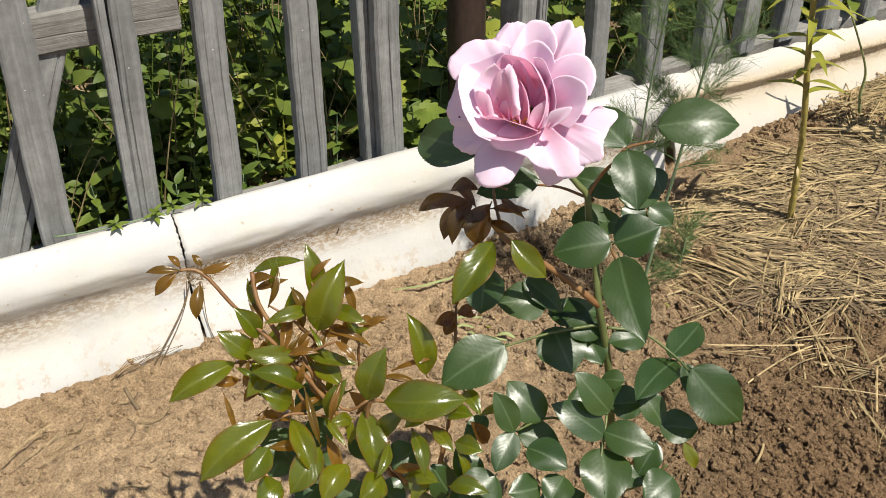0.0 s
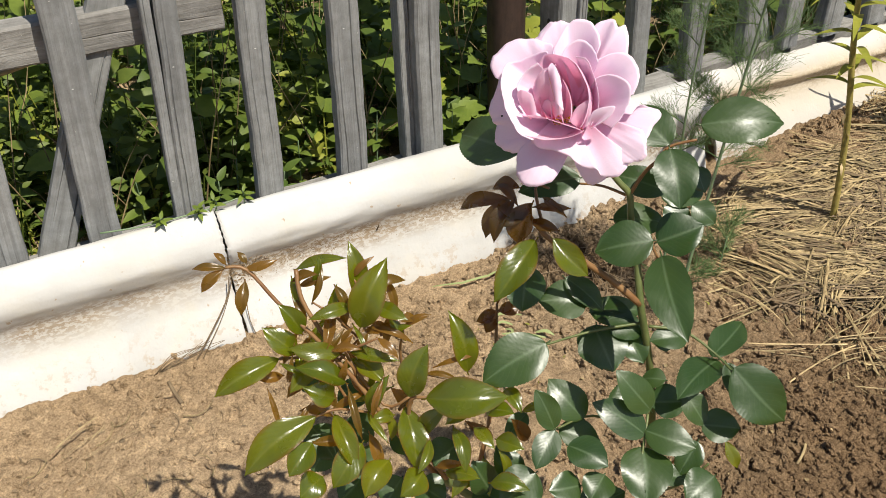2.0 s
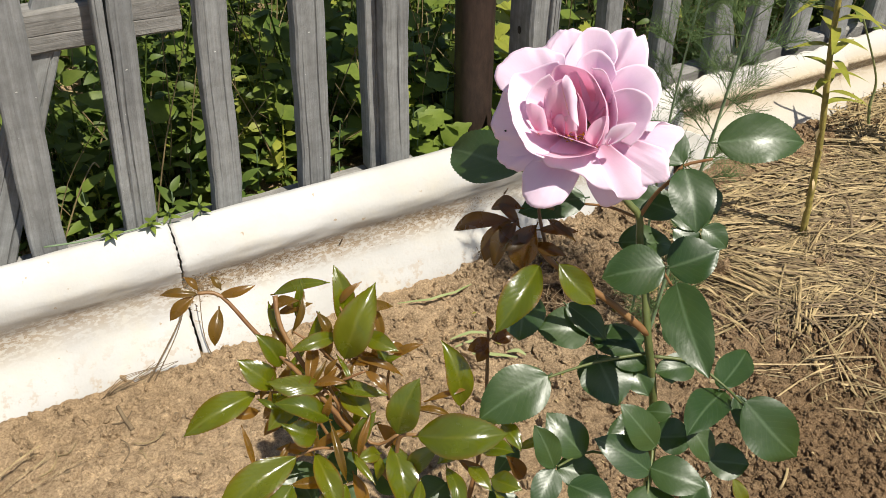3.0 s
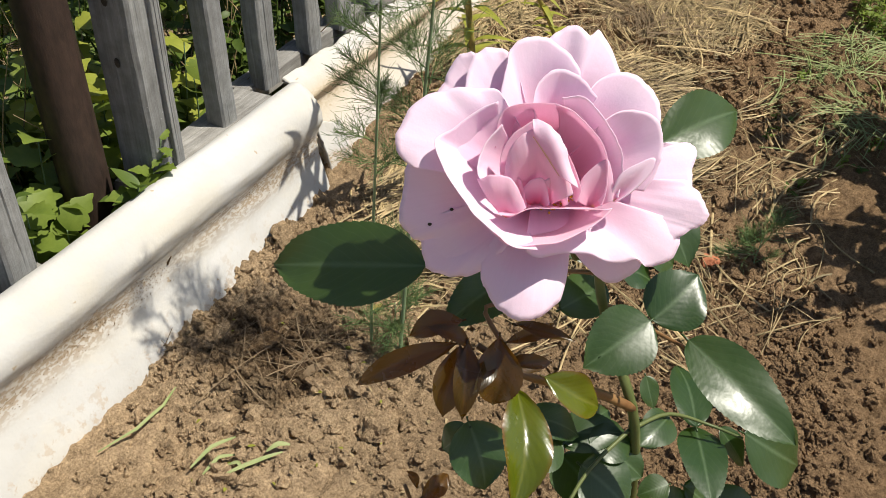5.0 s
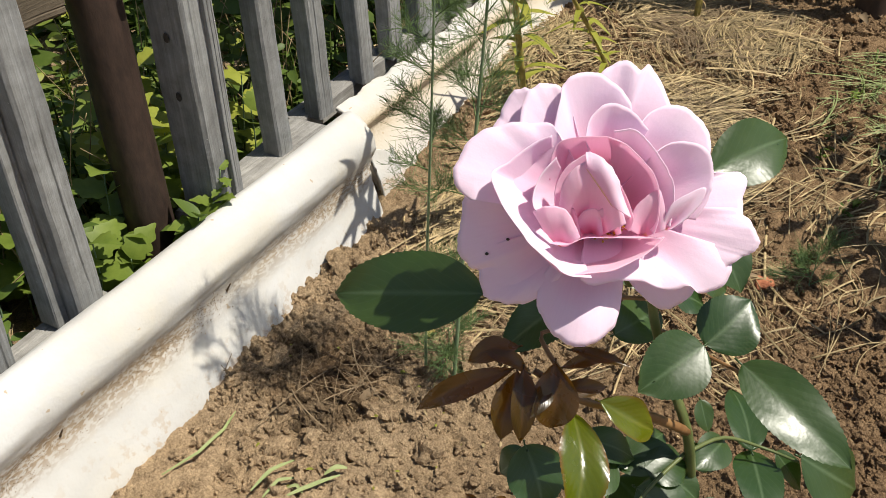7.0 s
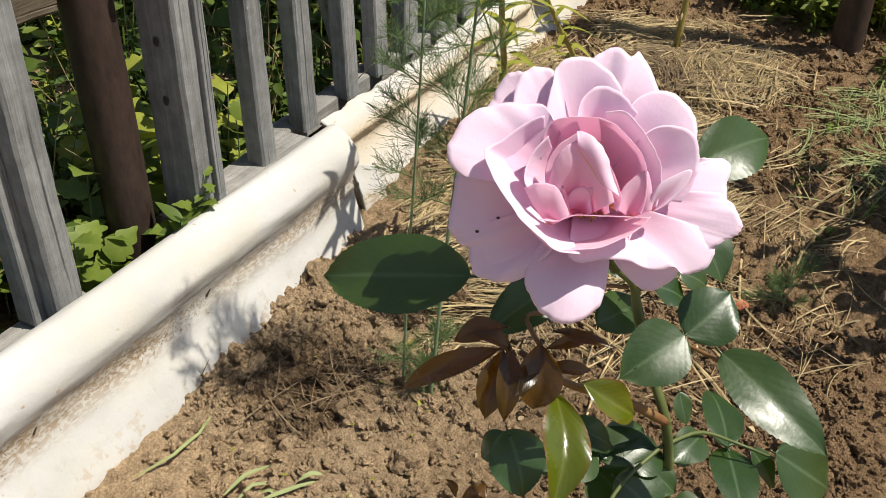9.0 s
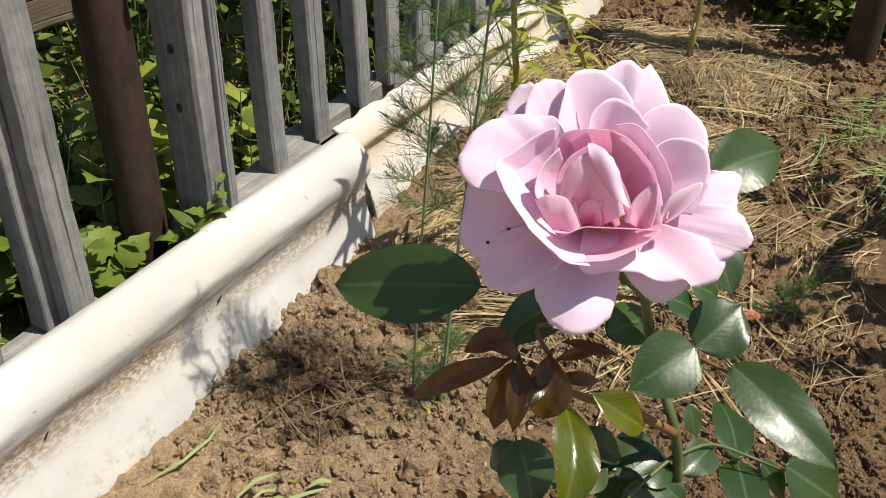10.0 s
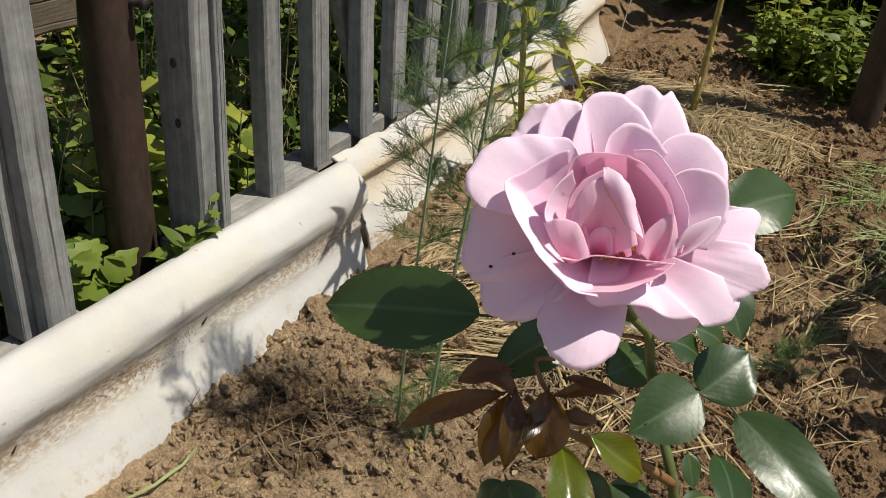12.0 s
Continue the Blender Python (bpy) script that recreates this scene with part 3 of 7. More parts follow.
def leaf(parent, base, tip, width, material, hint=(0, -0.4, 1), name="leaf"):
    """A leaflet with a toothed outline, a folded middle rib and a bent blade."""
    rnd = random.Random(int(1e5 * (base[0] * 7 + base[1] * 3 + tip[2])))
    base, tip = Vector(base), Vector(tip)
    way = tip - base
    length = way.length
    way.normalize()
    side = way.cross(Vector(hint)).normalized()
    if material is YOUNG:
        width *= 0.85
    up = side.cross(way)
    mature = material is MATURE
    fold, arch = (rnd.uniform(0.10, 0.28), rnd.uniform(0.02, 0.09)) if mature else (rnd.uniform(0.25, 0.75), rnd.uniform(0.06, 0.22))
    twist = rnd.uniform(-0.25, 0.25) * (1 if mature else 1.8)
    bend = rnd.uniform(-0.06, 0.06) if mature else rnd.uniform(-0.11, 0.11)
    droop = rnd.uniform(0.02, 0.08) if mature else rnd.uniform(0.03, 0.16)
    wavy = rnd.uniform(0.6, 1.4)
    rows, cols = 60, 10
    bm = bmesh.new()
    uv = bm.loops.layers.uv.new("uv")
    grid = []
    for i in range(rows + 1):
        v = i / rows
        w = 0.5 * width * math.sin(math.pi * v ** (0.78 if mature else 0.9)) ** (0.68 if mature else 0.8)
        if v > 0.85:
            w *= 1 - 0.35 * (v - 0.85) / 0.15
        w = max(w, 0.0004)
        line = []
        for j in range(cols + 1):
            u = 2 * j / cols - 1
            tooth = (0.030 if mature else 0.022) * ((i % 3) / 2 - 0.4) if abs(u) == 1 and 2 < i < rows - 2 else 0
            edge = 1 + tooth
            back = 0.010 * length * ((i % 3) / 2) if abs(u) == 1 and 2 < i < rows - 2 else 0
            ripple = wavy * (0.032 if mature else 0.060) * width * math.sin(9 * v + 3 * u + 20 * twist) * abs(u) ** 2
            z = arch * length * math.sin(math.pi * v * 0.9) + fold * w * abs(u) ** 1.3 - (0.25 * fold * w * abs(u) ** 3) + ripple + twist * u * w * v - droop * length * v ** 3
            line.append(bm.verts.new(base + way * (length * v + back) + side * (u * w * edge + bend * length * math.sin(math.pi * v * 0.8)) + up * z))
        grid.append(line)
    for i in range(rows):
        for j in range(cols):
            f = bm.faces.new((grid[i][j], grid[i][j + 1], grid[i + 1][j + 1], grid[i + 1][j]))
            for l, (a, b) in zip(f.loops, ((i, j), (i, j + 1), (i + 1, j + 1), (i + 1, j))):
                l[uv].uv = (b / cols, a / rows)
    # the short stalk of the leaflet
    s = max(0.0005, width * 0.018)
    tube(bm, [base - way * length * 0.07 - up * 0.0006, base + way * length * 0.25 - up * 0.0008, base + way * length * 0.8 + up * (arch * length * 0.55 - 0.0006)], s, s * 0.4, 5)
    return part(name, bm, material, parent)


def cane(parent, points, r0, r1, material):
    bm = bmesh.new()
    tube(bm, points, r0, r1, 9)
    return part("cane", bm, material, parent)


def through_points(points, s):
    """A smooth curve through points, at the share s of its length in steps."""
    q = s * (len(points) - 1)
    i = min(int(q), len(points) - 2)
    s = q - i
    a, b, c, d = points[max(i - 1, 0)], points[i], points[i + 1], points[min(i + 2, len(points) - 1)]
    return 0.5 * (2 * b + (c - a) * s + (2 * a - 5 * b + 4 * c - d) * s * s + (3 * b - a - 3 * c + d) * s ** 3)


def petal(foot, rim, belly, material, seed, curl=0.0, wave=1.0, root=0.12):
    """A petal in millimetres of the flower: it grows from foot and ends in a rim that runs through a few points;
    belly bulges it away from the middle and towards the front; curl bends its rim back."""
    rnd = random.Random(seed)
    foot, rim = Vector(foot), [Vector(p) for p in rim]
    mid, half = (rim[0] + rim[-1]) / 2, (rim[-1] - rim[0]) / 2
    crown = sum(rim, Vector()) / len(rim)
    out = Vector((crown.x - foot.x, crown.y - foot.y, 0))
    out = out.normalized() if out.length > 0.1 else Vector((0, 0, 0))
    swell = out * belly[0] + Vector((0, 0, belly[1]))
    back = out * 0.5 - Vector((0, 0, 1))
    span = max((p - crown).length for p in rim)
    ph = [rnd.uniform(0, 6.28) for _ in range(8)]
    rows, cols = 22, 40
    bm = bmesh.new()
    uv = bm.loops.layers.uv.new("uv")
    grid = []
    for i in range(rows + 1):
        v = i / rows
        line = []
        for j in range(cols + 1):
            u = 2 * j / cols - 1
            edge_at = through_points(rim, j / cols)
            # an uneven outline: shallow lobes and small nicks
            lobe = wave * (0.030 * math.sin(7 * u + ph[0]) + 0.06 * noise.noise(Vector((4.5 * u, seed, 0))) + 0.028 * noise.noise(Vector((11 * u, seed, 3))))
            edge_at = edge_at + (edge_at - foot).normalized() * (lobe * span * (1 - abs(u) ** 6))
            start = foot + half * (root * u)
            a, b = 1 - v, v
            p1 = start.lerp(edge_at, 0.35) + swell
            p2 = start.lerp(edge_at, 0.72) + swell * 0.9
            p = start * a ** 3 + p1 * (3 * a * a * b) + p2 * (3 * a * b * b) + edge_at * b ** 3
            lip = max(0.0, (v - 0.70) / 0.30) ** 2
            p = p + back * (curl * lip * (0.75 + 0.4 * math.sin(2.3 * u + ph[3])))
            # ruffles across the blade and soft creases along it
            ruffle = wave * v * v * (0.040 * span * math.sin(3.4 * u + 2 * v + ph[4]) + 0.014 * span * math.sin(6 * u + 3 * v + ph[5]) + 0.03 * span * noise.noise(Vector((3.5 * u, 3 * v, seed + 0.5))))
            crease = 0.014 * span * math.sin(5 * u + ph[1] + 1.5 * v) * math.sin(math.pi * v)
            p = p + Vector((0, 0, ruffle + crease)) + out * (0.4 * ruffle)
            line.append(bm.verts.new(p))
        grid.append(line)
    for i in range(rows):
        for j in range(cols):
            f = bm.faces.new((grid[i][j], grid[i][j + 1], grid[i + 1][j + 1], grid[i + 1][j]))
            for l, (a, b) in zip(f.loops, ((i, j), (i, j + 1), (i + 1, j + 1), (i + 1, j))):
                l[uv].uv = (b / cols, a / rows)
    ob = part("petal", bm, material, flower)
    mod = ob.modifiers.new("thickness", "SOLIDIFY")
    mod.thickness, mod.offset = 0.24, 0
    return ob


RIGHT, UP, FACE = Vector((0.3656, -0.9283, 0.0681)), Vector((0.4959, 0.2561, 0.8298)), Vector((-0.7877, -0.2696, 0.5539))
flower = new("flower")
flower.empty_display_size = 0.02
flower.parent = rose
FLOWER_AT = Matrix.Translation((-0.1336, -0.0105, 0.4855)) @ Matrix((RIGHT, UP, FACE)).transposed().to_4x4() @ Matrix.Scale(0.00096, 4)
flower.matrix_world = FLOWER_AT
tagged(flower, "open pale pink rose bloom, deeper pink inside")
# outer petals, laid back
petal((-2.1, -1.1, -19.7), [(38.6, 6.5, -12.0), (39.7, 12.8, -14.0), (46.2, 14.0, -16.0), (51.9, 12.6, -17.0), (51.6, 3.8, -16.0), (51.0, -4.9, -15.0), (47.8, -10.5, -13.0)], (0, 3), PETAL_OUT, 1, 1.5, 0.94)
petal((-2.1, -1.1, -19.7), [(-4.5, 44.4, -8.0), (-0.4, 50.6, -8.0), (4.9, 54.3, -9.0), (9.1, 54.7, -9.0), (13.5, 50.2, -8.0), (17.1, 52.0, -9.0), (21.6, 46.6, -9.0), (25.7, 35.0, -8.0)], (0, 2), PETAL_OUT, 2, 2, 0.81)
petal((-2.1, -1.1, -19.7), [(-40.9, 27.2, -6.0), (-38.5, 35.3, -8.0), (-34.0, 43.2, -9.0), (-28.6, 45.9, -9.0), (-22.2, 41.6, -8.0)], (0, 2), PETAL_OUT, 3, 2, 0.94)
petal((-2.1, -1.1, -19.7), [(-47.1, 11.4, -3.0), (-52.0, -0.7, -5.0), (-54.5, -13.6, -7.0), (-49.7, -19.6, -8.0), (-46.8, -24.4, -8.0), (-44.0, -31.9, -9.0), (-33.4, -33.7, -9.0)], (0, 4), PETAL_OUT, 4, 1.5, 1.22)
petal((-2.1, -1.1, -19.7), [(-47.9, -16.0, -7.0), (-46.3, -29.3, -9.0), (-41.3, -34.7, -10.0), (-33.4, -36.2, -10.0), (-24.6, -34.0, -10.0), (-16.0, -27.0, -8.0)], (0, 4), PETAL_OUT, 5, 2, 1.08)
petal((-2.1, -1.1, -19.7), [(-24.1, -28.0, -9.0), (-23.2, -38.2, -7.0), (-17.4, -45.5, -5.0), (-9.6, -50.6, -3.0), (-1.1, -48.0, -5.0), (6.2, -41.3, -8.0), (8.3, -27.2, -11.0)], (0, 2), PETAL_OUT, 6, 2, 0.94)
petal((-2.1, -1.1, -19.7), [(10.1, -27.2, -16.0), (15.8, -33.7, -17.0), (21.5, -37.9, -18.0), (27.9, -36.5, -18.0), (33.1, -31.9, -17.0), (36.8, -22.9, -15.0)], (0, 3), PETAL_OUT, 7, 1.5, 0.81)
petal((-2.1, -1.1, -19.7), [(48.0, 0.6, -10.0), (53.5, -4.5, -11.0), (56.2, -10.2, -11.0), (55.0, -15.9, -11.0), (49.2, -19.1, -10.0), (42.9, -23.2, -9.0)], (0, 3), PETAL_OUT, 8, 2, 1.62)
petal((-2.1, -1.1, -19.7), [(-7.7, -25.3, 6.0), (-2.8, -27.7, 4.0), (7.6, -26.3, 0.0), (15.0, -26.3, -3.0), (23.7, -29.5, -6.0), (32.2, -28.1, -8.0), (36.1, -31.2, -9.0), (43.2, -28.3, -10.0), (47.4, -21.7, -10.0), (44.8, -13.9, -10.0)], (0, 6), PETAL_OUT, 9, 1.5, 0.61)
petal((-2.1, -1.1, -19.7), [(12.9, 29.5, 0.0), (16.9, 35.1, -2.0), (23.2, 37.2, -4.0), (30.6, 35.7, -5.0), (36.1, 30.6, -6.0), (38.5, 23.2, -6.0), (38.7, 17.2, -6.0)], (2, 1), PETAL_OUT, 10, 2, 0.81)
petal((-2.1, -1.1, -19.7), [(17.3, 19.3, 3.0), (23.3, 23.5, 2.0), (30.5, 24.0, 1.0), (37.0, 20.9, -1.0), (39.9, 13.4, -3.0), (39.2, 7.1, -4.0), (37.0, 2.2, -5.0), (33.6, -4.2, -6.0)], (3, -1), PETAL_OUT, 11, 1.5, 0.81)
petal((-2.1, -1.1, -19.7), [(-30.6, 28.8, 0.0), (-29.5, 36.7, -2.0), (-25.9, 43.8, -3.0), (-20.6, 46.2, -4.0), (-15.2, 44.8, -4.0), (-11.7, 39.2, -3.0)], (1, 1), PETAL_OUT, 12, 2, 0.81)
petal((-2.1, -1.1, -19.7), [(-17.5, 28.6, 3.0), (-15.2, 38.6, 1.0), (-14.0, 45.8, -1.0), (-7.8, 49.6, -2.0), (-0.3, 48.6, -2.0), (6.1, 44.4, -1.0), (10.1, 37.9, 0.0), (10.7, 32.5, 1.0)], (2, 0), PETAL_OUT, 13, 3, 0.68)
petal((-2.1, -1.1, -19.7), [(-47.4, 3.2, 6.0), (-51.9, 7.8, 6.0), (-53.2, 14.8, 6.0), (-50.0, 23.6, 5.0), (-43.1, 28.8, 4.0), (-35.8, 30.5, 3.0), (-26.2, 32.1, 3.0), (-17.6, 30.8, 3.0), (-14.2, 25.8, 4.0)], (0, 6), PETAL_OUT, 14, 2, 0.81)
petal((-2.1, -1.1, -19.7), [(-5.8, 25.5, 8.0), (-3.9, 32.4, 8.0), (2.1, 37.4, 7.0), (7.3, 36.0, 6.0), (12.6, 33.0, 5.0), (16.5, 28.0, 4.0)], (3, -2), PETAL_OUT, 15, 1.5, 0.68)
# the cup
petal((-2.1, -1.1, -19.7), [(-17.3, 26.8, 6.0), (-25.6, 23.6, 7.0), (-34.1, 16.8, 9.0), (-38.5, 12.7, 12.0), (-35.1, 4.5, 16.0), (-30.0, -4.3, 18.0), (-23.6, -12.3, 17.0), (-16.3, -19.3, 16.0), (-10.1, -23.6, 14.0), (-2.9, -24.4, 12.0)], (6, -5), PETAL_OUT, 17, 1.5, 0.47)
petal((-2.1, -1.1, -19.7), [(-22.3, -14.3, 15.0), (-15.3, -21.3, 14.0), (-10.1, -23.0, 13.0), (0.1, -22.0, 11.0), (10.2, -18.9, 8.0), (18.3, -13.9, 5.0), (22.4, -9.5, 3.0)], (5, -5), PETAL_MID, 18, 1, 0.4)
petal((-2.1, -1.1, -19.7), [(-18.3, -11.5, 13.0), (-12.5, -12.1, 14.0), (-6.5, -10.0, 13.0), (2.7, -10.1, 11.0), (11.9, -9.9, 8.0), (21.3, -10.0, 5.0)], (4, -4), PETAL_MID, 19, 1, 0.4)
petal((-2.1, -1.1, -19.7), [(4.0, 27.6, 9.0), (11.6, 27.6, 8.0), (19.4, 20.4, 7.0), (24.2, 11.3, 5.0), (25.7, 2.1, 3.0), (24.0, -6.9, 2.0)], (5, -5), PETAL_OUT, 20, 1, 0.54)
petal((-2.1, -1.1, -19.7), [(-18.6, 10.3, 6.0), (-17.3, 19.0, 10.0), (-13.9, 23.9, 11.0), (-5.7, 25.5, 11.0), (1.4, 25.8, 10.0), (7.2, 23.7, 9.0)], (6, -6), PETAL_IN, 21, 1, 0.3)
petal((-2.1, -1.1, -19.7), [(2.0, 25.6, 11.0), (7.4, 23.4, 10.0), (12.9, 18.6, 9.0), (17.6, 13.4, 8.0), (20.0, 6.0, 6.0), (20.1, -3.7, 4.0), (18.3, -9.6, 3.0)], (6, -7), PETAL_MID, 22, 1, 0.3)
petal((-2.1, -1.1, -19.7), [(-15.7, 18.5, 13.0), (-21.6, 11.6, 14.0), (-23.9, 5.4, 14.0), (-23.3, 0.2, 13.0), (-19.5, -3.1, 12.0)], (4, -5), PETAL_OUT, 23, 0, 0.4)
petal((-15.4, -13.3, 3.0), [(-24.2, -0.4, 12.0), (-19.2, 0.9, 14.0), (-13.0, 0.5, 13.0), (-9.6, -4.5, 11.0), (-7.2, -10.0, 9.0)], (-1, 3), PETAL_MID, 24, 0, 0.5)
petal((15.6, -10.0, -6.0), [(9.6, -7.3, 0.0), (11.8, 0.3, 2.0), (16.7, 5.2, 3.0), (20.8, 6.8, 3.0), (22.5, 1.0, 2.0), (22.9, -7.3, 1.0)], (0, 3), PETAL_MID, 25, 0, 0.5)
petal((23.1, -7.6, -3.0), [(21.9, -4.8, 1.0), (25.0, 2.0, 4.0), (30.9, 5.7, 4.0), (36.6, 7.8, 3.0), (35.3, 2.4, 2.0), (29.5, -4.0, 1.0), (25.0, -7.2, 0.0)], (0, 2), PETAL_OUT, 26, 0, 0.4)
# the bud
petal((-6.9, -9.3, -10.0), [(-16.6, 0.4, 6.0), (-16.3, 8.0, 9.0), (-12.9, 14.2, 11.0), (-7.5, 18.7, 12.0), (-4.1, 20.5, 12.0)], (4, 5), PETAL_MID, 28, 0, 0.4)
petal((-2.1, -9.1, -12.0), [(0.9, 13.7, 8.0), (5.1, 10.7, 8.0), (9.0, 4.6, 6.0), (11.4, -3.2, 4.0), (10.0, -8.2, 1.0)], (4, 0), PETAL_MID, 29, 0, 0.4)
petal((-4.2, -10.6, -8.0), [(-15.3, 0.1, 7.0), (-13.4, 9.5, 12.0), (-8.6, 14.8, 14.0), (-3.3, 16.6, 14.0), (2.2, 10.2, 13.0), (6.5, 2.2, 11.0), (8.9, -5.1, 8.0)], (0, 7), PETAL_MID, 30, 0, 0.4)
petal((-0.6, 7.6, 14.0), [(-5.3, 20.3, 15.0), (-1.0, 18.7, 16.0), (4.0, 14.3, 16.0), (7.1, 6.5, 14.0), (10.6, -3.1, 11.0)], (0, 2), PETAL_OUT, 31, 0, 0.5, 0.55)
petal((-3.6, -10.5, -8.0), [(-9.3, -5.0, 4.0), (-6.1, -0.5, 8.0), (-1.1, -0.4, 9.0), (0.9, -9.0, 5.0)], (0, 4), PETAL_MID, 32, 0, 0.4)
petal((3.9, -9.9, -8.0), [(-1.1, -0.4, 9.0), (2.3, 0.9, 9.0), (5.8, -2.6, 7.0), (7.3, -8.7, 3.0)], (0, 4), PETAL_MID, 33, 0, 0.4)
petal((-10.1, -10.3, -8.0), [(-14.8, -4.8, 4.0), (-12.7, -0.6, 7.0), (-9.4, -0.2, 8.0), (-7.0, -9.7, 5.0)], (0, 4), PETAL_IN, 34, 0, 0.4)
for x, y, size in ((-34.6, -13.6, 0.75), (-43.0, -19.0, 0.8)):
    near = min((v.co + Vector((0, 0, 0.25)) for ob in flower.children for v in ob.data.vertices if (v.co.xy - Vector((x, y))).length < 2.2 and v.co.z < 4), key=lambda c: -c.z)
    bm = bmesh.new()
    bmesh.ops.create_icosphere(bm, subdivisions=2, radius=size)
    bm.transform(Matrix.Translation(near) @ Matrix.Diagonal((1, 0.75, 0.4, 1)))
    part("speck", bm, KNOT, flower, "tiny dark speck on a petal")
stamens = bmesh.new()
rnd = random.Random(5)
for _ in range(46):
    c = Vector((-1.9, -9.8, -1.7)).lerp(Vector((8.6, -6.5, -2.3)), rnd.random()) + Vector((rnd.gauss(0, 1), rnd.gauss(0, 1.2), rnd.gauss(0, 0.8)))
    foot = c + Vector((-0.25 * c.x, 0.5, -5))
    tube(stamens, [foot, c], 0.14, 0.11, 4)
    bmesh.ops.create_icosphere(stamens, subdivisions=1, radius=0.5, matrix=Matrix.Translation(c))
part("stamens", stamens, STAMEN, flower, "ochre yellow stamens")
F = Vector((-2.1, -1.1, -19.7))

bm = bmesh.new()
bmesh.ops.create_uvsphere(bm, u_segments=14, v_segments=10, radius=6)
for v in bm.verts:
    v.co = F + Vector((v.co.x, v.co.y, v.co.z * 1.1 - 3))
part("receptacle", bm, STEM, flower, "green base of the bloom")
for k in range(5):
    va, fa = [], []
    an = 2 * math.pi * k / 5
    d = Vector((math.cos(an), math.sin(an), -0.5))
    blade(va, fa, F + Vector((0, 0, -4)), d, Vector((0, 0, 1)), 24, 8, 0.3, 0.2, 6, 0.9)
    ob = new("sepal", raw("sepal", va, fa, STEM))
    ob.parent = flower
FOOT = FLOWER_AT @ F
cane(rose, [FOOT + FACE * 0.002, FOOT - FACE * 0.012, (-0.100, -0.014, 0.430)], 0.003, 0.0026, STEM)
cane(rose, [(-0.0718, -0.0540, 0.1371), (-0.078, -0.045, 0.07), (-0.085, -0.035, -0.03)], 0.0040, 0.0055, STEM)
cane(rose, [(-0.134, -0.002, 0.084), (-0.115, -0.010, 0.04), (-0.098, -0.020, -0.03)], 0.0036, 0.0045, STEM)
cane(rose, [(-0.190, -0.005, 0.183), (-0.160, -0.004, 0.12), (-0.134, -0.002, 0.084)], 0.0020, 0.0030, STEM_RED)
# compound leaves round the bloom
leaf(rose, (-0.046, -0.027, 0.457), (-0.003, -0.050, 0.457), 0.0282, MATURE, hint=(-0.66, -0.39, 0.64))
leaf(rose, (-0.131, 0.038, 0.427), (-0.139, 0.109, 0.407), 0.0350, MATURE, hint=(-0.57, -0.26, 0.78))
leaf(rose, (-0.085, -0.044, 0.396), (-0.115, -0.027, 0.387), 0.0289, MATURE, hint=(-0.53, -0.39, 0.75))
leaf(rose, (-0.082, -0.044, 0.394), (-0.058, -0.055, 0.407), 0.0281, MATURE, hint=(-0.57, -0.37, 0.73))
leaf(rose, (-0.092, -0.062, 0.399), (-0.107, -0.113, 0.379), 0.0263, MATURE, hint=(-0.54, -0.31, 0.78))
leaf(rose, (-0.067, -0.027, 0.446), (-0.076, -0.054, 0.423), 0.0263, MATURE, hint=(-0.24, -0.57, 0.78))
leaf(rose, (-0.061, -0.019, 0.443), (-0.067, 0.015, 0.456), 0.0266, MATURE, hint=(-0.24, -0.60, 0.76))
leaf(rose, (-0.065, -0.026, 0.415), (-0.089, -0.002, 0.422), 0.0200, MATURE, hint=(-0.22, -0.58, 0.78))
leaf(rose, (-0.105, 0.009, 0.417), (-0.141, 0.023, 0.409), 0.0218, MATURE, hint=(-0.18, -0.60, 0.78))
leaf(rose, (-0.061, -0.016, 0.405), (-0.027, -0.019, 0.402), 0.0248, MATURE, hint=(-0.25, -0.56, 0.79))
leaf(rose, (-0.061, -0.021, 0.399), (-0.050, -0.035, 0.387), 0.0169, MATURE, hint=(-0.24, -0.55, 0.80))
leaf(rose, (-0.087, -0.005, 0.388), (-0.052, -0.014, 0.379), 0.0224, MATURE, hint=(-0.21, -0.52, 0.83))
leaf(rose, (-0.035, -0.016, 0.418), (-0.034, -0.027, 0.405), 0.0141, MATURE, hint=(-0.26, -0.56, 0.79))
leaf(rose, (-0.045, -0.028, 0.399), (-0.035, -0.040, 0.389), 0.0162, MATURE, hint=(-0.25, -0.55, 0.80))
# the young red and yellow-green shoot under the bloom
leaf(rose, (-0.148, -0.011, 0.396), (-0.186, -0.026, 0.376), 0.0240, YOUNG, hint=(-0.63, -0.52, 0.58))
leaf(rose, (-0.140, -0.019, 0.400), (-0.126, -0.040, 0.382), 0.0195, YOUNG, hint=(-0.48, -0.41, 0.77))
leaf(rose, (-0.152, 0.014, 0.413), (-0.174, 0.047, 0.391), 0.0102, RED, hint=(-0.42, -0.52, 0.75))
leaf(rose, (-0.139, -0.005, 0.421), (-0.137, -0.028, 0.422), 0.0058, RED, hint=(-0.34, -0.34, 0.88))
leaf(rose, (-0.154, 0.011, 0.415), (-0.171, 0.008, 0.393), 0.0124, RED, hint=(-0.29, -0.37, 0.88))
leaf(rose, (-0.152, 0.009, 0.415), (-0.170, -0.000, 0.395), 0.0108, RED, hint=(-0.30, -0.36, 0.88))
leaf(rose, (-0.145, -0.001, 0.417), (-0.157, -0.004, 0.393), 0.0182, RED, hint=(-0.77, -0.33, 0.55))
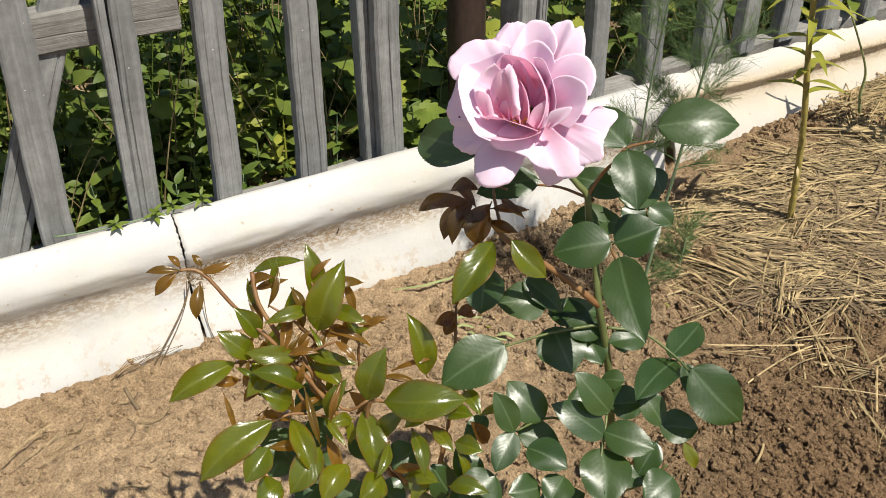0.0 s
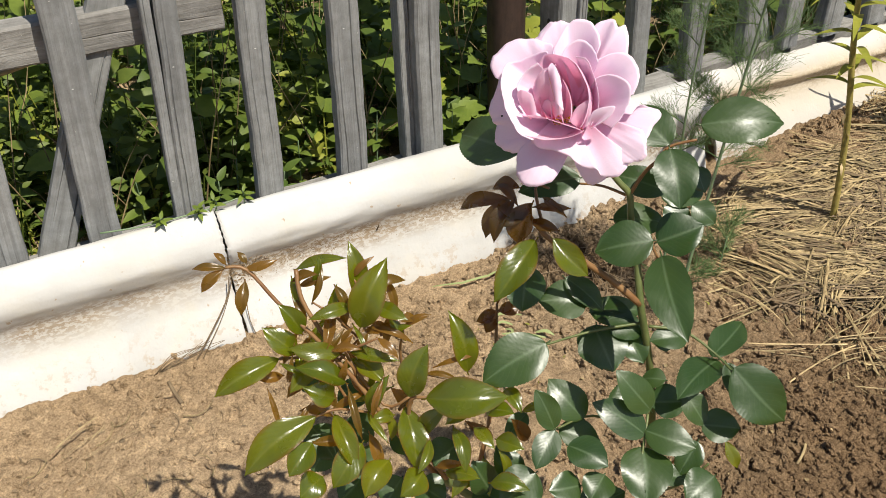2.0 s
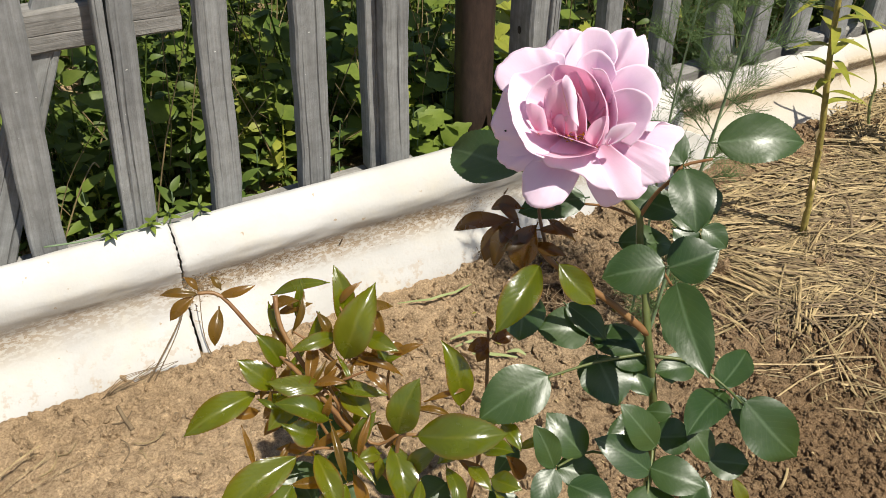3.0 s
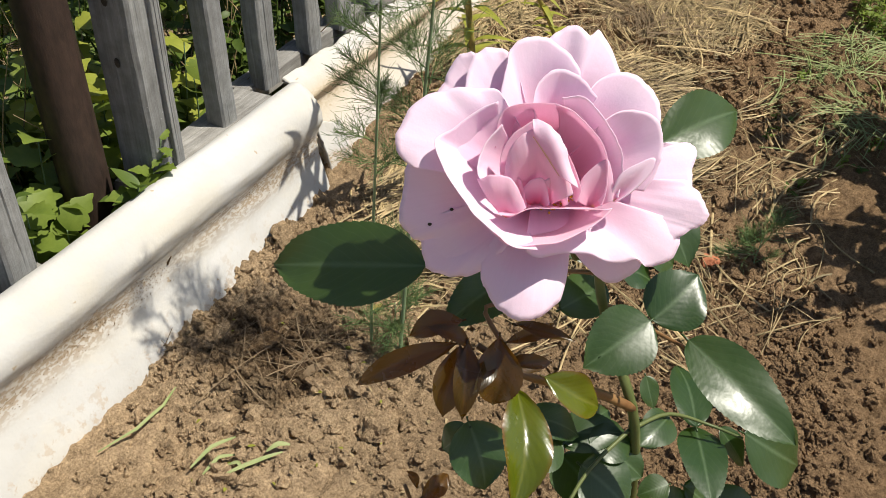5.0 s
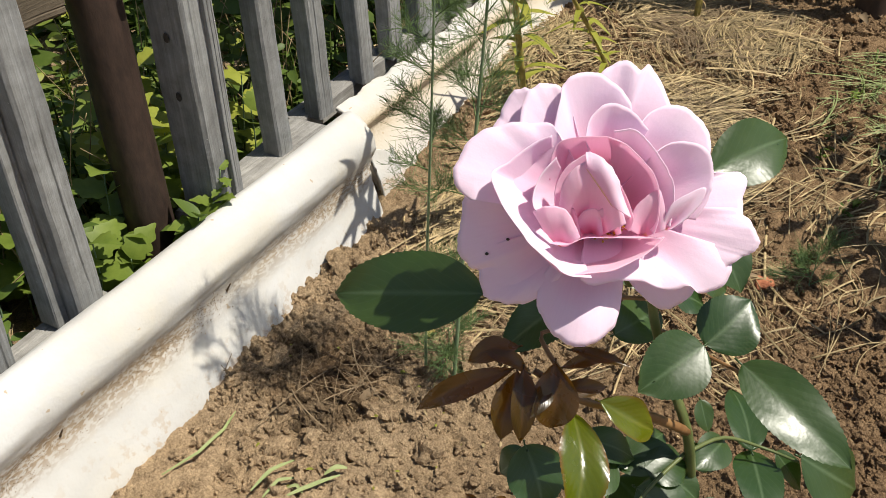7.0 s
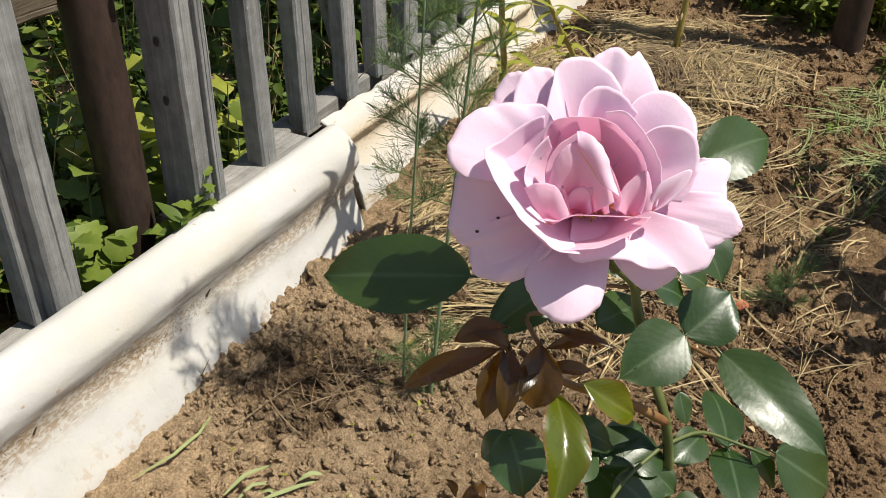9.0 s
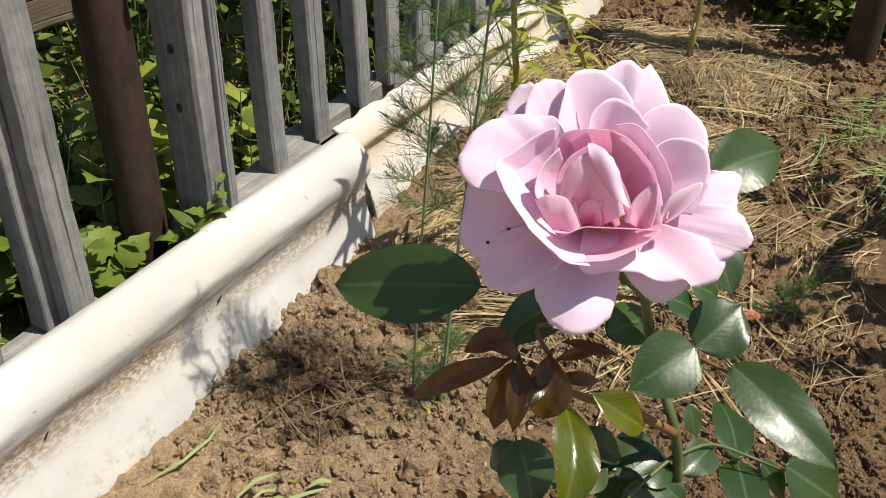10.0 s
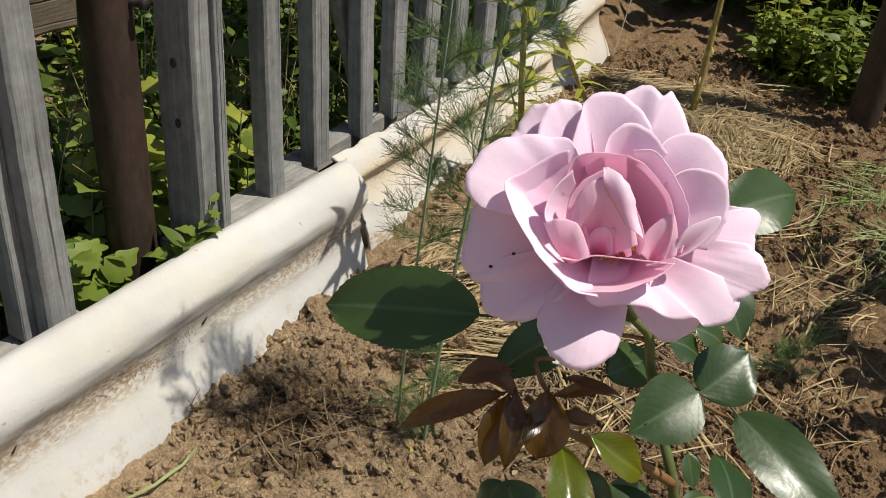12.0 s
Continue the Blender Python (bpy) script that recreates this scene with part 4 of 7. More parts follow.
leaf(rose, (-0.145, 0.015, 0.419), (-0.155, 0.033, 0.411), 0.0106, RED, hint=(-0.31, -0.39, 0.87))
leaf(rose, (-0.145, -0.004, 0.416), (-0.127, -0.016, 0.418), 0.0060, RED, hint=(-0.18, -0.59, 0.79))
leaf(rose, (-0.150, 0.008, 0.412), (-0.154, 0.025, 0.420), 0.0062, RED, hint=(-0.15, -0.61, 0.78))
leaf(rose, (-0.148, 0.000, 0.410), (-0.167, -0.001, 0.407), 0.0074, RED, hint=(-0.15, -0.59, 0.79))
leaf(rose, (-0.147, -0.004, 0.406), (-0.137, -0.020, 0.408), 0.0074, RED, hint=(-0.17, -0.58, 0.79))
cane(rose, [(-0.089, -0.044, 0.347), (-0.107, -0.033, 0.367), (-0.126, -0.024, 0.385), (-0.141, -0.011, 0.398), (-0.147, 0.007, 0.411)], 0.0024, 0.0014, STEM_RED)
cane(rose, [(-0.141, -0.011, 0.398), (-0.137, 0.009, 0.419), (-0.130, 0.004, 0.420)], 0.0012, 0.0008, STEM_RED)
# the leaves halfway down
leaf(rose, (-0.047, -0.091, 0.313), (-0.023, -0.121, 0.282), 0.0333, MATURE, hint=(-0.53, -0.25, 0.81))
leaf(rose, (-0.044, -0.068, 0.303), (-0.002, -0.045, 0.300), 0.0213, MATURE, hint=(-0.54, -0.31, 0.78))
leaf(rose, (-0.038, -0.067, 0.296), (-0.086, -0.089, 0.302), 0.0241, MATURE, hint=(-0.51, -0.29, 0.81))
leaf(rose, (-0.058, -0.056, 0.317), (-0.083, -0.050, 0.318), 0.0182, MATURE, hint=(-0.21, -0.51, 0.84))
leaf(rose, (-0.042, -0.079, 0.305), (-0.041, -0.096, 0.285), 0.0138, MATURE, hint=(-0.23, -0.47, 0.85))
leaf(rose, (-0.152, -0.035, 0.333), (-0.195, -0.032, 0.314), 0.0324, MATURE, hint=(-0.12, -0.53, 0.84))
leaf(rose, (-0.113, -0.019, 0.339), (-0.141, -0.006, 0.340), 0.0262, MATURE, hint=(-0.16, -0.55, 0.82))
leaf(rose, (-0.113, -0.031, 0.326), (-0.114, -0.057, 0.311), 0.0342, MATURE, hint=(-0.17, -0.52, 0.84))
leaf(rose, (-0.104, -0.031, 0.330), (-0.085, -0.046, 0.322), 0.0200, MATURE, hint=(-0.19, -0.52, 0.83))
leaf(rose, (-0.109, -0.021, 0.331), (-0.077, -0.032, 0.327), 0.0184, MATURE, hint=(-0.19, -0.53, 0.83))
leaf(rose, (-0.121, -0.005, 0.353), (-0.105, -0.027, 0.334), 0.0164, MATURE, hint=(-0.17, -0.55, 0.82))
leaf(rose, (-0.095, -0.074, 0.282), (-0.111, -0.057, 0.311), 0.0224, MATURE, hint=(-0.18, -0.49, 0.85))
leaf(rose, (-0.103, -0.081, 0.270), (-0.130, -0.059, 0.291), 0.0224, MATURE, hint=(-0.17, -0.49, 0.86))
leaf(rose, (-0.102, -0.080, 0.272), (-0.080, -0.105, 0.270), 0.0238, MATURE, hint=(-0.19, -0.46, 0.87))
leaf(rose, (-0.107, -0.085, 0.264), (-0.124, -0.116, 0.250), 0.0329, MATURE, hint=(-0.16, -0.46, 0.87))
leaf(rose, (-0.089, -0.066, 0.279), (-0.067, -0.076, 0.280), 0.0229, MATURE, hint=(-0.19, -0.48, 0.86))
leaf(rose, (-0.067, -0.072, 0.284), (-0.060, -0.090, 0.265), 0.0185, MATURE, hint=(-0.20, -0.47, 0.86))
leaf(rose, (-0.063, -0.088, 0.266), (-0.043, -0.103, 0.267), 0.0228, MATURE, hint=(-0.21, -0.46, 0.86))
leaf(rose, (-0.068, -0.093, 0.257), (-0.086, -0.100, 0.240), 0.0185, MATURE, hint=(-0.19, -0.45, 0.87))
leaf(rose, (-0.052, -0.101, 0.257), (-0.049, -0.114, 0.242), 0.0103, YOUNG, hint=(-0.21, -0.44, 0.87))
leaf(rose, (-0.155, -0.054, 0.275), (-0.162, -0.042, 0.302), 0.0173, MATURE, hint=(-0.13, -0.51, 0.85))
leaf(rose, (-0.155, -0.055, 0.274), (-0.176, -0.069, 0.262), 0.0180, MATURE, hint=(-0.12, -0.49, 0.86))
leaf(rose, (-0.132, -0.053, 0.272), (-0.144, -0.029, 0.294), 0.0244, MATURE, hint=(-0.14, -0.51, 0.85))
leaf(rose, (-0.150, -0.064, 0.266), (-0.135, -0.088, 0.262), 0.0224, MATURE, hint=(-0.14, -0.48, 0.87))
leaf(rose, (-0.145, -0.044, 0.259), (-0.122, -0.060, 0.252), 0.0206, MATURE, hint=(-0.14, -0.49, 0.86))
leaf(rose, (-0.107, -0.087, 0.244), (-0.079, -0.105, 0.237), 0.0166, MATURE, hint=(-0.18, -0.45, 0.88))
leaf(rose, (-0.134, -0.084, 0.250), (-0.151, -0.095, 0.244), 0.0216, MATURE, hint=(-0.14, -0.46, 0.88))
leaf(rose, (-0.070, -0.115, 0.247), (-0.096, -0.121, 0.242), 0.0252, MATURE, hint=(-0.19, -0.44, 0.88))
leaf(rose, (-0.174, -0.064, 0.252), (-0.203, -0.071, 0.245), 0.0288, MATURE, hint=(-0.10, -0.48, 0.87))
leaf(rose, (-0.150, -0.081, 0.245), (-0.173, -0.079, 0.251), 0.0216, MATURE, hint=(-0.12, -0.47, 0.87))
leaf(rose, (-0.182, -0.056, 0.242), (-0.189, -0.038, 0.260), 0.0203, MATURE, hint=(-0.10, -0.49, 0.86))
leaf(rose, (-0.198, -0.046, 0.228), (-0.205, -0.037, 0.252), 0.0223, MATURE, hint=(-0.08, -0.49, 0.87))
leaf(rose, (-0.073, -0.043, 0.266), (-0.107, -0.042, 0.266), 0.0230, MATURE, hint=(-0.17, -0.49, 0.85))
leaf(rose, (-0.077, -0.074, 0.226), (-0.096, -0.076, 0.214), 0.0271, MATURE, hint=(-0.17, -0.46, 0.87))
leaf(rose, (-0.141, -0.070, 0.197), (-0.108, -0.075, 0.208), 0.0271, MATURE, hint=(-0.14, -0.46, 0.88))
leaf(rose, (-0.141, 0.007, 0.224), (-0.163, -0.003, 0.216), 0.0147, MATURE, hint=(-0.11, -0.51, 0.85))
# dark leaves low in the bush
leaf(rose, (-0.142, 0.012, 0.356), (-0.146, 0.023, 0.341), 0.0148, MATURE, hint=(-0.27, -0.35, 0.90))
leaf(rose, (-0.140, 0.013, 0.358), (-0.152, -0.002, 0.334), 0.0277, MATURE, hint=(-0.27, -0.34, 0.90))
leaf(rose, (-0.106, -0.014, 0.330), (-0.090, -0.042, 0.331), 0.0194, MATURE, hint=(-0.31, -0.29, 0.91))
leaf(rose, (-0.092, -0.034, 0.317), (-0.090, -0.055, 0.305), 0.0193, MATURE, hint=(-0.30, -0.27, 0.91))
leaf(rose, (-0.103, -0.018, 0.315), (-0.115, -0.044, 0.301), 0.0300, MATURE, hint=(-0.28, -0.28, 0.92))
leaf(rose, (-0.069, -0.045, 0.320), (-0.073, -0.056, 0.309), 0.0169, MATURE, hint=(-0.32, -0.26, 0.91))
leaf(rose, (-0.071, -0.044, 0.351), (-0.077, -0.052, 0.339), 0.0097, MATURE, hint=(-0.34, -0.27, 0.90))
leaf(rose, (-0.079, -0.066, 0.295), (-0.089, -0.054, 0.291), 0.0141, MATURE, hint=(-0.30, -0.25, 0.92))
leaf(rose, (-0.112, -0.020, 0.337), (-0.118, -0.005, 0.339), 0.0158, MATURE, hint=(-0.30, -0.31, 0.90))
# canes and leaf stalks
cane(rose, [(-0.097, -0.008, 0.431), (-0.092, -0.015, 0.423), (-0.087, -0.019, 0.415), (-0.087, -0.023, 0.399), (-0.086, -0.032, 0.372), (-0.089, -0.044, 0.347), (-0.083, -0.048, 0.312), (-0.076, -0.049, 0.273), (-0.072, -0.051, 0.223), (-0.072, -0.054, 0.137)], 0.0019, 0.0029, STEM)
cane(rose, [(-0.087, -0.019, 0.415), (-0.079, -0.021, 0.430), (-0.071, -0.023, 0.438), (-0.064, -0.023, 0.445), (-0.051, -0.031, 0.450)], 0.0013, 0.0008, STEM_RED)
cane(rose, [(-0.088, -0.017, 0.414), (-0.097, -0.004, 0.416), (-0.107, 0.008, 0.414)], 0.001, 0.0007, STEM_RED)
cane(rose, [(-0.087, -0.024, 0.398), (-0.083, -0.031, 0.395), (-0.085, -0.043, 0.392), (-0.093, -0.062, 0.395), (-0.095, -0.069, 0.392)], 0.0011, 0.0007, STEM_RED)
cane(rose, [(-0.086, -0.045, 0.331), (-0.118, -0.036, 0.330), (-0.153, -0.035, 0.332)], 0.0011, 0.0007, STEM)
cane(rose, [(-0.081, -0.045, 0.326), (-0.060, -0.056, 0.321), (-0.047, -0.073, 0.310), (-0.047, -0.091, 0.309)], 0.0011, 0.0007, STEM)
cane(rose, [(-0.084, -0.056, 0.278), (-0.095, -0.072, 0.277), (-0.107, -0.086, 0.265), (-0.113, -0.093, 0.259)], 0.0011, 0.0007, STEM)
cane(rose, [(-0.080, -0.045, 0.227), (-0.122, -0.049, 0.266), (-0.153, -0.055, 0.275)], 0.0011, 0.0007, STEM)
cane(rose, [(-0.078, -0.056, 0.182), (-0.075, -0.078, 0.222), (-0.067, -0.090, 0.254), (-0.049, -0.097, 0.262)], 0.0011, 0.0007, STEM_RED)
cane(rose, [(-0.076, -0.055, 0.167), (-0.076, -0.088, 0.210), (-0.066, -0.104, 0.245)], 0.001, 0.0007, STEM)
# the low young bush: glossy yellow-green leaves
leaf(rose, (-0.305, 0.041, 0.322), (-0.350, 0.036, 0.313), 0.0199, YOUNG, hint=(0.02, -0.58, 0.82))
leaf(rose, (-0.295, 0.007, 0.296), (-0.347, -0.003, 0.275), 0.0261, YOUNG, hint=(0.01, -0.54, 0.84))
leaf(rose, (-0.251, 0.033, 0.333), (-0.225, 0.039, 0.375), 0.0265, YOUNG, hint=(-0.06, -0.59, 0.80))
leaf(rose, (-0.248, 0.041, 0.353), (-0.247, 0.052, 0.387), 0.0149, YOUNG, hint=(-0.06, -0.61, 0.79))
leaf(rose, (-0.228, -0.017, 0.303), (-0.184, -0.044, 0.314), 0.0310, YOUNG, hint=(-0.09, -0.53, 0.84))
leaf(rose, (-0.236, -0.006, 0.298), (-0.217, -0.003, 0.332), 0.0235, YOUNG, hint=(-0.07, -0.55, 0.83))
leaf(rose, (-0.237, -0.001, 0.284), (-0.245, -0.033, 0.260), 0.0226, YOUNG, hint=(-0.06, -0.52, 0.85))
leaf(rose, (-0.281, 0.014, 0.284), (-0.280, -0.019, 0.264), 0.0174, YOUNG, hint=(-0.02, -0.53, 0.85))
leaf(rose, (-0.194, -0.007, 0.303), (-0.199, 0.011, 0.343), 0.0203, YOUNG, hint=(-0.10, -0.56, 0.83))
leaf(rose, (-0.268, 0.025, 0.324), (-0.297, 0.034, 0.338), 0.0156, YOUNG, hint=(-0.02, -0.58, 0.82))
leaf(rose, (-0.262, 0.031, 0.322), (-0.236, 0.006, 0.324), 0.0115, YOUNG, hint=(-0.05, -0.57, 0.82))
leaf(rose, (-0.293, 0.038, 0.324), (-0.310, 0.048, 0.346), 0.0185, YOUNG, hint=(-0.00, -0.59, 0.81))
leaf(rose, (-0.287, 0.043, 0.335), (-0.297, 0.049, 0.358), 0.0156, YOUNG, hint=(-0.01, -0.60, 0.80))
leaf(rose, (-0.253, 0.038, 0.348), (-0.283, 0.036, 0.351), 0.0113, YOUNG, hint=(-0.04, -0.59, 0.81))
leaf(rose, (-0.239, 0.034, 0.347), (-0.225, 0.012, 0.347), 0.0128, YOUNG, hint=(-0.07, -0.58, 0.81))
leaf(rose, (-0.275, 0.082, 0.356), (-0.246, 0.062, 0.367), 0.0088, YOUNG, hint=(-0.04, -0.61, 0.79))
leaf(rose, (-0.280, 0.078, 0.353), (-0.284, 0.054, 0.341), 0.0080, YOUNG, hint=(-0.02, -0.60, 0.80))
leaf(rose, (-0.268, 0.047, 0.325), (-0.257, 0.052, 0.357), 0.0087, YOUNG, hint=(-0.04, -0.59, 0.80))
leaf(rose, (-0.282, 0.043, 0.315), (-0.267, 0.036, 0.334), 0.0145, YOUNG, hint=(-0.03, -0.58, 0.81))
leaf(rose, (-0.271, 0.013, 0.310), (-0.299, 0.023, 0.327), 0.0177, YOUNG, hint=(-0.02, -0.57, 0.82))
leaf(rose, (-0.280, 0.012, 0.301), (-0.297, 0.016, 0.316), 0.0199, YOUNG, hint=(-0.02, -0.56, 0.83))
leaf(rose, (-0.281, 0.037, 0.315), (-0.305, 0.024, 0.307), 0.0159, YOUNG, hint=(-0.01, -0.57, 0.82))
leaf(rose, (-0.257, 0.027, 0.312), (-0.248, 0.004, 0.308), 0.0174, YOUNG, hint=(-0.05, -0.56, 0.83))
leaf(rose, (-0.260, 0.006, 0.283), (-0.243, 0.005, 0.310), 0.0131, YOUNG, hint=(-0.05, -0.55, 0.84))
leaf(rose, (-0.233, -0.015, 0.272), (-0.217, -0.022, 0.292), 0.0145, YOUNG, hint=(-0.07, -0.53, 0.85))
leaf(rose, (-0.302, -0.002, 0.284), (-0.322, -0.015, 0.277), 0.0211, YOUNG, hint=(0.00, -0.53, 0.85))
leaf(rose, (-0.271, -0.007, 0.273), (-0.298, -0.022, 0.260), 0.0237, YOUNG, hint=(-0.02, -0.52, 0.85))
leaf(rose, (-0.258, -0.020, 0.263), (-0.280, -0.035, 0.253), 0.0216, YOUNG, hint=(-0.03, -0.51, 0.86))
leaf(rose, (-0.231, -0.026, 0.275), (-0.248, -0.041, 0.268), 0.0086, YOUNG, hint=(-0.06, -0.51, 0.86))
leaf(rose, (-0.217, -0.033, 0.286), (-0.222, -0.059, 0.273), 0.0120, YOUNG, hint=(-0.08, -0.51, 0.86))
leaf(rose, (-0.203, -0.034, 0.280), (-0.199, -0.054, 0.279), 0.0107, YOUNG, hint=(-0.09, -0.51, 0.86))
leaf(rose, (-0.196, -0.037, 0.295), (-0.185, -0.053, 0.302), 0.0148, YOUNG, hint=(-0.11, -0.52, 0.85))
leaf(rose, (-0.189, -0.038, 0.266), (-0.178, -0.056, 0.270), 0.0160, YOUNG, hint=(-0.11, -0.50, 0.86))
leaf(rose, (-0.226, -0.037, 0.252), (-0.211, -0.056, 0.257), 0.0145, YOUNG, hint=(-0.07, -0.50, 0.86))
leaf(rose, (-0.204, -0.058, 0.252), (-0.187, -0.078, 0.257), 0.0143, YOUNG, hint=(-0.10, -0.48, 0.87))
leaf(rose, (-0.179, -0.031, 0.302), (-0.178, -0.051, 0.299), 0.0128, YOUNG, hint=(-0.12, -0.52, 0.85))
leaf(rose, (-0.198, -0.016, 0.286), (-0.219, -0.025, 0.284), 0.0146, YOUNG, hint=(-0.09, -0.53, 0.85))
leaf(rose, (-0.241, -0.035, 0.258), (-0.261, -0.044, 0.257), 0.0215, YOUNG, hint=(-0.05, -0.50, 0.86))
leaf(rose, (-0.299, -0.004, 0.252), (-0.318, -0.013, 0.251), 0.0217, YOUNG, hint=(0.00, -0.52, 0.85))
leaf(rose, (-0.234, 0.032, 0.323), (-0.221, 0.019, 0.335), 0.0080, YOUNG, hint=(-0.07, -0.57, 0.82))
leaf(rose, (-0.190, -0.022, 0.299), (-0.177, -0.028, 0.318), 0.0108, YOUNG, hint=(-0.11, -0.53, 0.84))
leaf(rose, (-0.321, 0.077, 0.377), (-0.340, 0.086, 0.378), 0.0060, SHOOT, hint=(0.02, -0.63, 0.78))
leaf(rose, (-0.323, 0.077, 0.376), (-0.339, 0.075, 0.365), 0.0077, SHOOT, hint=(0.02, -0.62, 0.78))
leaf(rose, (-0.320, 0.078, 0.379), (-0.325, 0.085, 0.385), 0.0046, SHOOT, hint=(0.01, -0.63, 0.78))
leaf(rose, (-0.310, 0.071, 0.376), (-0.290, 0.066, 0.381), 0.0060, SHOOT, hint=(-0.01, -0.62, 0.78))
leaf(rose, (-0.312, 0.067, 0.370), (-0.319, 0.056, 0.353), 0.0084, SHOOT, hint=(0.01, -0.61, 0.79))
leaf(rose, (-0.269, 0.016, 0.302), (-0.269, -0.006, 0.275), 0.0054, SHOOT, hint=(-0.03, -0.54, 0.84))
leaf(rose, (-0.280, 0.013, 0.292), (-0.281, 0.024, 0.305), 0.0065, SHOOT, hint=(-0.02, -0.56, 0.83))
leaf(rose, (-0.286, 0.034, 0.314), (-0.303, 0.035, 0.306), 0.0072, SHOOT, hint=(-0.01, -0.57, 0.82))
leaf(rose, (-0.257, 0.025, 0.319), (-0.242, 0.030, 0.333), 0.0058, SHOOT, hint=(-0.05, -0.57, 0.82))
leaf(rose, (-0.248, 0.030, 0.330), (-0.230, 0.025, 0.334), 0.0051, SHOOT, hint=(-0.06, -0.58, 0.81))
leaf(rose, (-0.246, 0.031, 0.333), (-0.223, 0.013, 0.323), 0.0051, SHOOT, hint=(-0.06, -0.57, 0.82))
leaf(rose, (-0.271, 0.029, 0.317), (-0.287, 0.032, 0.311), 0.0058, SHOOT, hint=(-0.02, -0.57, 0.82))
leaf(rose, (-0.259, 0.038, 0.334), (-0.260, 0.050, 0.348), 0.0051, SHOOT, hint=(-0.04, -0.59, 0.81))
leaf(rose, (-0.284, 0.048, 0.332), (-0.286, 0.063, 0.350), 0.0058, SHOOT, hint=(-0.02, -0.60, 0.80))
leaf(rose, (-0.279, 0.065, 0.355), (-0.259, 0.060, 0.360), 0.0058, SHOOT, hint=(-0.03, -0.61, 0.79))
leaf(rose, (-0.153, 0.029, 0.311), (-0.168, 0.032, 0.306), 0.0093, RED, hint=(-0.12, -0.56, 0.82))
leaf(rose, (-0.152, 0.029, 0.311), (-0.136, 0.024, 0.313), 0.0101, RED, hint=(-0.13, -0.56, 0.82))
leaf(rose, (-0.155, 0.027, 0.306), (-0.164, 0.024, 0.299), 0.0085, RED, hint=(-0.12, -0.55, 0.82))
leaf(rose, (-0.151, 0.032, 0.315), (-0.151, 0.038, 0.322), 0.0046, RED, hint=(-0.13, -0.57, 0.81))
leaf(rose, (-0.162, -0.000, 0.270), (-0.148, -0.004, 0.273), 0.0046, RED, hint=(-0.12, -0.53, 0.84))
leaf(rose, (-0.308, 0.073, 0.379), (-0.311, 0.079, 0.385), 0.0049, SHOOT, hint=(0.00, -0.63, 0.78))
leaf(rose, (-0.214, -0.001, 0.311), (-0.189, -0.008, 0.316), 0.0036, SHOOT, hint=(-0.09, -0.55, 0.83))
leaf(rose, (-0.272, 0.032, 0.305), (-0.252, 0.033, 0.308), 0.0063, YOUNG, hint=(-0.04, -0.57, 0.82))
leaf(rose, (-0.273, 0.015, 0.310), (-0.268, 0.013, 0.328), 0.0051, SHOOT, hint=(-0.03, -0.56, 0.82))
leaf(rose, (-0.237, 0.055, 0.349), (-0.211, 0.049, 0.347), 0.0071, SHOOT, hint=(-0.07, -0.60, 0.80))
leaf(rose, (-0.305, 0.036, 0.322), (-0.294, 0.026, 0.318), 0.0048, YOUNG, hint=(-0.01, -0.57, 0.82))
leaf(rose, (-0.281, 0.018, 0.279), (-0.301, 0.028, 0.283), 0.0063, SHOOT, hint=(-0.01, -0.55, 0.83))
leaf(rose, (-0.300, 0.007, 0.274), (-0.276, -0.001, 0.270), 0.0072, SHOOT, hint=(-0.01, -0.54, 0.84))
leaf(rose, (-0.269, 0.062, 0.353), (-0.265, 0.060, 0.376), 0.0079, YOUNG, hint=(-0.04, -0.61, 0.79))
leaf(rose, (-0.222, 0.060, 0.345), (-0.223, 0.044, 0.324), 0.0062, SHOOT, hint=(-0.07, -0.59, 0.81))
leaf(rose, (-0.303, 0.036, 0.306), (-0.298, 0.033, 0.329), 0.0040, SHOOT, hint=(-0.01, -0.57, 0.82))
leaf(rose, (-0.234, 0.052, 0.339), (-0.236, 0.048, 0.324), 0.0040, YOUNG, hint=(-0.06, -0.59, 0.81))
leaf(rose, (-0.260, 0.036, 0.314), (-0.257, 0.026, 0.291), 0.0044, SHOOT, hint=(-0.04, -0.56, 0.82))
leaf(rose, (-0.265, 0.047, 0.342), (-0.278, 0.026, 0.329), 0.0076, SHOOT, hint=(-0.03, -0.58, 0.81))
leaf(rose, (-0.282, 0.060, 0.312), (-0.263, 0.067, 0.323), 0.0043, YOUNG, hint=(-0.03, -0.59, 0.81))
leaf(rose, (-0.295, 0.016, 0.299), (-0.307, 0.008, 0.291), 0.0039, SHOOT, hint=(-0.00, -0.55, 0.83))
leaf(rose, (-0.289, 0.035, 0.305), (-0.306, 0.030, 0.297), 0.0085, SHOOT, hint=(-0.01, -0.57, 0.82))
leaf(rose, (-0.232, 0.032, 0.344), (-0.224, 0.018, 0.323), 0.0078, YOUNG, hint=(-0.07, -0.58, 0.82))
leaf(rose, (-0.263, 0.000, 0.271), (-0.263, -0.017, 0.250), 0.0082, SHOOT, hint=(-0.03, -0.52, 0.85))
leaf(rose, (-0.282, 0.067, 0.359), (-0.269, 0.054, 0.368), 0.0071, SHOOT, hint=(-0.03, -0.61, 0.79))
leaf(rose, (-0.255, 0.034, 0.336), (-0.253, 0.016, 0.322), 0.0039, YOUNG, hint=(-0.05, -0.57, 0.82))
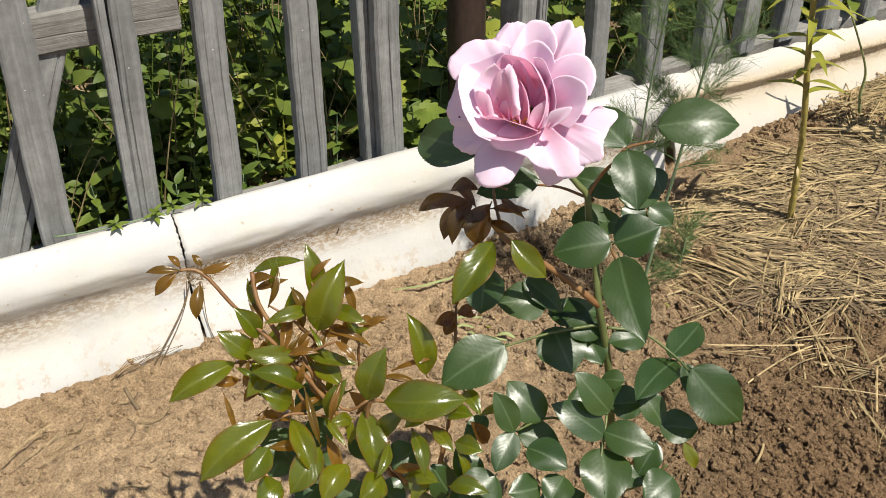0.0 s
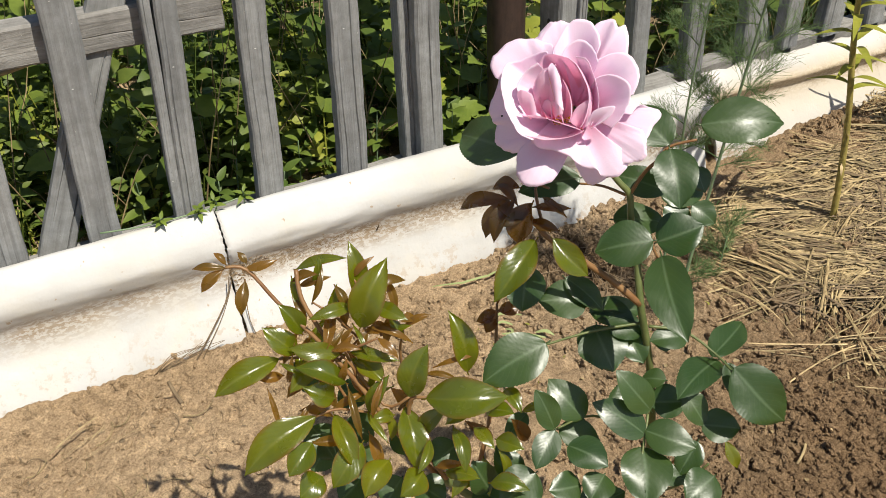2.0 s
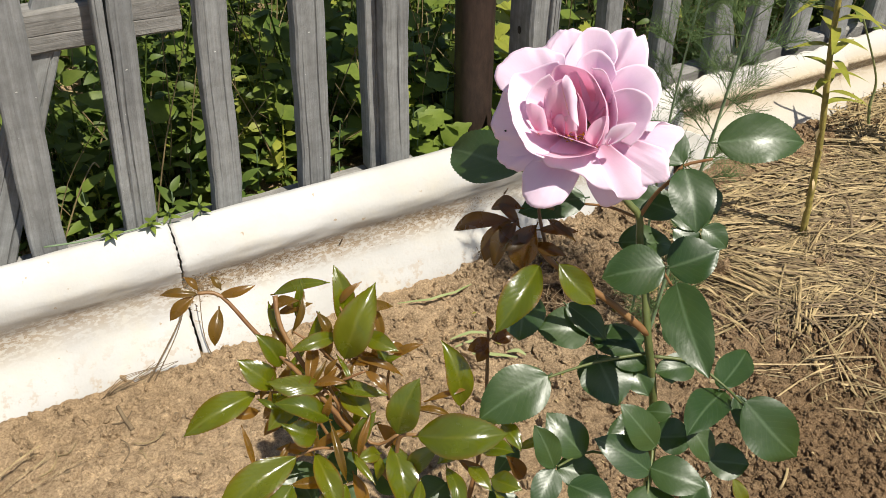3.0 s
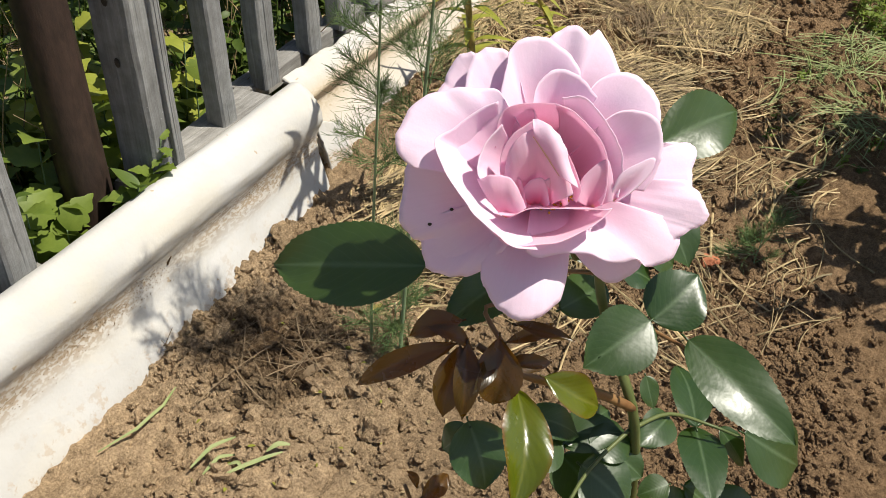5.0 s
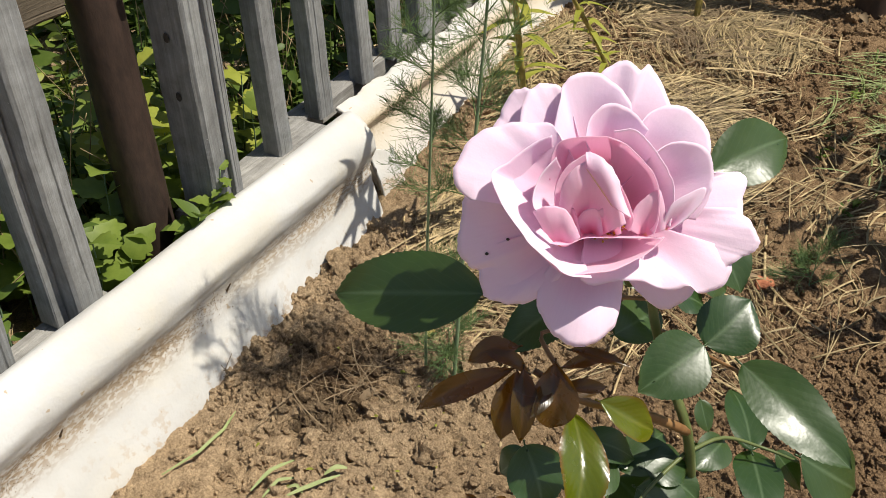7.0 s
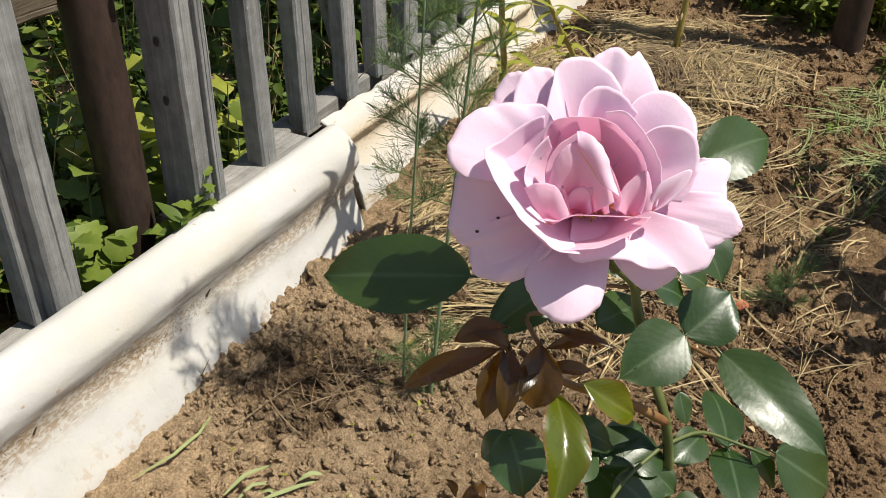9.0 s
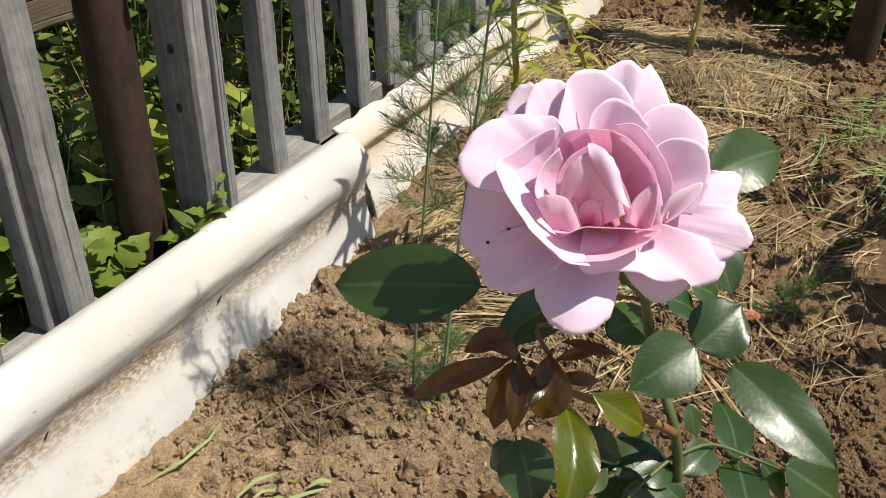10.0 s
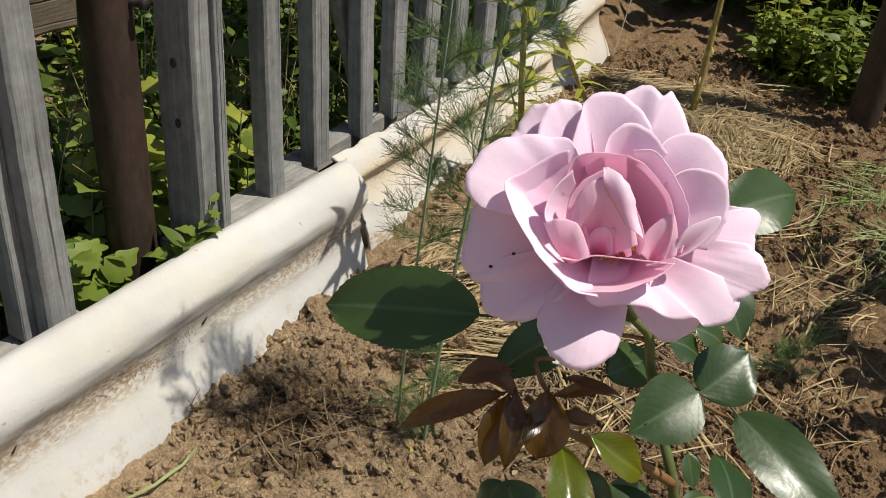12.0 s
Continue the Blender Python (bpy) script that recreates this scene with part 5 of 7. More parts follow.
leaf(rose, (-0.249, 0.003, 0.312), (-0.260, -0.006, 0.290), 0.0046, SHOOT, hint=(-0.05, -0.55, 0.84))
leaf(rose, (-0.259, 0.051, 0.358), (-0.257, 0.039, 0.345), 0.0065, SHOOT, hint=(-0.04, -0.60, 0.80))
leaf(rose, (-0.257, -0.017, 0.278), (-0.260, 0.005, 0.287), 0.0066, YOUNG, hint=(-0.04, -0.53, 0.84))
leaf(rose, (-0.315, 0.028, 0.275), (-0.315, 0.044, 0.297), 0.0038, SHOOT, hint=(0.01, -0.56, 0.83))
leaf(rose, (-0.243, 0.040, 0.322), (-0.233, 0.025, 0.330), 0.0065, SHOOT, hint=(-0.06, -0.58, 0.82))
leaf(rose, (-0.255, 0.016, 0.289), (-0.244, 0.018, 0.318), 0.0055, YOUNG, hint=(-0.05, -0.56, 0.83))
leaf(rose, (-0.237, 0.027, 0.316), (-0.223, 0.037, 0.335), 0.0066, SHOOT, hint=(-0.07, -0.57, 0.82))
leaf(rose, (-0.262, 0.031, 0.294), (-0.249, 0.011, 0.290), 0.0089, SHOOT, hint=(-0.04, -0.55, 0.83))
leaf(rose, (-0.285, 0.013, 0.302), (-0.298, 0.019, 0.316), 0.0077, YOUNG, hint=(-0.01, -0.56, 0.83))
leaf(rose, (-0.304, 0.043, 0.305), (-0.320, 0.044, 0.308), 0.0072, SHOOT, hint=(0.01, -0.57, 0.82))
leaf(rose, (-0.231, 0.025, 0.339), (-0.215, 0.021, 0.333), 0.0071, SHOOT, hint=(-0.08, -0.57, 0.81))
leaf(rose, (-0.241, 0.012, 0.293), (-0.265, 0.021, 0.283), 0.0054, YOUNG, hint=(-0.04, -0.55, 0.83))
leaf(rose, (-0.281, 0.019, 0.284), (-0.257, 0.017, 0.292), 0.0057, SHOOT, hint=(-0.03, -0.55, 0.83))
leaf(rose, (-0.291, 0.055, 0.304), (-0.272, 0.064, 0.319), 0.0075, SHOOT, hint=(-0.02, -0.58, 0.81))
leaf(rose, (-0.289, 0.049, 0.315), (-0.296, 0.040, 0.304), 0.0058, YOUNG, hint=(-0.01, -0.58, 0.82))
leaf(rose, (-0.231, -0.034, 0.257), (-0.216, -0.047, 0.266), 0.0063, SHOOT, hint=(-0.07, -0.50, 0.86))
leaf(rose, (-0.165, -0.023, 0.268), (-0.167, -0.016, 0.292), 0.0081, YOUNG, hint=(-0.12, -0.52, 0.85))
leaf(rose, (-0.245, 0.000, 0.280), (-0.262, -0.002, 0.285), 0.0113, YOUNG, hint=(-0.04, -0.54, 0.84))
leaf(rose, (-0.231, 0.006, 0.274), (-0.241, 0.012, 0.293), 0.0102, SHOOT, hint=(-0.06, -0.54, 0.84))
leaf(rose, (-0.190, -0.054, 0.247), (-0.194, -0.049, 0.268), 0.0089, YOUNG, hint=(-0.10, -0.49, 0.86))
leaf(rose, (-0.250, -0.006, 0.265), (-0.251, -0.002, 0.285), 0.0077, YOUNG, hint=(-0.05, -0.53, 0.85))
leaf(rose, (-0.187, -0.028, 0.250), (-0.202, -0.018, 0.271), 0.0086, RED, hint=(-0.09, -0.51, 0.85))
leaf(rose, (-0.166, -0.031, 0.274), (-0.148, -0.041, 0.288), 0.0068, YOUNG, hint=(-0.13, -0.51, 0.85))
leaf(rose, (-0.199, -0.035, 0.235), (-0.220, -0.042, 0.232), 0.0119, YOUNG, hint=(-0.08, -0.49, 0.87))
leaf(rose, (-0.164, -0.036, 0.251), (-0.173, -0.030, 0.270), 0.0109, RED, hint=(-0.11, -0.50, 0.86))
leaf(rose, (-0.193, -0.027, 0.238), (-0.198, -0.049, 0.226), 0.0127, YOUNG, hint=(-0.09, -0.49, 0.87))
leaf(rose, (-0.209, -0.036, 0.251), (-0.228, -0.049, 0.241), 0.0115, YOUNG, hint=(-0.07, -0.50, 0.87))
cane(rose, [(-0.286, 0.027, 0.301), (-0.279, 0.024, 0.316), (-0.274, 0.026, 0.328)], 0.0012, 0.0006, STEM_RED)
leaf(rose, (-0.274, 0.026, 0.328), (-0.258, 0.015, 0.331), 0.0058, SHOOT, hint=(-0.04, -0.57, 0.82))
cane(rose, [(-0.261, 0.028, 0.308), (-0.264, 0.026, 0.320), (-0.266, 0.029, 0.329)], 0.0012, 0.0006, STEM_RED)
leaf(rose, (-0.266, 0.029, 0.329), (-0.257, 0.028, 0.339), 0.0038, SHOOT, hint=(-0.04, -0.58, 0.81))
cane(rose, [(-0.234, 0.042, 0.312), (-0.237, 0.040, 0.325), (-0.241, 0.043, 0.334)], 0.0012, 0.0006, STEM_RED)
leaf(rose, (-0.241, 0.043, 0.334), (-0.231, 0.043, 0.344), 0.0062, SHOOT, hint=(-0.06, -0.59, 0.81))
cane(rose, [(-0.246, 0.038, 0.339), (-0.246, 0.037, 0.355), (-0.249, 0.043, 0.367)], 0.0012, 0.0006, STEM_RED)
leaf(rose, (-0.249, 0.043, 0.367), (-0.234, 0.041, 0.379), 0.0046, SHOOT, hint=(-0.06, -0.60, 0.79))
cane(rose, [(-0.288, 0.027, 0.289), (-0.296, 0.031, 0.306), (-0.303, 0.039, 0.318)], 0.0012, 0.0006, STEM_RED)
leaf(rose, (-0.303, 0.039, 0.318), (-0.288, 0.044, 0.338), 0.0046, SHOOT, hint=(-0.01, -0.58, 0.81))
cane(rose, [(-0.256, 0.038, 0.329), (-0.265, 0.040, 0.343), (-0.276, 0.048, 0.353)], 0.0012, 0.0006, STEM_RED)
leaf(rose, (-0.276, 0.048, 0.353), (-0.266, 0.055, 0.374), 0.0041, SHOOT, hint=(-0.03, -0.61, 0.79))
cane(rose, [(-0.240, 0.003, 0.280), (-0.231, -0.002, 0.296), (-0.222, -0.001, 0.308)], 0.0012, 0.0006, STEM_RED)
leaf(rose, (-0.222, -0.001, 0.308), (-0.205, -0.016, 0.306), 0.0040, SHOOT, hint=(-0.08, -0.54, 0.84))
cane(rose, [(-0.267, 0.025, 0.279), (-0.273, 0.030, 0.297), (-0.278, 0.037, 0.311)], 0.0012, 0.0006, STEM_RED)
leaf(rose, (-0.278, 0.037, 0.311), (-0.260, 0.040, 0.330), 0.0047, SHOOT, hint=(-0.03, -0.58, 0.82))
cane(rose, [(-0.263, 0.028, 0.321), (-0.257, 0.019, 0.331), (-0.246, 0.014, 0.337)], 0.0012, 0.0006, STEM_RED)
leaf(rose, (-0.246, 0.014, 0.337), (-0.239, -0.001, 0.330), 0.0055, SHOOT, hint=(-0.06, -0.57, 0.82))
cane(rose, [(-0.229, 0.021, 0.300), (-0.229, 0.021, 0.317), (-0.224, 0.024, 0.330)], 0.0012, 0.0006, STEM_RED)
leaf(rose, (-0.224, 0.024, 0.330), (-0.207, 0.017, 0.338), 0.0054, SHOOT, hint=(-0.08, -0.57, 0.82))
cane(rose, [(-0.261, 0.021, 0.301), (-0.263, 0.020, 0.314), (-0.269, 0.025, 0.324)], 0.0012, 0.0006, STEM_RED)
leaf(rose, (-0.269, 0.025, 0.324), (-0.259, 0.025, 0.336), 0.0046, SHOOT, hint=(-0.04, -0.58, 0.82))
cane(rose, [(-0.249, 0.041, 0.311), (-0.253, 0.039, 0.323), (-0.260, 0.043, 0.331)], 0.0012, 0.0006, STEM_RED)
leaf(rose, (-0.260, 0.043, 0.331), (-0.252, 0.045, 0.344), 0.0047, SHOOT, hint=(-0.04, -0.59, 0.81))
# darker leaves under it
leaf(rose, (-0.283, 0.029, 0.248), (-0.301, 0.018, 0.234), 0.0252, MATURE, hint=(-0.01, -0.53, 0.85))
leaf(rose, (-0.270, 0.015, 0.238), (-0.257, -0.003, 0.232), 0.0252, MATURE, hint=(-0.03, -0.52, 0.85))
leaf(rose, (-0.244, 0.013, 0.250), (-0.227, -0.005, 0.246), 0.0252, MATURE, hint=(-0.05, -0.52, 0.85))
leaf(rose, (-0.292, 0.038, 0.255), (-0.285, 0.016, 0.240), 0.0252, MATURE, hint=(-0.01, -0.54, 0.84))
leaf(rose, (-0.271, 0.005, 0.226), (-0.290, 0.000, 0.218), 0.0252, MATURE, hint=(-0.02, -0.51, 0.86))
leaf(rose, (-0.237, -0.014, 0.221), (-0.224, -0.031, 0.215), 0.0252, MATURE, hint=(-0.06, -0.50, 0.87))
leaf(rose, (-0.205, -0.011, 0.242), (-0.225, -0.016, 0.234), 0.0252, MATURE, hint=(-0.07, -0.51, 0.86))
leaf(rose, (-0.246, -0.007, 0.225), (-0.263, -0.015, 0.214), 0.0252, MATURE, hint=(-0.04, -0.50, 0.86))
leaf(rose, (-0.204, -0.033, 0.217), (-0.190, -0.048, 0.214), 0.0252, MATURE, hint=(-0.08, -0.48, 0.87))
leaf(rose, (-0.270, 0.030, 0.257), (-0.257, 0.012, 0.251), 0.0252, MATURE, hint=(-0.03, -0.54, 0.84))
leaf(rose, (-0.276, 0.051, 0.279), (-0.294, 0.063, 0.293), 0.0252, MATURE, hint=(-0.01, -0.57, 0.82))
leaf(rose, (-0.267, 0.044, 0.275), (-0.253, 0.028, 0.272), 0.0252, MATURE, hint=(-0.03, -0.55, 0.83))
cane(rose, [(-0.321, 0.075, 0.379), (-0.309, 0.070, 0.376), (-0.296, 0.054, 0.355), (-0.279, 0.036, 0.331), (-0.262, 0.018, 0.302), (-0.248, 0.001, 0.272), (-0.222, -0.009, 0.219)], 0.001, 0.002, STEM_RED)
cane(rose, [(-0.279, 0.066, 0.368), (-0.281, 0.054, 0.352), (-0.274, 0.038, 0.331), (-0.269, 0.027, 0.312)], 0.0016, 0.0014, STEM_RED)
cane(rose, [(-0.270, 0.029, 0.314), (-0.250, 0.031, 0.330), (-0.245, 0.037, 0.343)], 0.001, 0.0008, STEM_RED)
cane(rose, [(-0.235, -0.006, 0.298), (-0.250, 0.003, 0.289), (-0.264, 0.028, 0.319)], 0.001, 0.001, STEM_RED)
cane(rose, [(-0.226, -0.013, 0.299), (-0.235, -0.006, 0.294), (-0.235, -0.007, 0.264), (-0.215, -0.012, 0.213)], 0.001, 0.002, STEM_RED)
cane(rose, [(-0.147, 0.041, 0.307), (-0.154, 0.029, 0.290), (-0.165, 0.011, 0.257), (-0.178, -0.001, 0.228), (-0.190, -0.005, 0.183)], 0.0009, 0.002, STEM_RED)
cane(rose, [(-0.305, 0.041, 0.322), (-0.284, 0.035, 0.320), (-0.267, 0.030, 0.319)], 0.0009, 0.0009, STEM_RED)
cane(rose, [(-0.295, 0.008, 0.295), (-0.278, 0.009, 0.293), (-0.250, 0.004, 0.278)], 0.0009, 0.0009, STEM_RED)
cane(rose, [(-0.222, -0.009, 0.219), (-0.187, -0.007, 0.165), (-0.134, -0.002, 0.084)], 0.0028, 0.0036, STEM)


# ---- plants in the bed ----
def dill(base, mid, top, seed, label, fronds, spread_=0.06, start=0.15, thick=0.0028):
    """A dill stalk through three points; fronds sit on it above the share start of its height."""
    rnd = random.Random(seed)
    base, mid, top = Vector(base), Vector(mid), Vector(top)
    ob = thing("dill_plant", label, "dill", base, "dill plants in the bed")
    inv = Matrix.Translation(-base)
    bm = bmesh.new()
    tube(bm, [base - Vector((0, 0, 0.02)), base.lerp(mid, 0.5) + Vector((0.002, 0.002, 0)), mid, top], thick, thick * 0.5, 8)
    bm.transform(inv)
    part("stem", bm, DILL_STEM, ob, "thin blue-green stalk")
    for k in range(fronds):
        s = start + (1 - start) * (k + rnd.random()) / fronds
        share = (mid.z - base.z) / (top.z - base.z)
        p = base.lerp(mid, s / share) if s < share else mid.lerp(top, (s - share) / (1 - share))
        an = rnd.uniform(0, 2 * math.pi)
        way = Vector((math.cos(an), math.sin(an), rnd.uniform(0.3, 1.2))).normalized()
        length = spread_ * rnd.uniform(0.6, 1.3)
        bm = bmesh.new()
        pts = [p + way * length * q - Vector((0, 0, 0.25 * length * q * q)) for q in (0, 0.35, 0.7, 1)]
        tube(bm, pts, 0.0006, 0.0003, 4, False)
        for q in range(10):
            f = 0.2 + 0.8 * q / 10
            c = p + way * length * f - Vector((0, 0, 0.25 * length * f * f))
            for _ in range(3):
                w2 = (way + Vector((rnd.uniform(-1, 1), rnd.uniform(-1, 1), rnd.uniform(-0.5, 0.8)))).normalized()
                l2 = length * (0.50 - 0.25 * f) * rnd.uniform(0.7, 1.3)
                tube(bm, [c, c + w2 * l2], 0.00022, 0.00016, 3, False)
                for h in (0.4, 0.7, 0.95):
                    for _ in range(2):
                        w3 = (w2 + Vector((rnd.uniform(-1, 1), rnd.uniform(-1, 1), rnd.uniform(-0.6, 0.8)))).normalized()
                        c3 = c + w2 * l2 * h
                        tube(bm, [c3, c3 + w3 * l2 * rnd.uniform(0.35, 0.7)], 0.00018, 0.00012, 3, False)
        bm.transform(inv)
        part("frond", bm, DILL, ob)
    return ob


dill((0.190, 0.276, 0), (0.173, 0.246, 0.300), (0.190, 0.245, 0.46), 1, "feathery dill plant with a thin upright stalk", 13, 0.044, 0.48, 0.0016)
dill((0.187, 0.243, 0), (0.221, 0.229, 0.300), (0.240, 0.223, 0.46), 2, "taller dill plant with threadlike leaves", 22, 0.060, 0.42, 0.0022)
dill((0.215, 0.262, 0), (0.211, 0.259, 0.03), (0.205, 0.255, 0.06), 3, "young dill seedling at the foot of the stalks", 8, 0.045, 0.1, 0.001)
dill((0.290, 0.290, 0), (0.293, 0.290, 0.03), (0.295, 0.290, 0.05), 4, "small dill seedling in straw", 7, 0.04, 0.1, 0.001)
dill((0.500, -0.030, 0), (0.500, -0.030, 0.03), (0.500, -0.030, 0.05), 6, "small dill seedling on bare soil", 8, 0.035, 0.1, 0.001)


def lily(base, top, seed, label, leaves, size, lean=0.6, thick=0.0042, bare=0.3):
    rnd = random.Random(seed)
    base, top = Vector(base), Vector(top)
    ob = thing("lily_plant", label, "lily", base, "lily stalks in the bed")
    inv = Matrix.Translation(-base)
    bm = bmesh.new()
    tube(bm, [base - Vector((0, 0, 0.02)), base.lerp(top, 0.35) + Vector((0.004, 0, 0)), base.lerp(top, 0.7) - Vector((0.003, 0, 0)), top], thick, thick * 0.6, 9)
    bm.transform(inv)
    part("stem", bm, LILY_STEM, ob, "yellow stalk with leaf scars")
    for k in range(leaves):
        s = bare + (1 - bare) * k / (leaves - 1)
        an = k * 2.4 + rnd.uniform(-0.3, 0.3)
        way = Vector((math.cos(an), math.sin(an), lean))
        va, fa = [], []
        blade(va, fa, base.lerp(top, s) - base, way, Vector((0, 0, 1)), size * rnd.uniform(0.7, 1.2), size * 0.26, rnd.uniform(0.5, 1.3), 0.3, 10, 0.8)
        lf = new("leaf", raw("leaf", va, fa, LILY))
        lf.parent = ob
    if bare > 0.2:
        va, fa = [], []
        for k in range(14):
            s = bare * k / 14
            an = k * 2.4
            way = Vector((math.cos(an), math.sin(an), -0.6))
            blade(va, fa, base.lerp(top, s) - base + Vector((math.cos(an), math.sin(an), 0)) * thick * 0.8, way, Vector((math.cos(an), math.sin(an), 0.3)), 0.014, 0.004, 0.5, 0.2, 3, 0.8)
        lf = new("withered_leaf", raw("withered_leaf", va, fa, STRAW))
        lf.parent = ob
    return ob


lily((0.477, 0.296, 0), (0.425, 0.302, 0.40), 1, "yellowing lily stalk with narrow leaves standing in straw", 26, 0.040, 0.8, 0.0046, 0.50)
lily((0.845, 0.326, 0), (0.697, 0.376, 0.25), 2, "young lily stalk with narrow yellow-green leaves", 30, 0.032, 0.7, 0.0042, 0.12)
lily((1.150, 0.307, 0), (1.165, 0.295, 0.50), 3, "thin upright plant stalk in the far bed", 12, 0.045, 0.4, 0.006, 0.5)

# ---- straw, clods and litter ----
def straw(name, label, count, region, seed, heading, wide, bundle=16, material=None, stout=0.0009):
    """Dry straws lying in loose bundles that share a heading."""
    rnd = random.Random(seed)
    va, fa = [], []
    left, x0, y0, an0, bow = 0, 0, 0, 0, 0
    for _ in range(count):
        if left <= 0:
            left = rnd.randint(1, bundle)
            x0, y0 = region(rnd)
            an0, bow = heading + rnd.gauss(0, wide), rnd.gauss(0, 0.20)
        left -= 1
        x, y = x0 + rnd.gauss(0, 0.015), y0 + rnd.gauss(0, 0.015)
        z = soil_height(x, y) + 0.001 + 0.015 * rnd.random() ** 2
        an = an0 + rnd.gauss(0, 0.13)
        way = Vector((math.cos(an), math.sin(an), rnd.gauss(0, 0.04)))
        side = Vector((-way.y, way.x, 0))
        length, w, bend = rnd.uniform(0.02, 0.13), 0.00028 + 1.5 * stout * rnd.random() ** 2.5, bow + rnd.gauss(0, 0.06)
        first = len(va)
        for i in range(6):
            q = i / 5 - 0.5
            c = Vector((x, y, z)) + way * length * q + side * (bend * length * (0.25 - q * q)) + Vector((0, 0, -0.04 * length * (2 * q) ** 2))
            va += [c - side * w, c + Vector((0, 0, w * 0.9)), c + side * w]
        for i in range(5):
            a = first + 3 * i
            fa += [(a, a + 1, a + 4, a + 3), (a + 1, a + 2, a + 5, a + 4)]
    tagged(new(name, raw(name, va, fa, material or STRAW)), label, "straw", kind="stuff")


def oval(cx, cy, rx, ry):
    def pick(rnd):
        r, an = math.sqrt(rnd.random()) * rnd.uniform(0.75, 1.1), rnd.uniform(0, 2 * math.pi)
        return cx + rx * r * math.cos(an), cy + ry * r * math.sin(an)
    return pick


def ragged(xa, xb, ya, yb, x_least=-9.0, y_least=-9.0):
    """A plot with uneven edges, kept clear of the bed."""
    def pick(rnd):
        x, y = rnd.uniform(xa, xb) + rnd.gauss(0, 0.22), rnd.uniform(ya, yb) + rnd.gauss(0, 0.22)
        return max(x, x_least + 0.2 * rnd.random()), max(y, y_least + 0.1 * rnd.random())
    return pick


def box(xa, xb, ya, yb):
    return lambda rnd: (rnd.uniform(xa, xb), rnd.uniform(ya, yb))


straw("straw_mulch", "matted dry yellow straw lying on the soil", 11000, oval(0.61, 0.262, 0.29, 0.165), 1, -0.5, 0.55, 90)
straw("straw_mulch", "grey-brown rotted straw mixed into the dry straw", 5200, oval(0.61, 0.24, 0.28, 0.155), 7, -0.45, 0.7, 40, DRY)
straw("straw_mulch", "tufts of dry straw heaped against the cream edging", 1500, oval(0.86, 0.470, 0.15, 0.028), 15, 0.1, 0.7, 20)
straw("straw_mulch", "thin dry straw strewn on the far bed", 1500, oval(1.0, 0.25, 0.34, 0.17), 2, 1.2, 0.9, 30)
straw("straw_mulch", "matted dry straw on the far bed", 1700, oval(1.09, 0.20, 0.10, 0.07), 22, 0.2, 0.6, 60, None, 0.0007)
straw("straw_mulch", "matted dry straw at the foot of the far stalk", 1300, oval(1.17, 0.37, 0.08, 0.08), 23, -0.6, 0.6, 60, None, 0.0007)
straw("straw_mulch", "grey rotted straw on the far bed", 1200, oval(1.10, 0.26, 0.15, 0.12), 24, -0.2, 0.8, 40, DRY, 0.0007)
straw("loose_straw", "single dry straws on bare soil", 420, oval(0.55, 0.06, 0.40, 0.16), 3, 0.4, 1.2, 6)
straw("loose_straw", "dry stalks lying before the edging", 5, oval(-0.38, 0.36, 0.14, 0.05), 4, 0.2, 1.0)
straw("loose_straw", "dry stalks between the dill plants", 90, oval(0.30, 0.27, 0.09, 0.07), 5, 0.2, 1.0)


def clods(name, label, count, region, seed, small, large, material, power=5, single=False):
    """Lumps of soil strewn over a region, joined into one heap or, where single, each a thing of its own."""
    rnd = random.Random(seed)
    kinds = []
    for fine in (1, 2, 3):
        shape = bmesh.new()
        bmesh.ops.create_icosphere(shape, subdivisions=fine, radius=1)
        shape.verts.ensure_lookup_table()
        kinds.append(([v.co.copy() for v in shape.verts], [tuple(v.index for v in f.verts) for f in shape.faces]))
        shape.free()
    va, fa = [], []
    for _ in range(count):
        x, y = region(rnd)
        r = small + (large - small) * rnd.random() ** power
        cv, cf = kinds[0 if r < 0.0024 else 1 if r < 0.0055 else 2]
        turn = Euler((rnd.uniform(0, 6), rnd.uniform(0, 6), rnd.uniform(0, 6))).to_matrix()
        sc = Vector((rnd.uniform(0.7, 1.3), rnd.uniform(0.7, 1.3), rnd.uniform(0.6, 1.0)))
        at = Vector((x, y, soil_height(x, y) + r * rnd.uniform(-0.25, 0.15)))
        first = len(va)
        off = rnd.uniform(0, 50)
        for c in cv:
            d = 1 + 0.65 * noise.noise(c * 1.5 + Vector((off, 0, 0))) + 0.30 * noise.noise(c * 3.4 + Vector((0, off, 0))) + 0.24 * noise.noise(c * 8 + Vector((0, 0, off)))
            va.append(at + turn @ Vector((c.x * sc.x, c.y * sc.y, c.z * sc.z)) * (r * d))
        fa += [tuple(first + i for i in f) for f in cf]
        if single:
            tagged(new(name, raw(name, va, fa, material, False)), label, "soil clod", "large clods on the bed")
            va, fa = [], []
    if not single:
        tagged(new(name, raw(name, va, fa, material, False)), label, "soil clods", kind="stuff")


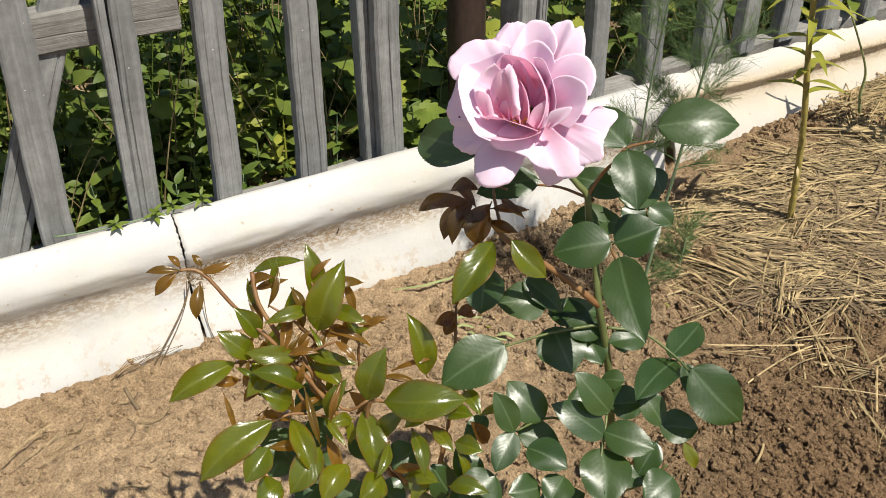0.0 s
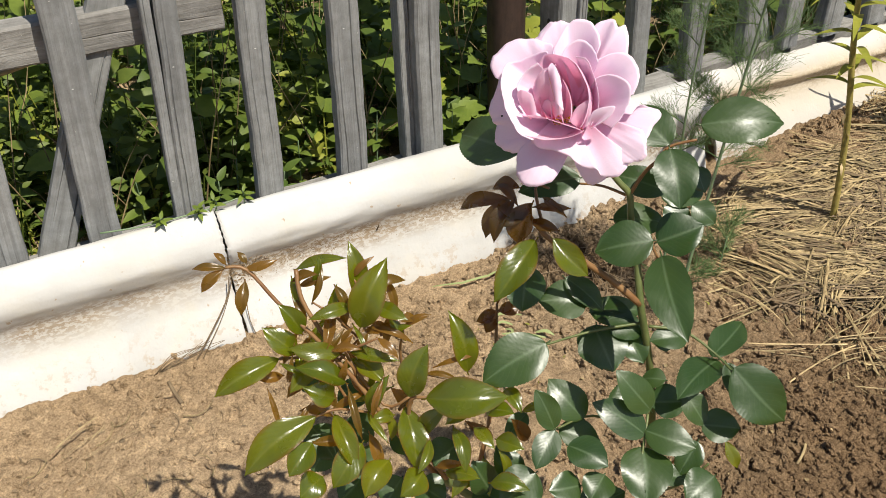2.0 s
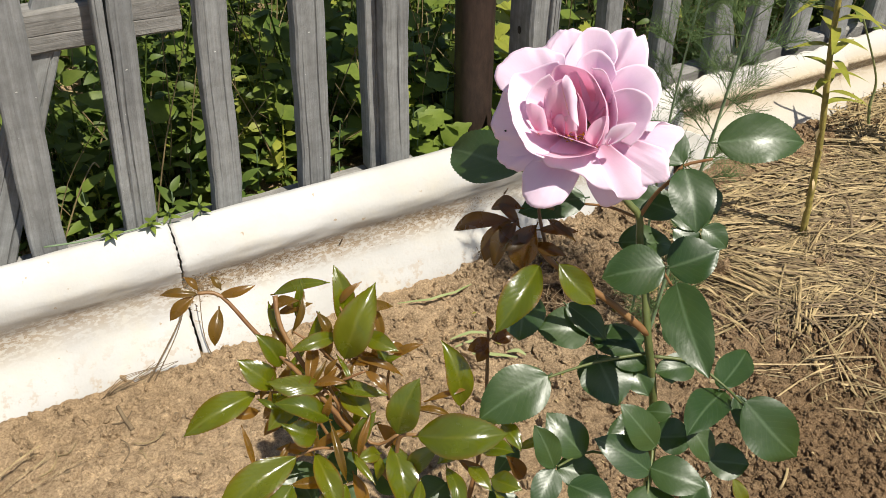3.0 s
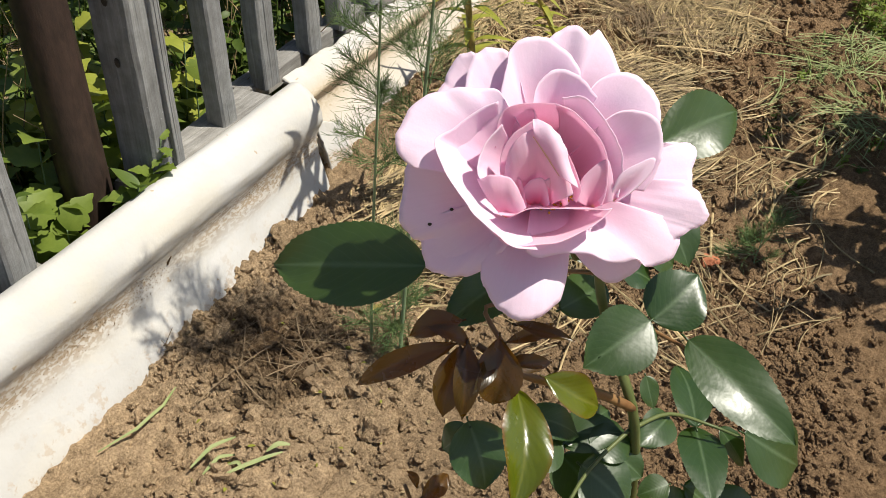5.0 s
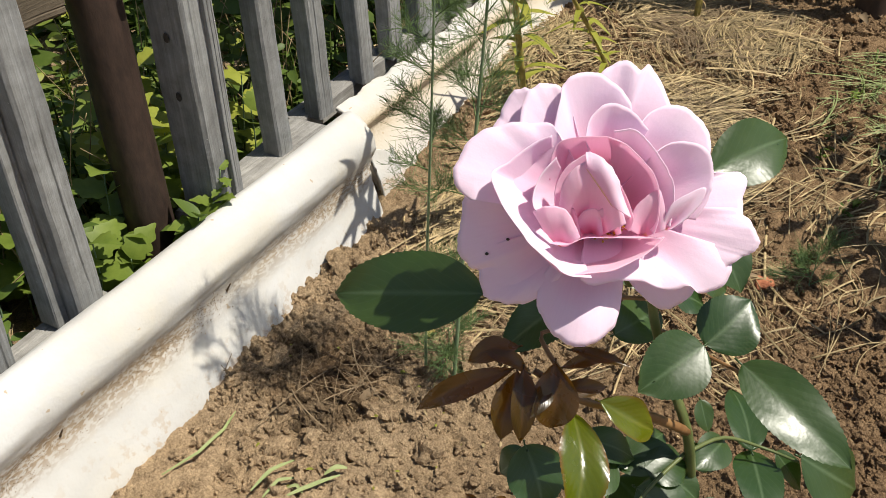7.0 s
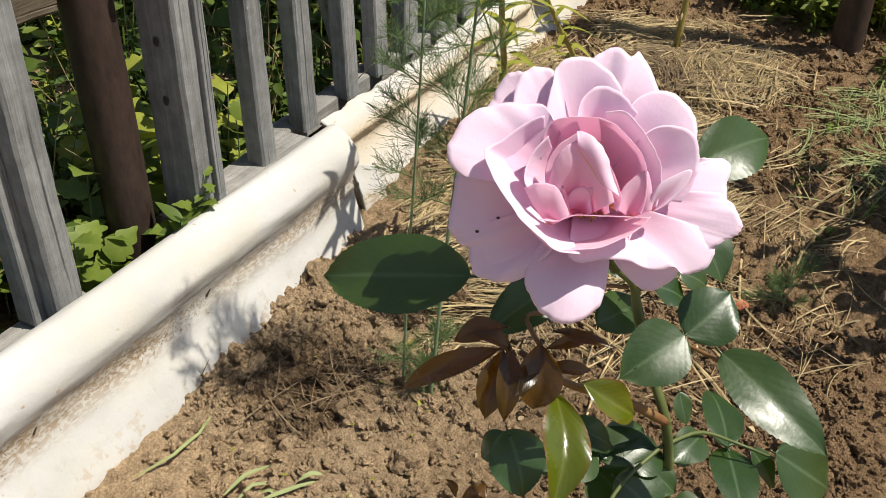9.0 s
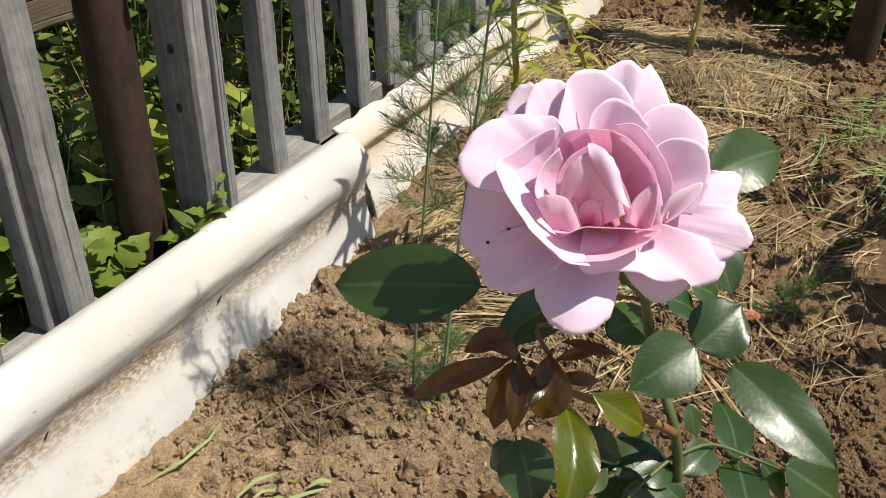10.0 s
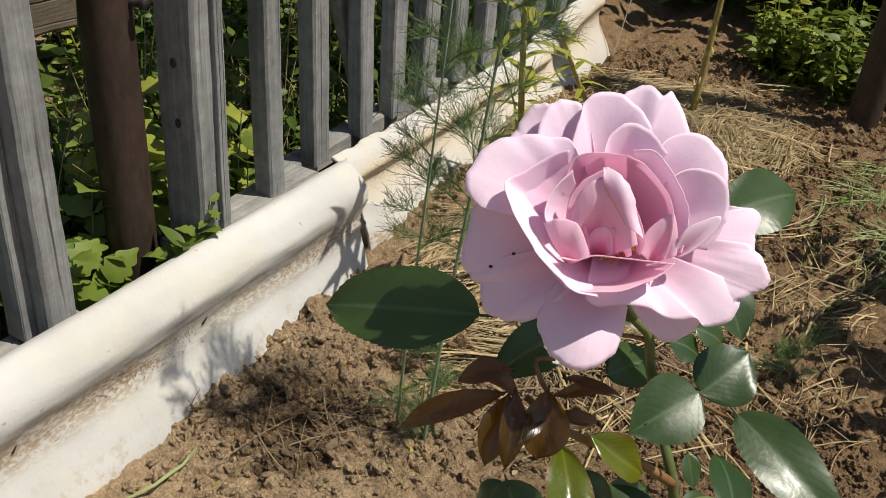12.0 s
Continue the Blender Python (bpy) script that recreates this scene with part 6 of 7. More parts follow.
clods("soil_clods", "loose brown clods of hoed soil", 10500, oval(0.24, 0.12, 0.44, 0.36), 1, 0.0006, 0.0080, SOIL)
clods("soil_clods", "fine crumbs of hoed soil round the rose", 7000, oval(0.22, -0.02, 0.27, 0.16), 11, 0.0008, 0.0062, SOIL, 3.2)
clods("soil_clods", "lumps of soil heaped against the edging", 1300, oval(0.20, 0.42, 0.16, 0.075), 2, 0.0006, 0.009, SOIL)
clods("soil_clods", "dark damp clods under the dill, its shade added to their colour", 1100, oval(0.145, 0.355, 0.075, 0.065), 3, 0.0010, 0.010, SOIL_DARK)
clods("soil_clods", "crumbs of soil along the foot of the edging", 3600, oval(-0.28, 0.33, 0.34, 0.13), 4, 0.0005, 0.0060, SOIL)
clods("soil_clod", "large rough brown clod turned up by hoeing", 150, oval(0.17, 0.34, 0.19, 0.13), 8, 0.003, 0.016, SOIL, 3, True)
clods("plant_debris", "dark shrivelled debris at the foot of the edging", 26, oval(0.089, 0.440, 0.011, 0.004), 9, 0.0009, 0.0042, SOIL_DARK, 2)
clods("soil_clods", "clods heaped against the cream edging", 900, oval(0.80, 0.470, 0.26, 0.030), 10, 0.001, 0.011, SOIL)
clods("soil_clods", "clods in the far bed", 5600, oval(1.14, 0.20, 0.42, 0.36), 5, 0.0014, 0.011, SOIL)


# ---- undergrowth behind the fence ----
def weeds(name, label, plants, region, seed, height, size, leaves, materials, kind="stuff", category="weeds", ground=None):
    rnd = random.Random(seed)
    lists = [([], []) for _ in materials]
    for _ in range(plants):
        x, y = region(rnd)
        z = (ground if ground is not None else soil_height(x, y))
        h = height * rnd.uniform(0.45, 1.1)
        lean = Vector((rnd.uniform(-0.3, 0.3), rnd.uniform(-0.3, 0.3), 1))
        va, fa = lists[min(int(rnd.random() ** 1.3 * len(materials)), len(materials) - 1)]
        for k in range(leaves):
            s = (k + 0.5) / leaves
            an = rnd.uniform(0, 2 * math.pi)
            p = Vector((x, y, z)) + lean * (h * s)
            way = Vector((math.cos(an), math.sin(an), rnd.uniform(-0.1, 0.6)))
            ln = size * rnd.uniform(0.55, 1.25)
            blade(va, fa, p + way * ln * 0.3, way, Vector((0.15, -0.35, 1)) + Vector((rnd.uniform(-0.9, 0.9), rnd.uniform(-0.9, 0.9), 0)), ln, ln * rnd.uniform(0.4, 0.65), rnd.uniform(0.1, 0.45), 0.22, 5, 0.7)
            # its stalk
            a = len(va)
            q = p + way * ln * 0.32
            o = Vector((0.0007, 0.0007, 0))
            va += [p - o, p + o, q + o, q - o]
            fa.append((a, a + 1, a + 2, a + 3))
        a = len(va)
        b, t, o = Vector((x, y, z - 0.01)), Vector((x, y, z)) + lean * h, Vector((0.0016, -0.0012, 0))
        o2 = Vector((0.001, 0.0016, 0))
        va += [b - o, b + o, b + o2, t - o * 0.5, t + o * 0.5, t + o2 * 0.5]
        fa += [(a, a + 1, a + 4, a + 3), (a + 1, a + 2, a + 5, a + 4), (a + 2, a, a + 3, a + 5)]
    for (va, fa), m in zip(lists, materials):
        if fa:
            tagged(new(name, raw(name, va, fa, m)), label, category, kind=kind)


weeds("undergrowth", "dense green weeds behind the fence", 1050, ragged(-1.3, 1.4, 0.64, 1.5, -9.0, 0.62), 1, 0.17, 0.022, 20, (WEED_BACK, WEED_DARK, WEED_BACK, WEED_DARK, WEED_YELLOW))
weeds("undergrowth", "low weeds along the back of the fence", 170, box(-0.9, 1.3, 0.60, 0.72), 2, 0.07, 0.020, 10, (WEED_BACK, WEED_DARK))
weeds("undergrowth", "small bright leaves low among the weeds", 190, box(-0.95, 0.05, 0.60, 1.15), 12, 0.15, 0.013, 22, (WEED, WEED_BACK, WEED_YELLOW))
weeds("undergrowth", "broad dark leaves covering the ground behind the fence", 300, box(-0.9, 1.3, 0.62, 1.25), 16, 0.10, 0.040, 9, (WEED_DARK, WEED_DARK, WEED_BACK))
# added upper storey, mostly above the view, that dapples the weeds with shade
weeds("tall_undergrowth", "tall leafy weeds added behind the fence to shade the undergrowth", 20, box(-0.95, 0.95, 0.63, 0.95), 17, 0.62, 0.042, 24, (WEED_DARK, WEED_BACK))
weeds("undergrowth", "larger pointed leaves among the weeds", 70, box(-0.9, 0.35, 0.63, 0.95), 19, 0.20, 0.040, 11, (WEED, WEED_BACK, WEED))
dead = bmesh.new()
rnd_dead = random.Random(52)
for _ in range(300):
    foot = Vector((rnd_dead.uniform(-0.85, 1.1), rnd_dead.uniform(0.615, 0.80), 0.05))
    tip = foot + Vector((rnd_dead.gauss(0, 0.07), rnd_dead.gauss(0, 0.04), rnd_dead.uniform(0.05, 0.30)))
    tube(dead, [foot, foot.lerp(tip, 0.5) + Vector((rnd_dead.gauss(0, 0.012), rnd_dead.gauss(0, 0.01), 0)), tip], rnd_dead.uniform(0.0006, 0.0014), 0.0004, 5)
tagged(new("dead_stems", finish("dead_stems", dead, STRAW)), "thin pale dead stems standing among the weeds", "dry stems", kind="stuff")
straw("dry_litter", "dry stalks and dead grass among the weeds", 2600, box(-0.9, 1.2, 0.60, 1.05), 14, 0.6, 1.3, 6)
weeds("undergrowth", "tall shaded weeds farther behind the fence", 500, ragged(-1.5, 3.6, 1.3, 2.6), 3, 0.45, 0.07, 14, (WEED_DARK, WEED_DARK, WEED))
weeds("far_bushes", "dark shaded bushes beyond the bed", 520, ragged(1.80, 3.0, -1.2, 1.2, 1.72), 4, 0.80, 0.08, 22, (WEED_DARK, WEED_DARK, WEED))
weeds("bed_weeds", "low green weeds on the edge of the bed", 110, oval(1.47, 0.14, 0.13, 0.16), 5, 0.13, 0.024, 16, (WEED, WEED_YELLOW, WEED_BACK))
weeds("bed_weeds", "low weeds round the foot of the wooden post", 40, oval(1.26, -0.06, 0.10, 0.07), 18, 0.04, 0.012, 10, (WEED, WEED_BACK))
weeds("bed_weeds", "small weeds on bare soil", 26, oval(0.95, -0.04, 0.30, 0.10), 6, 0.016, 0.009, 7, (WEED_DARK, WEED))

# unseen plants, added only for the shadow patches on the right soil
weeds("tall_weeds", "leafy weeds added out of view to cast shadows on the bed", 24, box(0.60, 1.0, -0.36, -0.22), 7, 0.46, 0.05, 14, (WEED, WEED_DARK))

straw("grassy_weeds", "thin pale grassy weeds on bare soil", 420, oval(0.98, -0.04, 0.22, 0.08), 8, 0.4, 1.3, 12, GRASS, 0.0006)
# ---- far post ----
bm = bmesh.new()
tube(bm, [(1.295, 0.052, -0.1), (1.297, 0.052, 0.5), (1.300, 0.052, 1.3)], 0.027, 0.026, 20)
fp = thing("post", "dark brown wooden post standing in the far bed", "post", (1.295, 0.052, 0))
bm.transform(Matrix.Translation((-1.295, -0.052, 0)))
part("shaft", bm, RUST, fp)


# ---- small plants and litter by the edging ----
def strand(name, label, category, points, r0, r1, material, kind="", group=""):
    bm = bmesh.new()
    tube(bm, points, r0, r1, 6)
    return tagged(new(name, finish(name, bm, material)), label, category, group, kind)


def sprig(name, label, base, height, leaves, size, material, seed, lean=(0, 0, 0), wide=0.5, pairs=False, category="weed", lobes=0):
    """A small weed: a stem and its leaves, each a part."""
    rnd = random.Random(seed)
    base = Vector(base)
    ob = thing(name, label, category, base, "weeds by the edging")
    tip = Vector((lean[0], lean[1], height))
    bm = bmesh.new()
    tube(bm, [Vector((0, 0, -0.012)), tip * 0.5 + Vector((rnd.uniform(-0.003, 0.003), rnd.uniform(-0.003, 0.003), 0)), tip], 0.0011, 0.0007, 6)
    part("stem", bm, DILL_STEM, ob)
    turn = rnd.uniform(0, 6)
    for k in range(leaves):
        s = 0.2 + 0.8 * (k // 2 * 2 if pairs else k) / max(1, leaves - 1)
        an = turn + (math.pi * (k % 2) + 1.57 * (k // 2) if pairs else 2.4 * k) + rnd.uniform(-0.25, 0.25)
        way = Vector((math.cos(an), math.sin(an), rnd.uniform(0.0, 0.5) + (0.6 if k >= leaves - 2 else 0)))
        ln = size * rnd.uniform(0.75, 1.15)
        va, fa = [], []
        blade(va, fa, tip * min(1, s), way, Vector((0.1, -0.3, 1)), ln, ln * wide, rnd.uniform(0.15, 0.5), 0.22, 16, 0.7, lobes)
        lf = new("leaf", raw("leaf", va, fa, material))
        lf.parent = ob
    return ob


strand("creeping_stem", "thin green creeping stem lying along the edging", "weed", [(-0.385, 0.500, 0.152), (-0.345, 0.493, 0.151), (-0.322, 0.490, 0.152), (-0.282, 0.489, 0.152), (-0.25, 0.494, 0.151), (-0.215, 0.502, 0.150)], 0.0010, 0.0008, DILL_STEM)
for k, (x, z) in enumerate(((-0.322, 0.150), (-0.281, 0.150), (-0.262, 0.150), (-0.228, 0.150))):
    sprig("weed_seedling", "small star-shaped green weed creeping over the edging", (x, 0.487 if k < 2 else 0.496, z), 0.010, 7, 0.013, WEED, 60 + k, (0, -0.003, 0), 0.4)
sprig("strawberry_plant", "round toothed strawberry leaves between the pickets", (0.341, 0.602, 0.055), 0.095, 5, 0.040, WEED, 70, (0, -0.01, 0), 1.0, False, "strawberry", 6.5)
sprig("weed", "light green pointed weed leaves growing over the edging", (0.186, 0.512, 0.125), 0.050, 9, 0.017, WEED, 71, (0.006, -0.006, 0), 0.7, True, "weed", 3.5)
sprig("weed", "grey-green broad weed leaves beside the pipe post", (0.158, 0.512, 0.120), 0.022, 8, 0.036, WEED_DARK, 72, (-0.006, -0.005, 0), 0.45)
sprig("weed", "light green weed at the foot of the pipe post", (0.103, 0.575, 0.060), 0.070, 12, 0.034, WEED, 73, (0, -0.01, 0), 0.4)
sprig("weed", "light green weed at the foot of the pipe post", (0.075, 0.590, 0.060), 0.055, 10, 0.030, WEED, 74, (0, -0.01, 0), 0.45)
sprig("weed", "tall weed with bright lobed leaves behind the post", (0.108, 0.655, 0.060), 0.170, 12, 0.036, WEED, 75, (-0.01, -0.01, 0), 0.7, False, "weed", 3.5)
sprig("weed", "tall weed with pale broad leaves behind the pickets", (0.075, 0.640, 0.060), 0.140, 5, 0.050, WEED, 76, (0.01, 0, 0), 0.75, False, "weed", 3.5)
sprig("weed", "yellow-spotted weed leaves behind the post", (0.200, 0.645, 0.060), 0.150, 9, 0.036, WEED_YELLOW, 77, (0, -0.01, 0), 0.7, False, "weed", 3.5)
for k, (x, y, z, h, size, m) in enumerate(((0.052, 0.560, 0.06, 0.10, 0.040, WEED), (0.085, 0.555, 0.06, 0.06, 0.036, WEED), (0.115, 0.600, 0.06, 0.13, 0.042, WEED), (0.174, 0.521, 0.110, 0.034, 0.026, WEED), (0.152, 0.523, 0.110, 0.024, 0.028, WEED), (0.235, 0.600, 0.06, 0.15, 0.038, WEED_YELLOW), (0.265, 0.640, 0.06, 0.11, 0.040, WEED), (0.030, 0.640, 0.06, 0.12, 0.046, WEED))):
    sprig("weed", "weed with broad light green leaves beside the post", (x, y, z), h, 9, size, m, 110 + k, (0.004, -0.012, 0), 0.75, k % 2 == 0, "weed", 3.5)
rnd_weed = random.Random(77)
for k in range(14):
    x = rnd_weed.uniform(0.02, 0.40)
    sprig("weed", "weed with yellow-green lobed leaves behind the fence", (x, rnd_weed.uniform(0.61, 0.74), 0.06), rnd_weed.uniform(0.06, 0.20), 8, rnd_weed.uniform(0.034, 0.050), WEED_YELLOW if k % 3 else WEED, 140 + k, (rnd_weed.uniform(-0.02, 0.02), -0.012, 0), 0.8, False, "weed", 3.5)
for k, (x, h) in enumerate(((-0.040, 0.10), (-0.140, 0.08), (-0.215, 0.07), (-0.245, 0.06), (-0.335, 0.08), (-0.42, 0.07), (0.055, 0.09), (0.240, 0.07), (0.270, 0.10), (-0.165, 0.05), (-0.06, 0.06))):
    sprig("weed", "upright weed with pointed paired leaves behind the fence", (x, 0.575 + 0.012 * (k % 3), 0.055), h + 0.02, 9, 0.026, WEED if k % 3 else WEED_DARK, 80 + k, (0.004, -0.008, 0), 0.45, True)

strand("dry_stalk", "dead grey stalk leaning on the edging", "dry stalk", [(-0.268, 0.456, 0.080), (-0.279, 0.449, 0.051), (-0.327, 0.424, 0.004)], 0.0007, 0.0010, DRY, group="dead stalks at the edging")
strand("dry_stalk", "dead grey stalk leaning on the edging", "dry stalk", [(-0.262, 0.458, 0.082), (-0.283, 0.447, 0.040), (-0.320, 0.423, 0.004)], 0.0004, 0.0006, DRY, group="dead stalks at the edging")
strand("dry_stalk", "dead grey stalk leaning on the edging", "dry stalk", [(-0.252, 0.456, 0.072), (-0.257, 0.442, 0.022), (-0.250, 0.420, -0.010)], 0.0005, 0.0007, DRY, group="dead stalks at the edging")
strand("dry_stalk", "dark rotten stalk lying on the soil", "dry stalk", [(-0.363, 0.402, 0.006), (-0.361, 0.385, 0.006), (-0.357, 0.366, 0.004)], 0.0020, 0.0026, DRY)
rnd_root = random.Random(9)
for k in range(7):
    a = Vector((-0.372 + rnd_root.uniform(-0.005, 0.01), 0.423, rnd_root.uniform(0.0, 0.006)))
    b = Vector((-0.300 + rnd_root.uniform(-0.02, 0.02), 0.430, rnd_root.uniform(0.006, 0.026)))
    m = a.lerp(b, 0.45) + Vector((0, -0.006, rnd_root.uniform(0.004, 0.020)))
    strand("root", "thin dark dry root curling on the soil", "root", [a, a.lerp(m, 0.5) + Vector((0, -0.003, 0.006)), m, b], 0.0004, 0.0003, DRY, group="dry roots")
for k in range(18):
    x, y = rnd_root.uniform(-0.53, -0.34), rnd_root.uniform(0.26, 0.395)
    an, ln = rnd_root.uniform(0, 3.14), rnd_root.uniform(0.012, 0.045)
    pts = [Vector((x + q * ln * math.cos(an + q), y + q * ln * math.sin(an + q), soil_height(x, y) + 0.003 + 0.003 * math.sin(3 * q))) for q in (-0.5, -0.1, 0.25, 0.5)]
    strand("root", "thin dry root lying on the soil", "root", pts, 0.0008, 0.0004, STRAW if k % 3 else DRY, group="dry roots")
strand("dry_stalk", "pale bent dry grass stalk behind the fence", "dry stalk", [(-0.362, 0.585, 0.095), (-0.335, 0.59, 0.146), (-0.313, 0.595, 0.176), (-0.307, 0.595, 0.170)], 0.0010, 0.0007, STRAW)
strand("dry_stalk", "dry twig behind the fence", "dry stalk", [(-0.62, 0.575, 0.300), (-0.42, 0.578, 0.318), (-0.39, 0.580, 0.328)], 0.0028, 0.0024, STRAW)


def grass_strip(points, width):
    pts = [Vector(p) for p in points]
    va, fa = [], []
    n = 12
    for i in range(n + 1):
        q = i / n * (len(pts) - 1)
        k = min(int(q), len(pts) - 2)
        c = pts[k].lerp(pts[k + 1], q - k)
        c.z = mound(c.x, c.y) + 0.009 + 0.003 * math.sin(math.pi * i / n)
        way = (pts[k + 1] - pts[k]).normalized()
        side = Vector((-way.y, way.x, 0.3))
        w = 0.45 * width * (0.15 + 0.85 * math.sin(math.pi * (0.08 + 0.84 * i / n)))
        va += [c - side * w, c + Vector((0, 0, -w * 0.4)), c + side * w]
    for i in range(n):
        a = 3 * i
        fa += [(a, a + 1, a + 4, a + 3), (a + 1, a + 2, a + 5, a + 4)]
    tagged(new("cut_grass", raw("cut_grass", va, fa, GRASS)), "wilted piece of cut grass lying on the soil", "cut grass", "cut grass on the soil")


grass_strip([(-0.040, 0.413, 0), (-0.005, 0.400, 0), (0.028, 0.398, 0), (0.053, 0.405, 0)], 0.0034)
grass_strip([(-0.015, 0.332, 0), (0.010, 0.329, 0), (0.031, 0.319, 0)], 0.0040)
grass_strip([(-0.008, 0.302, 0), (0.012, 0.287, 0), (0.036, 0.272, 0)], 0.0044)
grass_strip([(-0.018, 0.318, 0), (0.004, 0.316, 0), (0.016, 0.304, 0)], 0.0036)
grass_strip([(0.030, 0.285, 0), (0.040, 0.279, 0), (0.046, 0.271, 0)], 0.0050)
grass_strip([(0.002, 0.306, 0), (0.007, 0.298, 0), (0.004, 0.290, 0)], 0.0036)

# long pale stalks strewn over the soil on the far side of the rose
rnd_stalk = random.Random(31)
for k in range(24):
    x, y = rnd_stalk.uniform(0.40, 0.95), rnd_stalk.uniform(-0.12, 0.05)
    an, ln, bow = rnd_stalk.uniform(-0.9, 0.9), rnd_stalk.uniform(0.04, 0.15), rnd_stalk.uniform(-0.9, 0.9)
    pts = []
    for q in (-0.5, -0.25, 0, 0.25, 0.5):
        px, py = x + q * ln * math.cos(an + bow * q), y + q * ln * math.sin(an + bow * q)
        pts.append((px, py, soil_height(px, py) + 0.004 + 0.008 * (0.25 - q * q)))
    strand("dry_stalk", "long pale dry stalk lying on the soil", "dry stalk", pts, rnd_stalk.uniform(0.0007, 0.0012), 0.0005, STRAW, group="dry stalks on the soil")


strand("string", "thin white string stretched up from the soil", "string", [(1.289, 0.519, 0.005), (1.300, 0.513, 0.060), (1.325, 0.500, 0.200)], 0.0010, 0.0010, PAINT)

strand("grass_leaf", "long pale green grass leaf hanging over the soil", "grass leaf", [(0.660, 0.440, 0.215), (0.709, 0.440, 0.139), (0.730, 0.440, 0.098), (0.731, 0.440, 0.062), (0.745, 0.440, 0.020)], 0.0012, 0.0026, GRASS)

# little splinters and specks stuck to the edging
for k, (x, y, z) in enumerate(((-0.084, 0.4700, 0.079), (0.134, 0.4700, 0.081))):
    strand("splinter", "small dark splinter sticking to the edging", "splinter", [(x, y, z - 0.006), (x + 0.001, y - 0.003, z), (x + 0.001, y - 0.006, z + 0.005)], 0.0012, 0.0006, DRY, group="splinters on the edging")
clump = random.Random(12)
va, fa = [], []


def fold_y(z):
    """How far forward the face of the edging stands at the height z, round its fold."""
    for (ya, za), (yb, zb) in zip(MID, MID[1:]):
        if zb <= z <= za and za < 0.12:
            return ya + (yb - ya) * (za - z) / (za - zb)
    return 0.468


for _ in range(9000):
    x = clump.uniform(-0.60, 0.39)
    if noise.noise(Vector((x * 7, 0.3, 0))) + (0.85 if x < -0.22 else 0.45 if x < 0 else 0.30) < clump.random():
        continue
    z = min(0.100, max(0.046, clump.gauss(0.076 if x < -0.25 else 0.073, 0.0125 if x < -0.25 else 0.0065)))
    r = clump.uniform(0.0003, 0.0008) * (1.35 if x < -0.22 else 0.62)
    y = fold_y(z) - 0.2 * r
    long = clump.uniform(0.8, 2.2)
    first = len(va)
    va += [Vector((x - r * long, y, z)), Vector((x, y, z - r)), Vector((x + r * long, y, z)), Vector((x, y, z + r)), Vector((x, y - r * 0.7, z + 0.3 * r)), Vector((x, y + r * 2, z))]
    fa += [tuple(first + i for i in f) for f in ((0, 1, 4), (1, 2, 4), (2, 3, 4), (3, 0, 4), (1, 0, 5), (2, 1, 5), (3, 2, 5), (0, 3, 5))]
tagged(new("dirt_crumbs", raw("dirt_crumbs", va, fa, DIRT, False)), "crumbs of dirt caught in the fold of the edging", "dirt", kind="stuff")


def dead_leaf(x, y, size, seed, material):
    rnd = random.Random(seed)
    va, fa = [], []
    an = rnd.uniform(0, 6)
    blade(va, fa, Vector((x, y, soil_height(x, y) + 0.006)), Vector((math.cos(an), math.sin(an), 0.2)), Vector((rnd.uniform(-0.5, 0.5), rnd.uniform(-0.5, 0.5), 1)), size, size * 0.5, 0.5, 0.5, 7, 0.7)
    tagged(new("dead_leaf", raw("dead_leaf", va, fa, material)), "curled dry brown leaf lying on the soil", "dead leaf", "dead leaves on the soil")


for k, (x, y) in enumerate(((0.213, 0.308), (0.228, 0.290), (0.140, 0.297), (0.489, 0.036), (0.60, 0.16), (0.47, 0.24), (0.19, 0.33), (0.95, 0.10), (1.262, 0.045), (1.268, 0.070), (1.275, 0.030), (1.255, 0.060))):
    dead_leaf(x, y, 0.018 + 0.004 * (k % 3), 90 + k, LILY_STEM if k in (1, 4) else DRY)
straw("dark_debris", "dark dry plant debris mixed into the damp soil", 110, oval(0.16, 0.34, 0.075, 0.065), 21, 0.6, 1.6, 2, DRY, 0.0003)


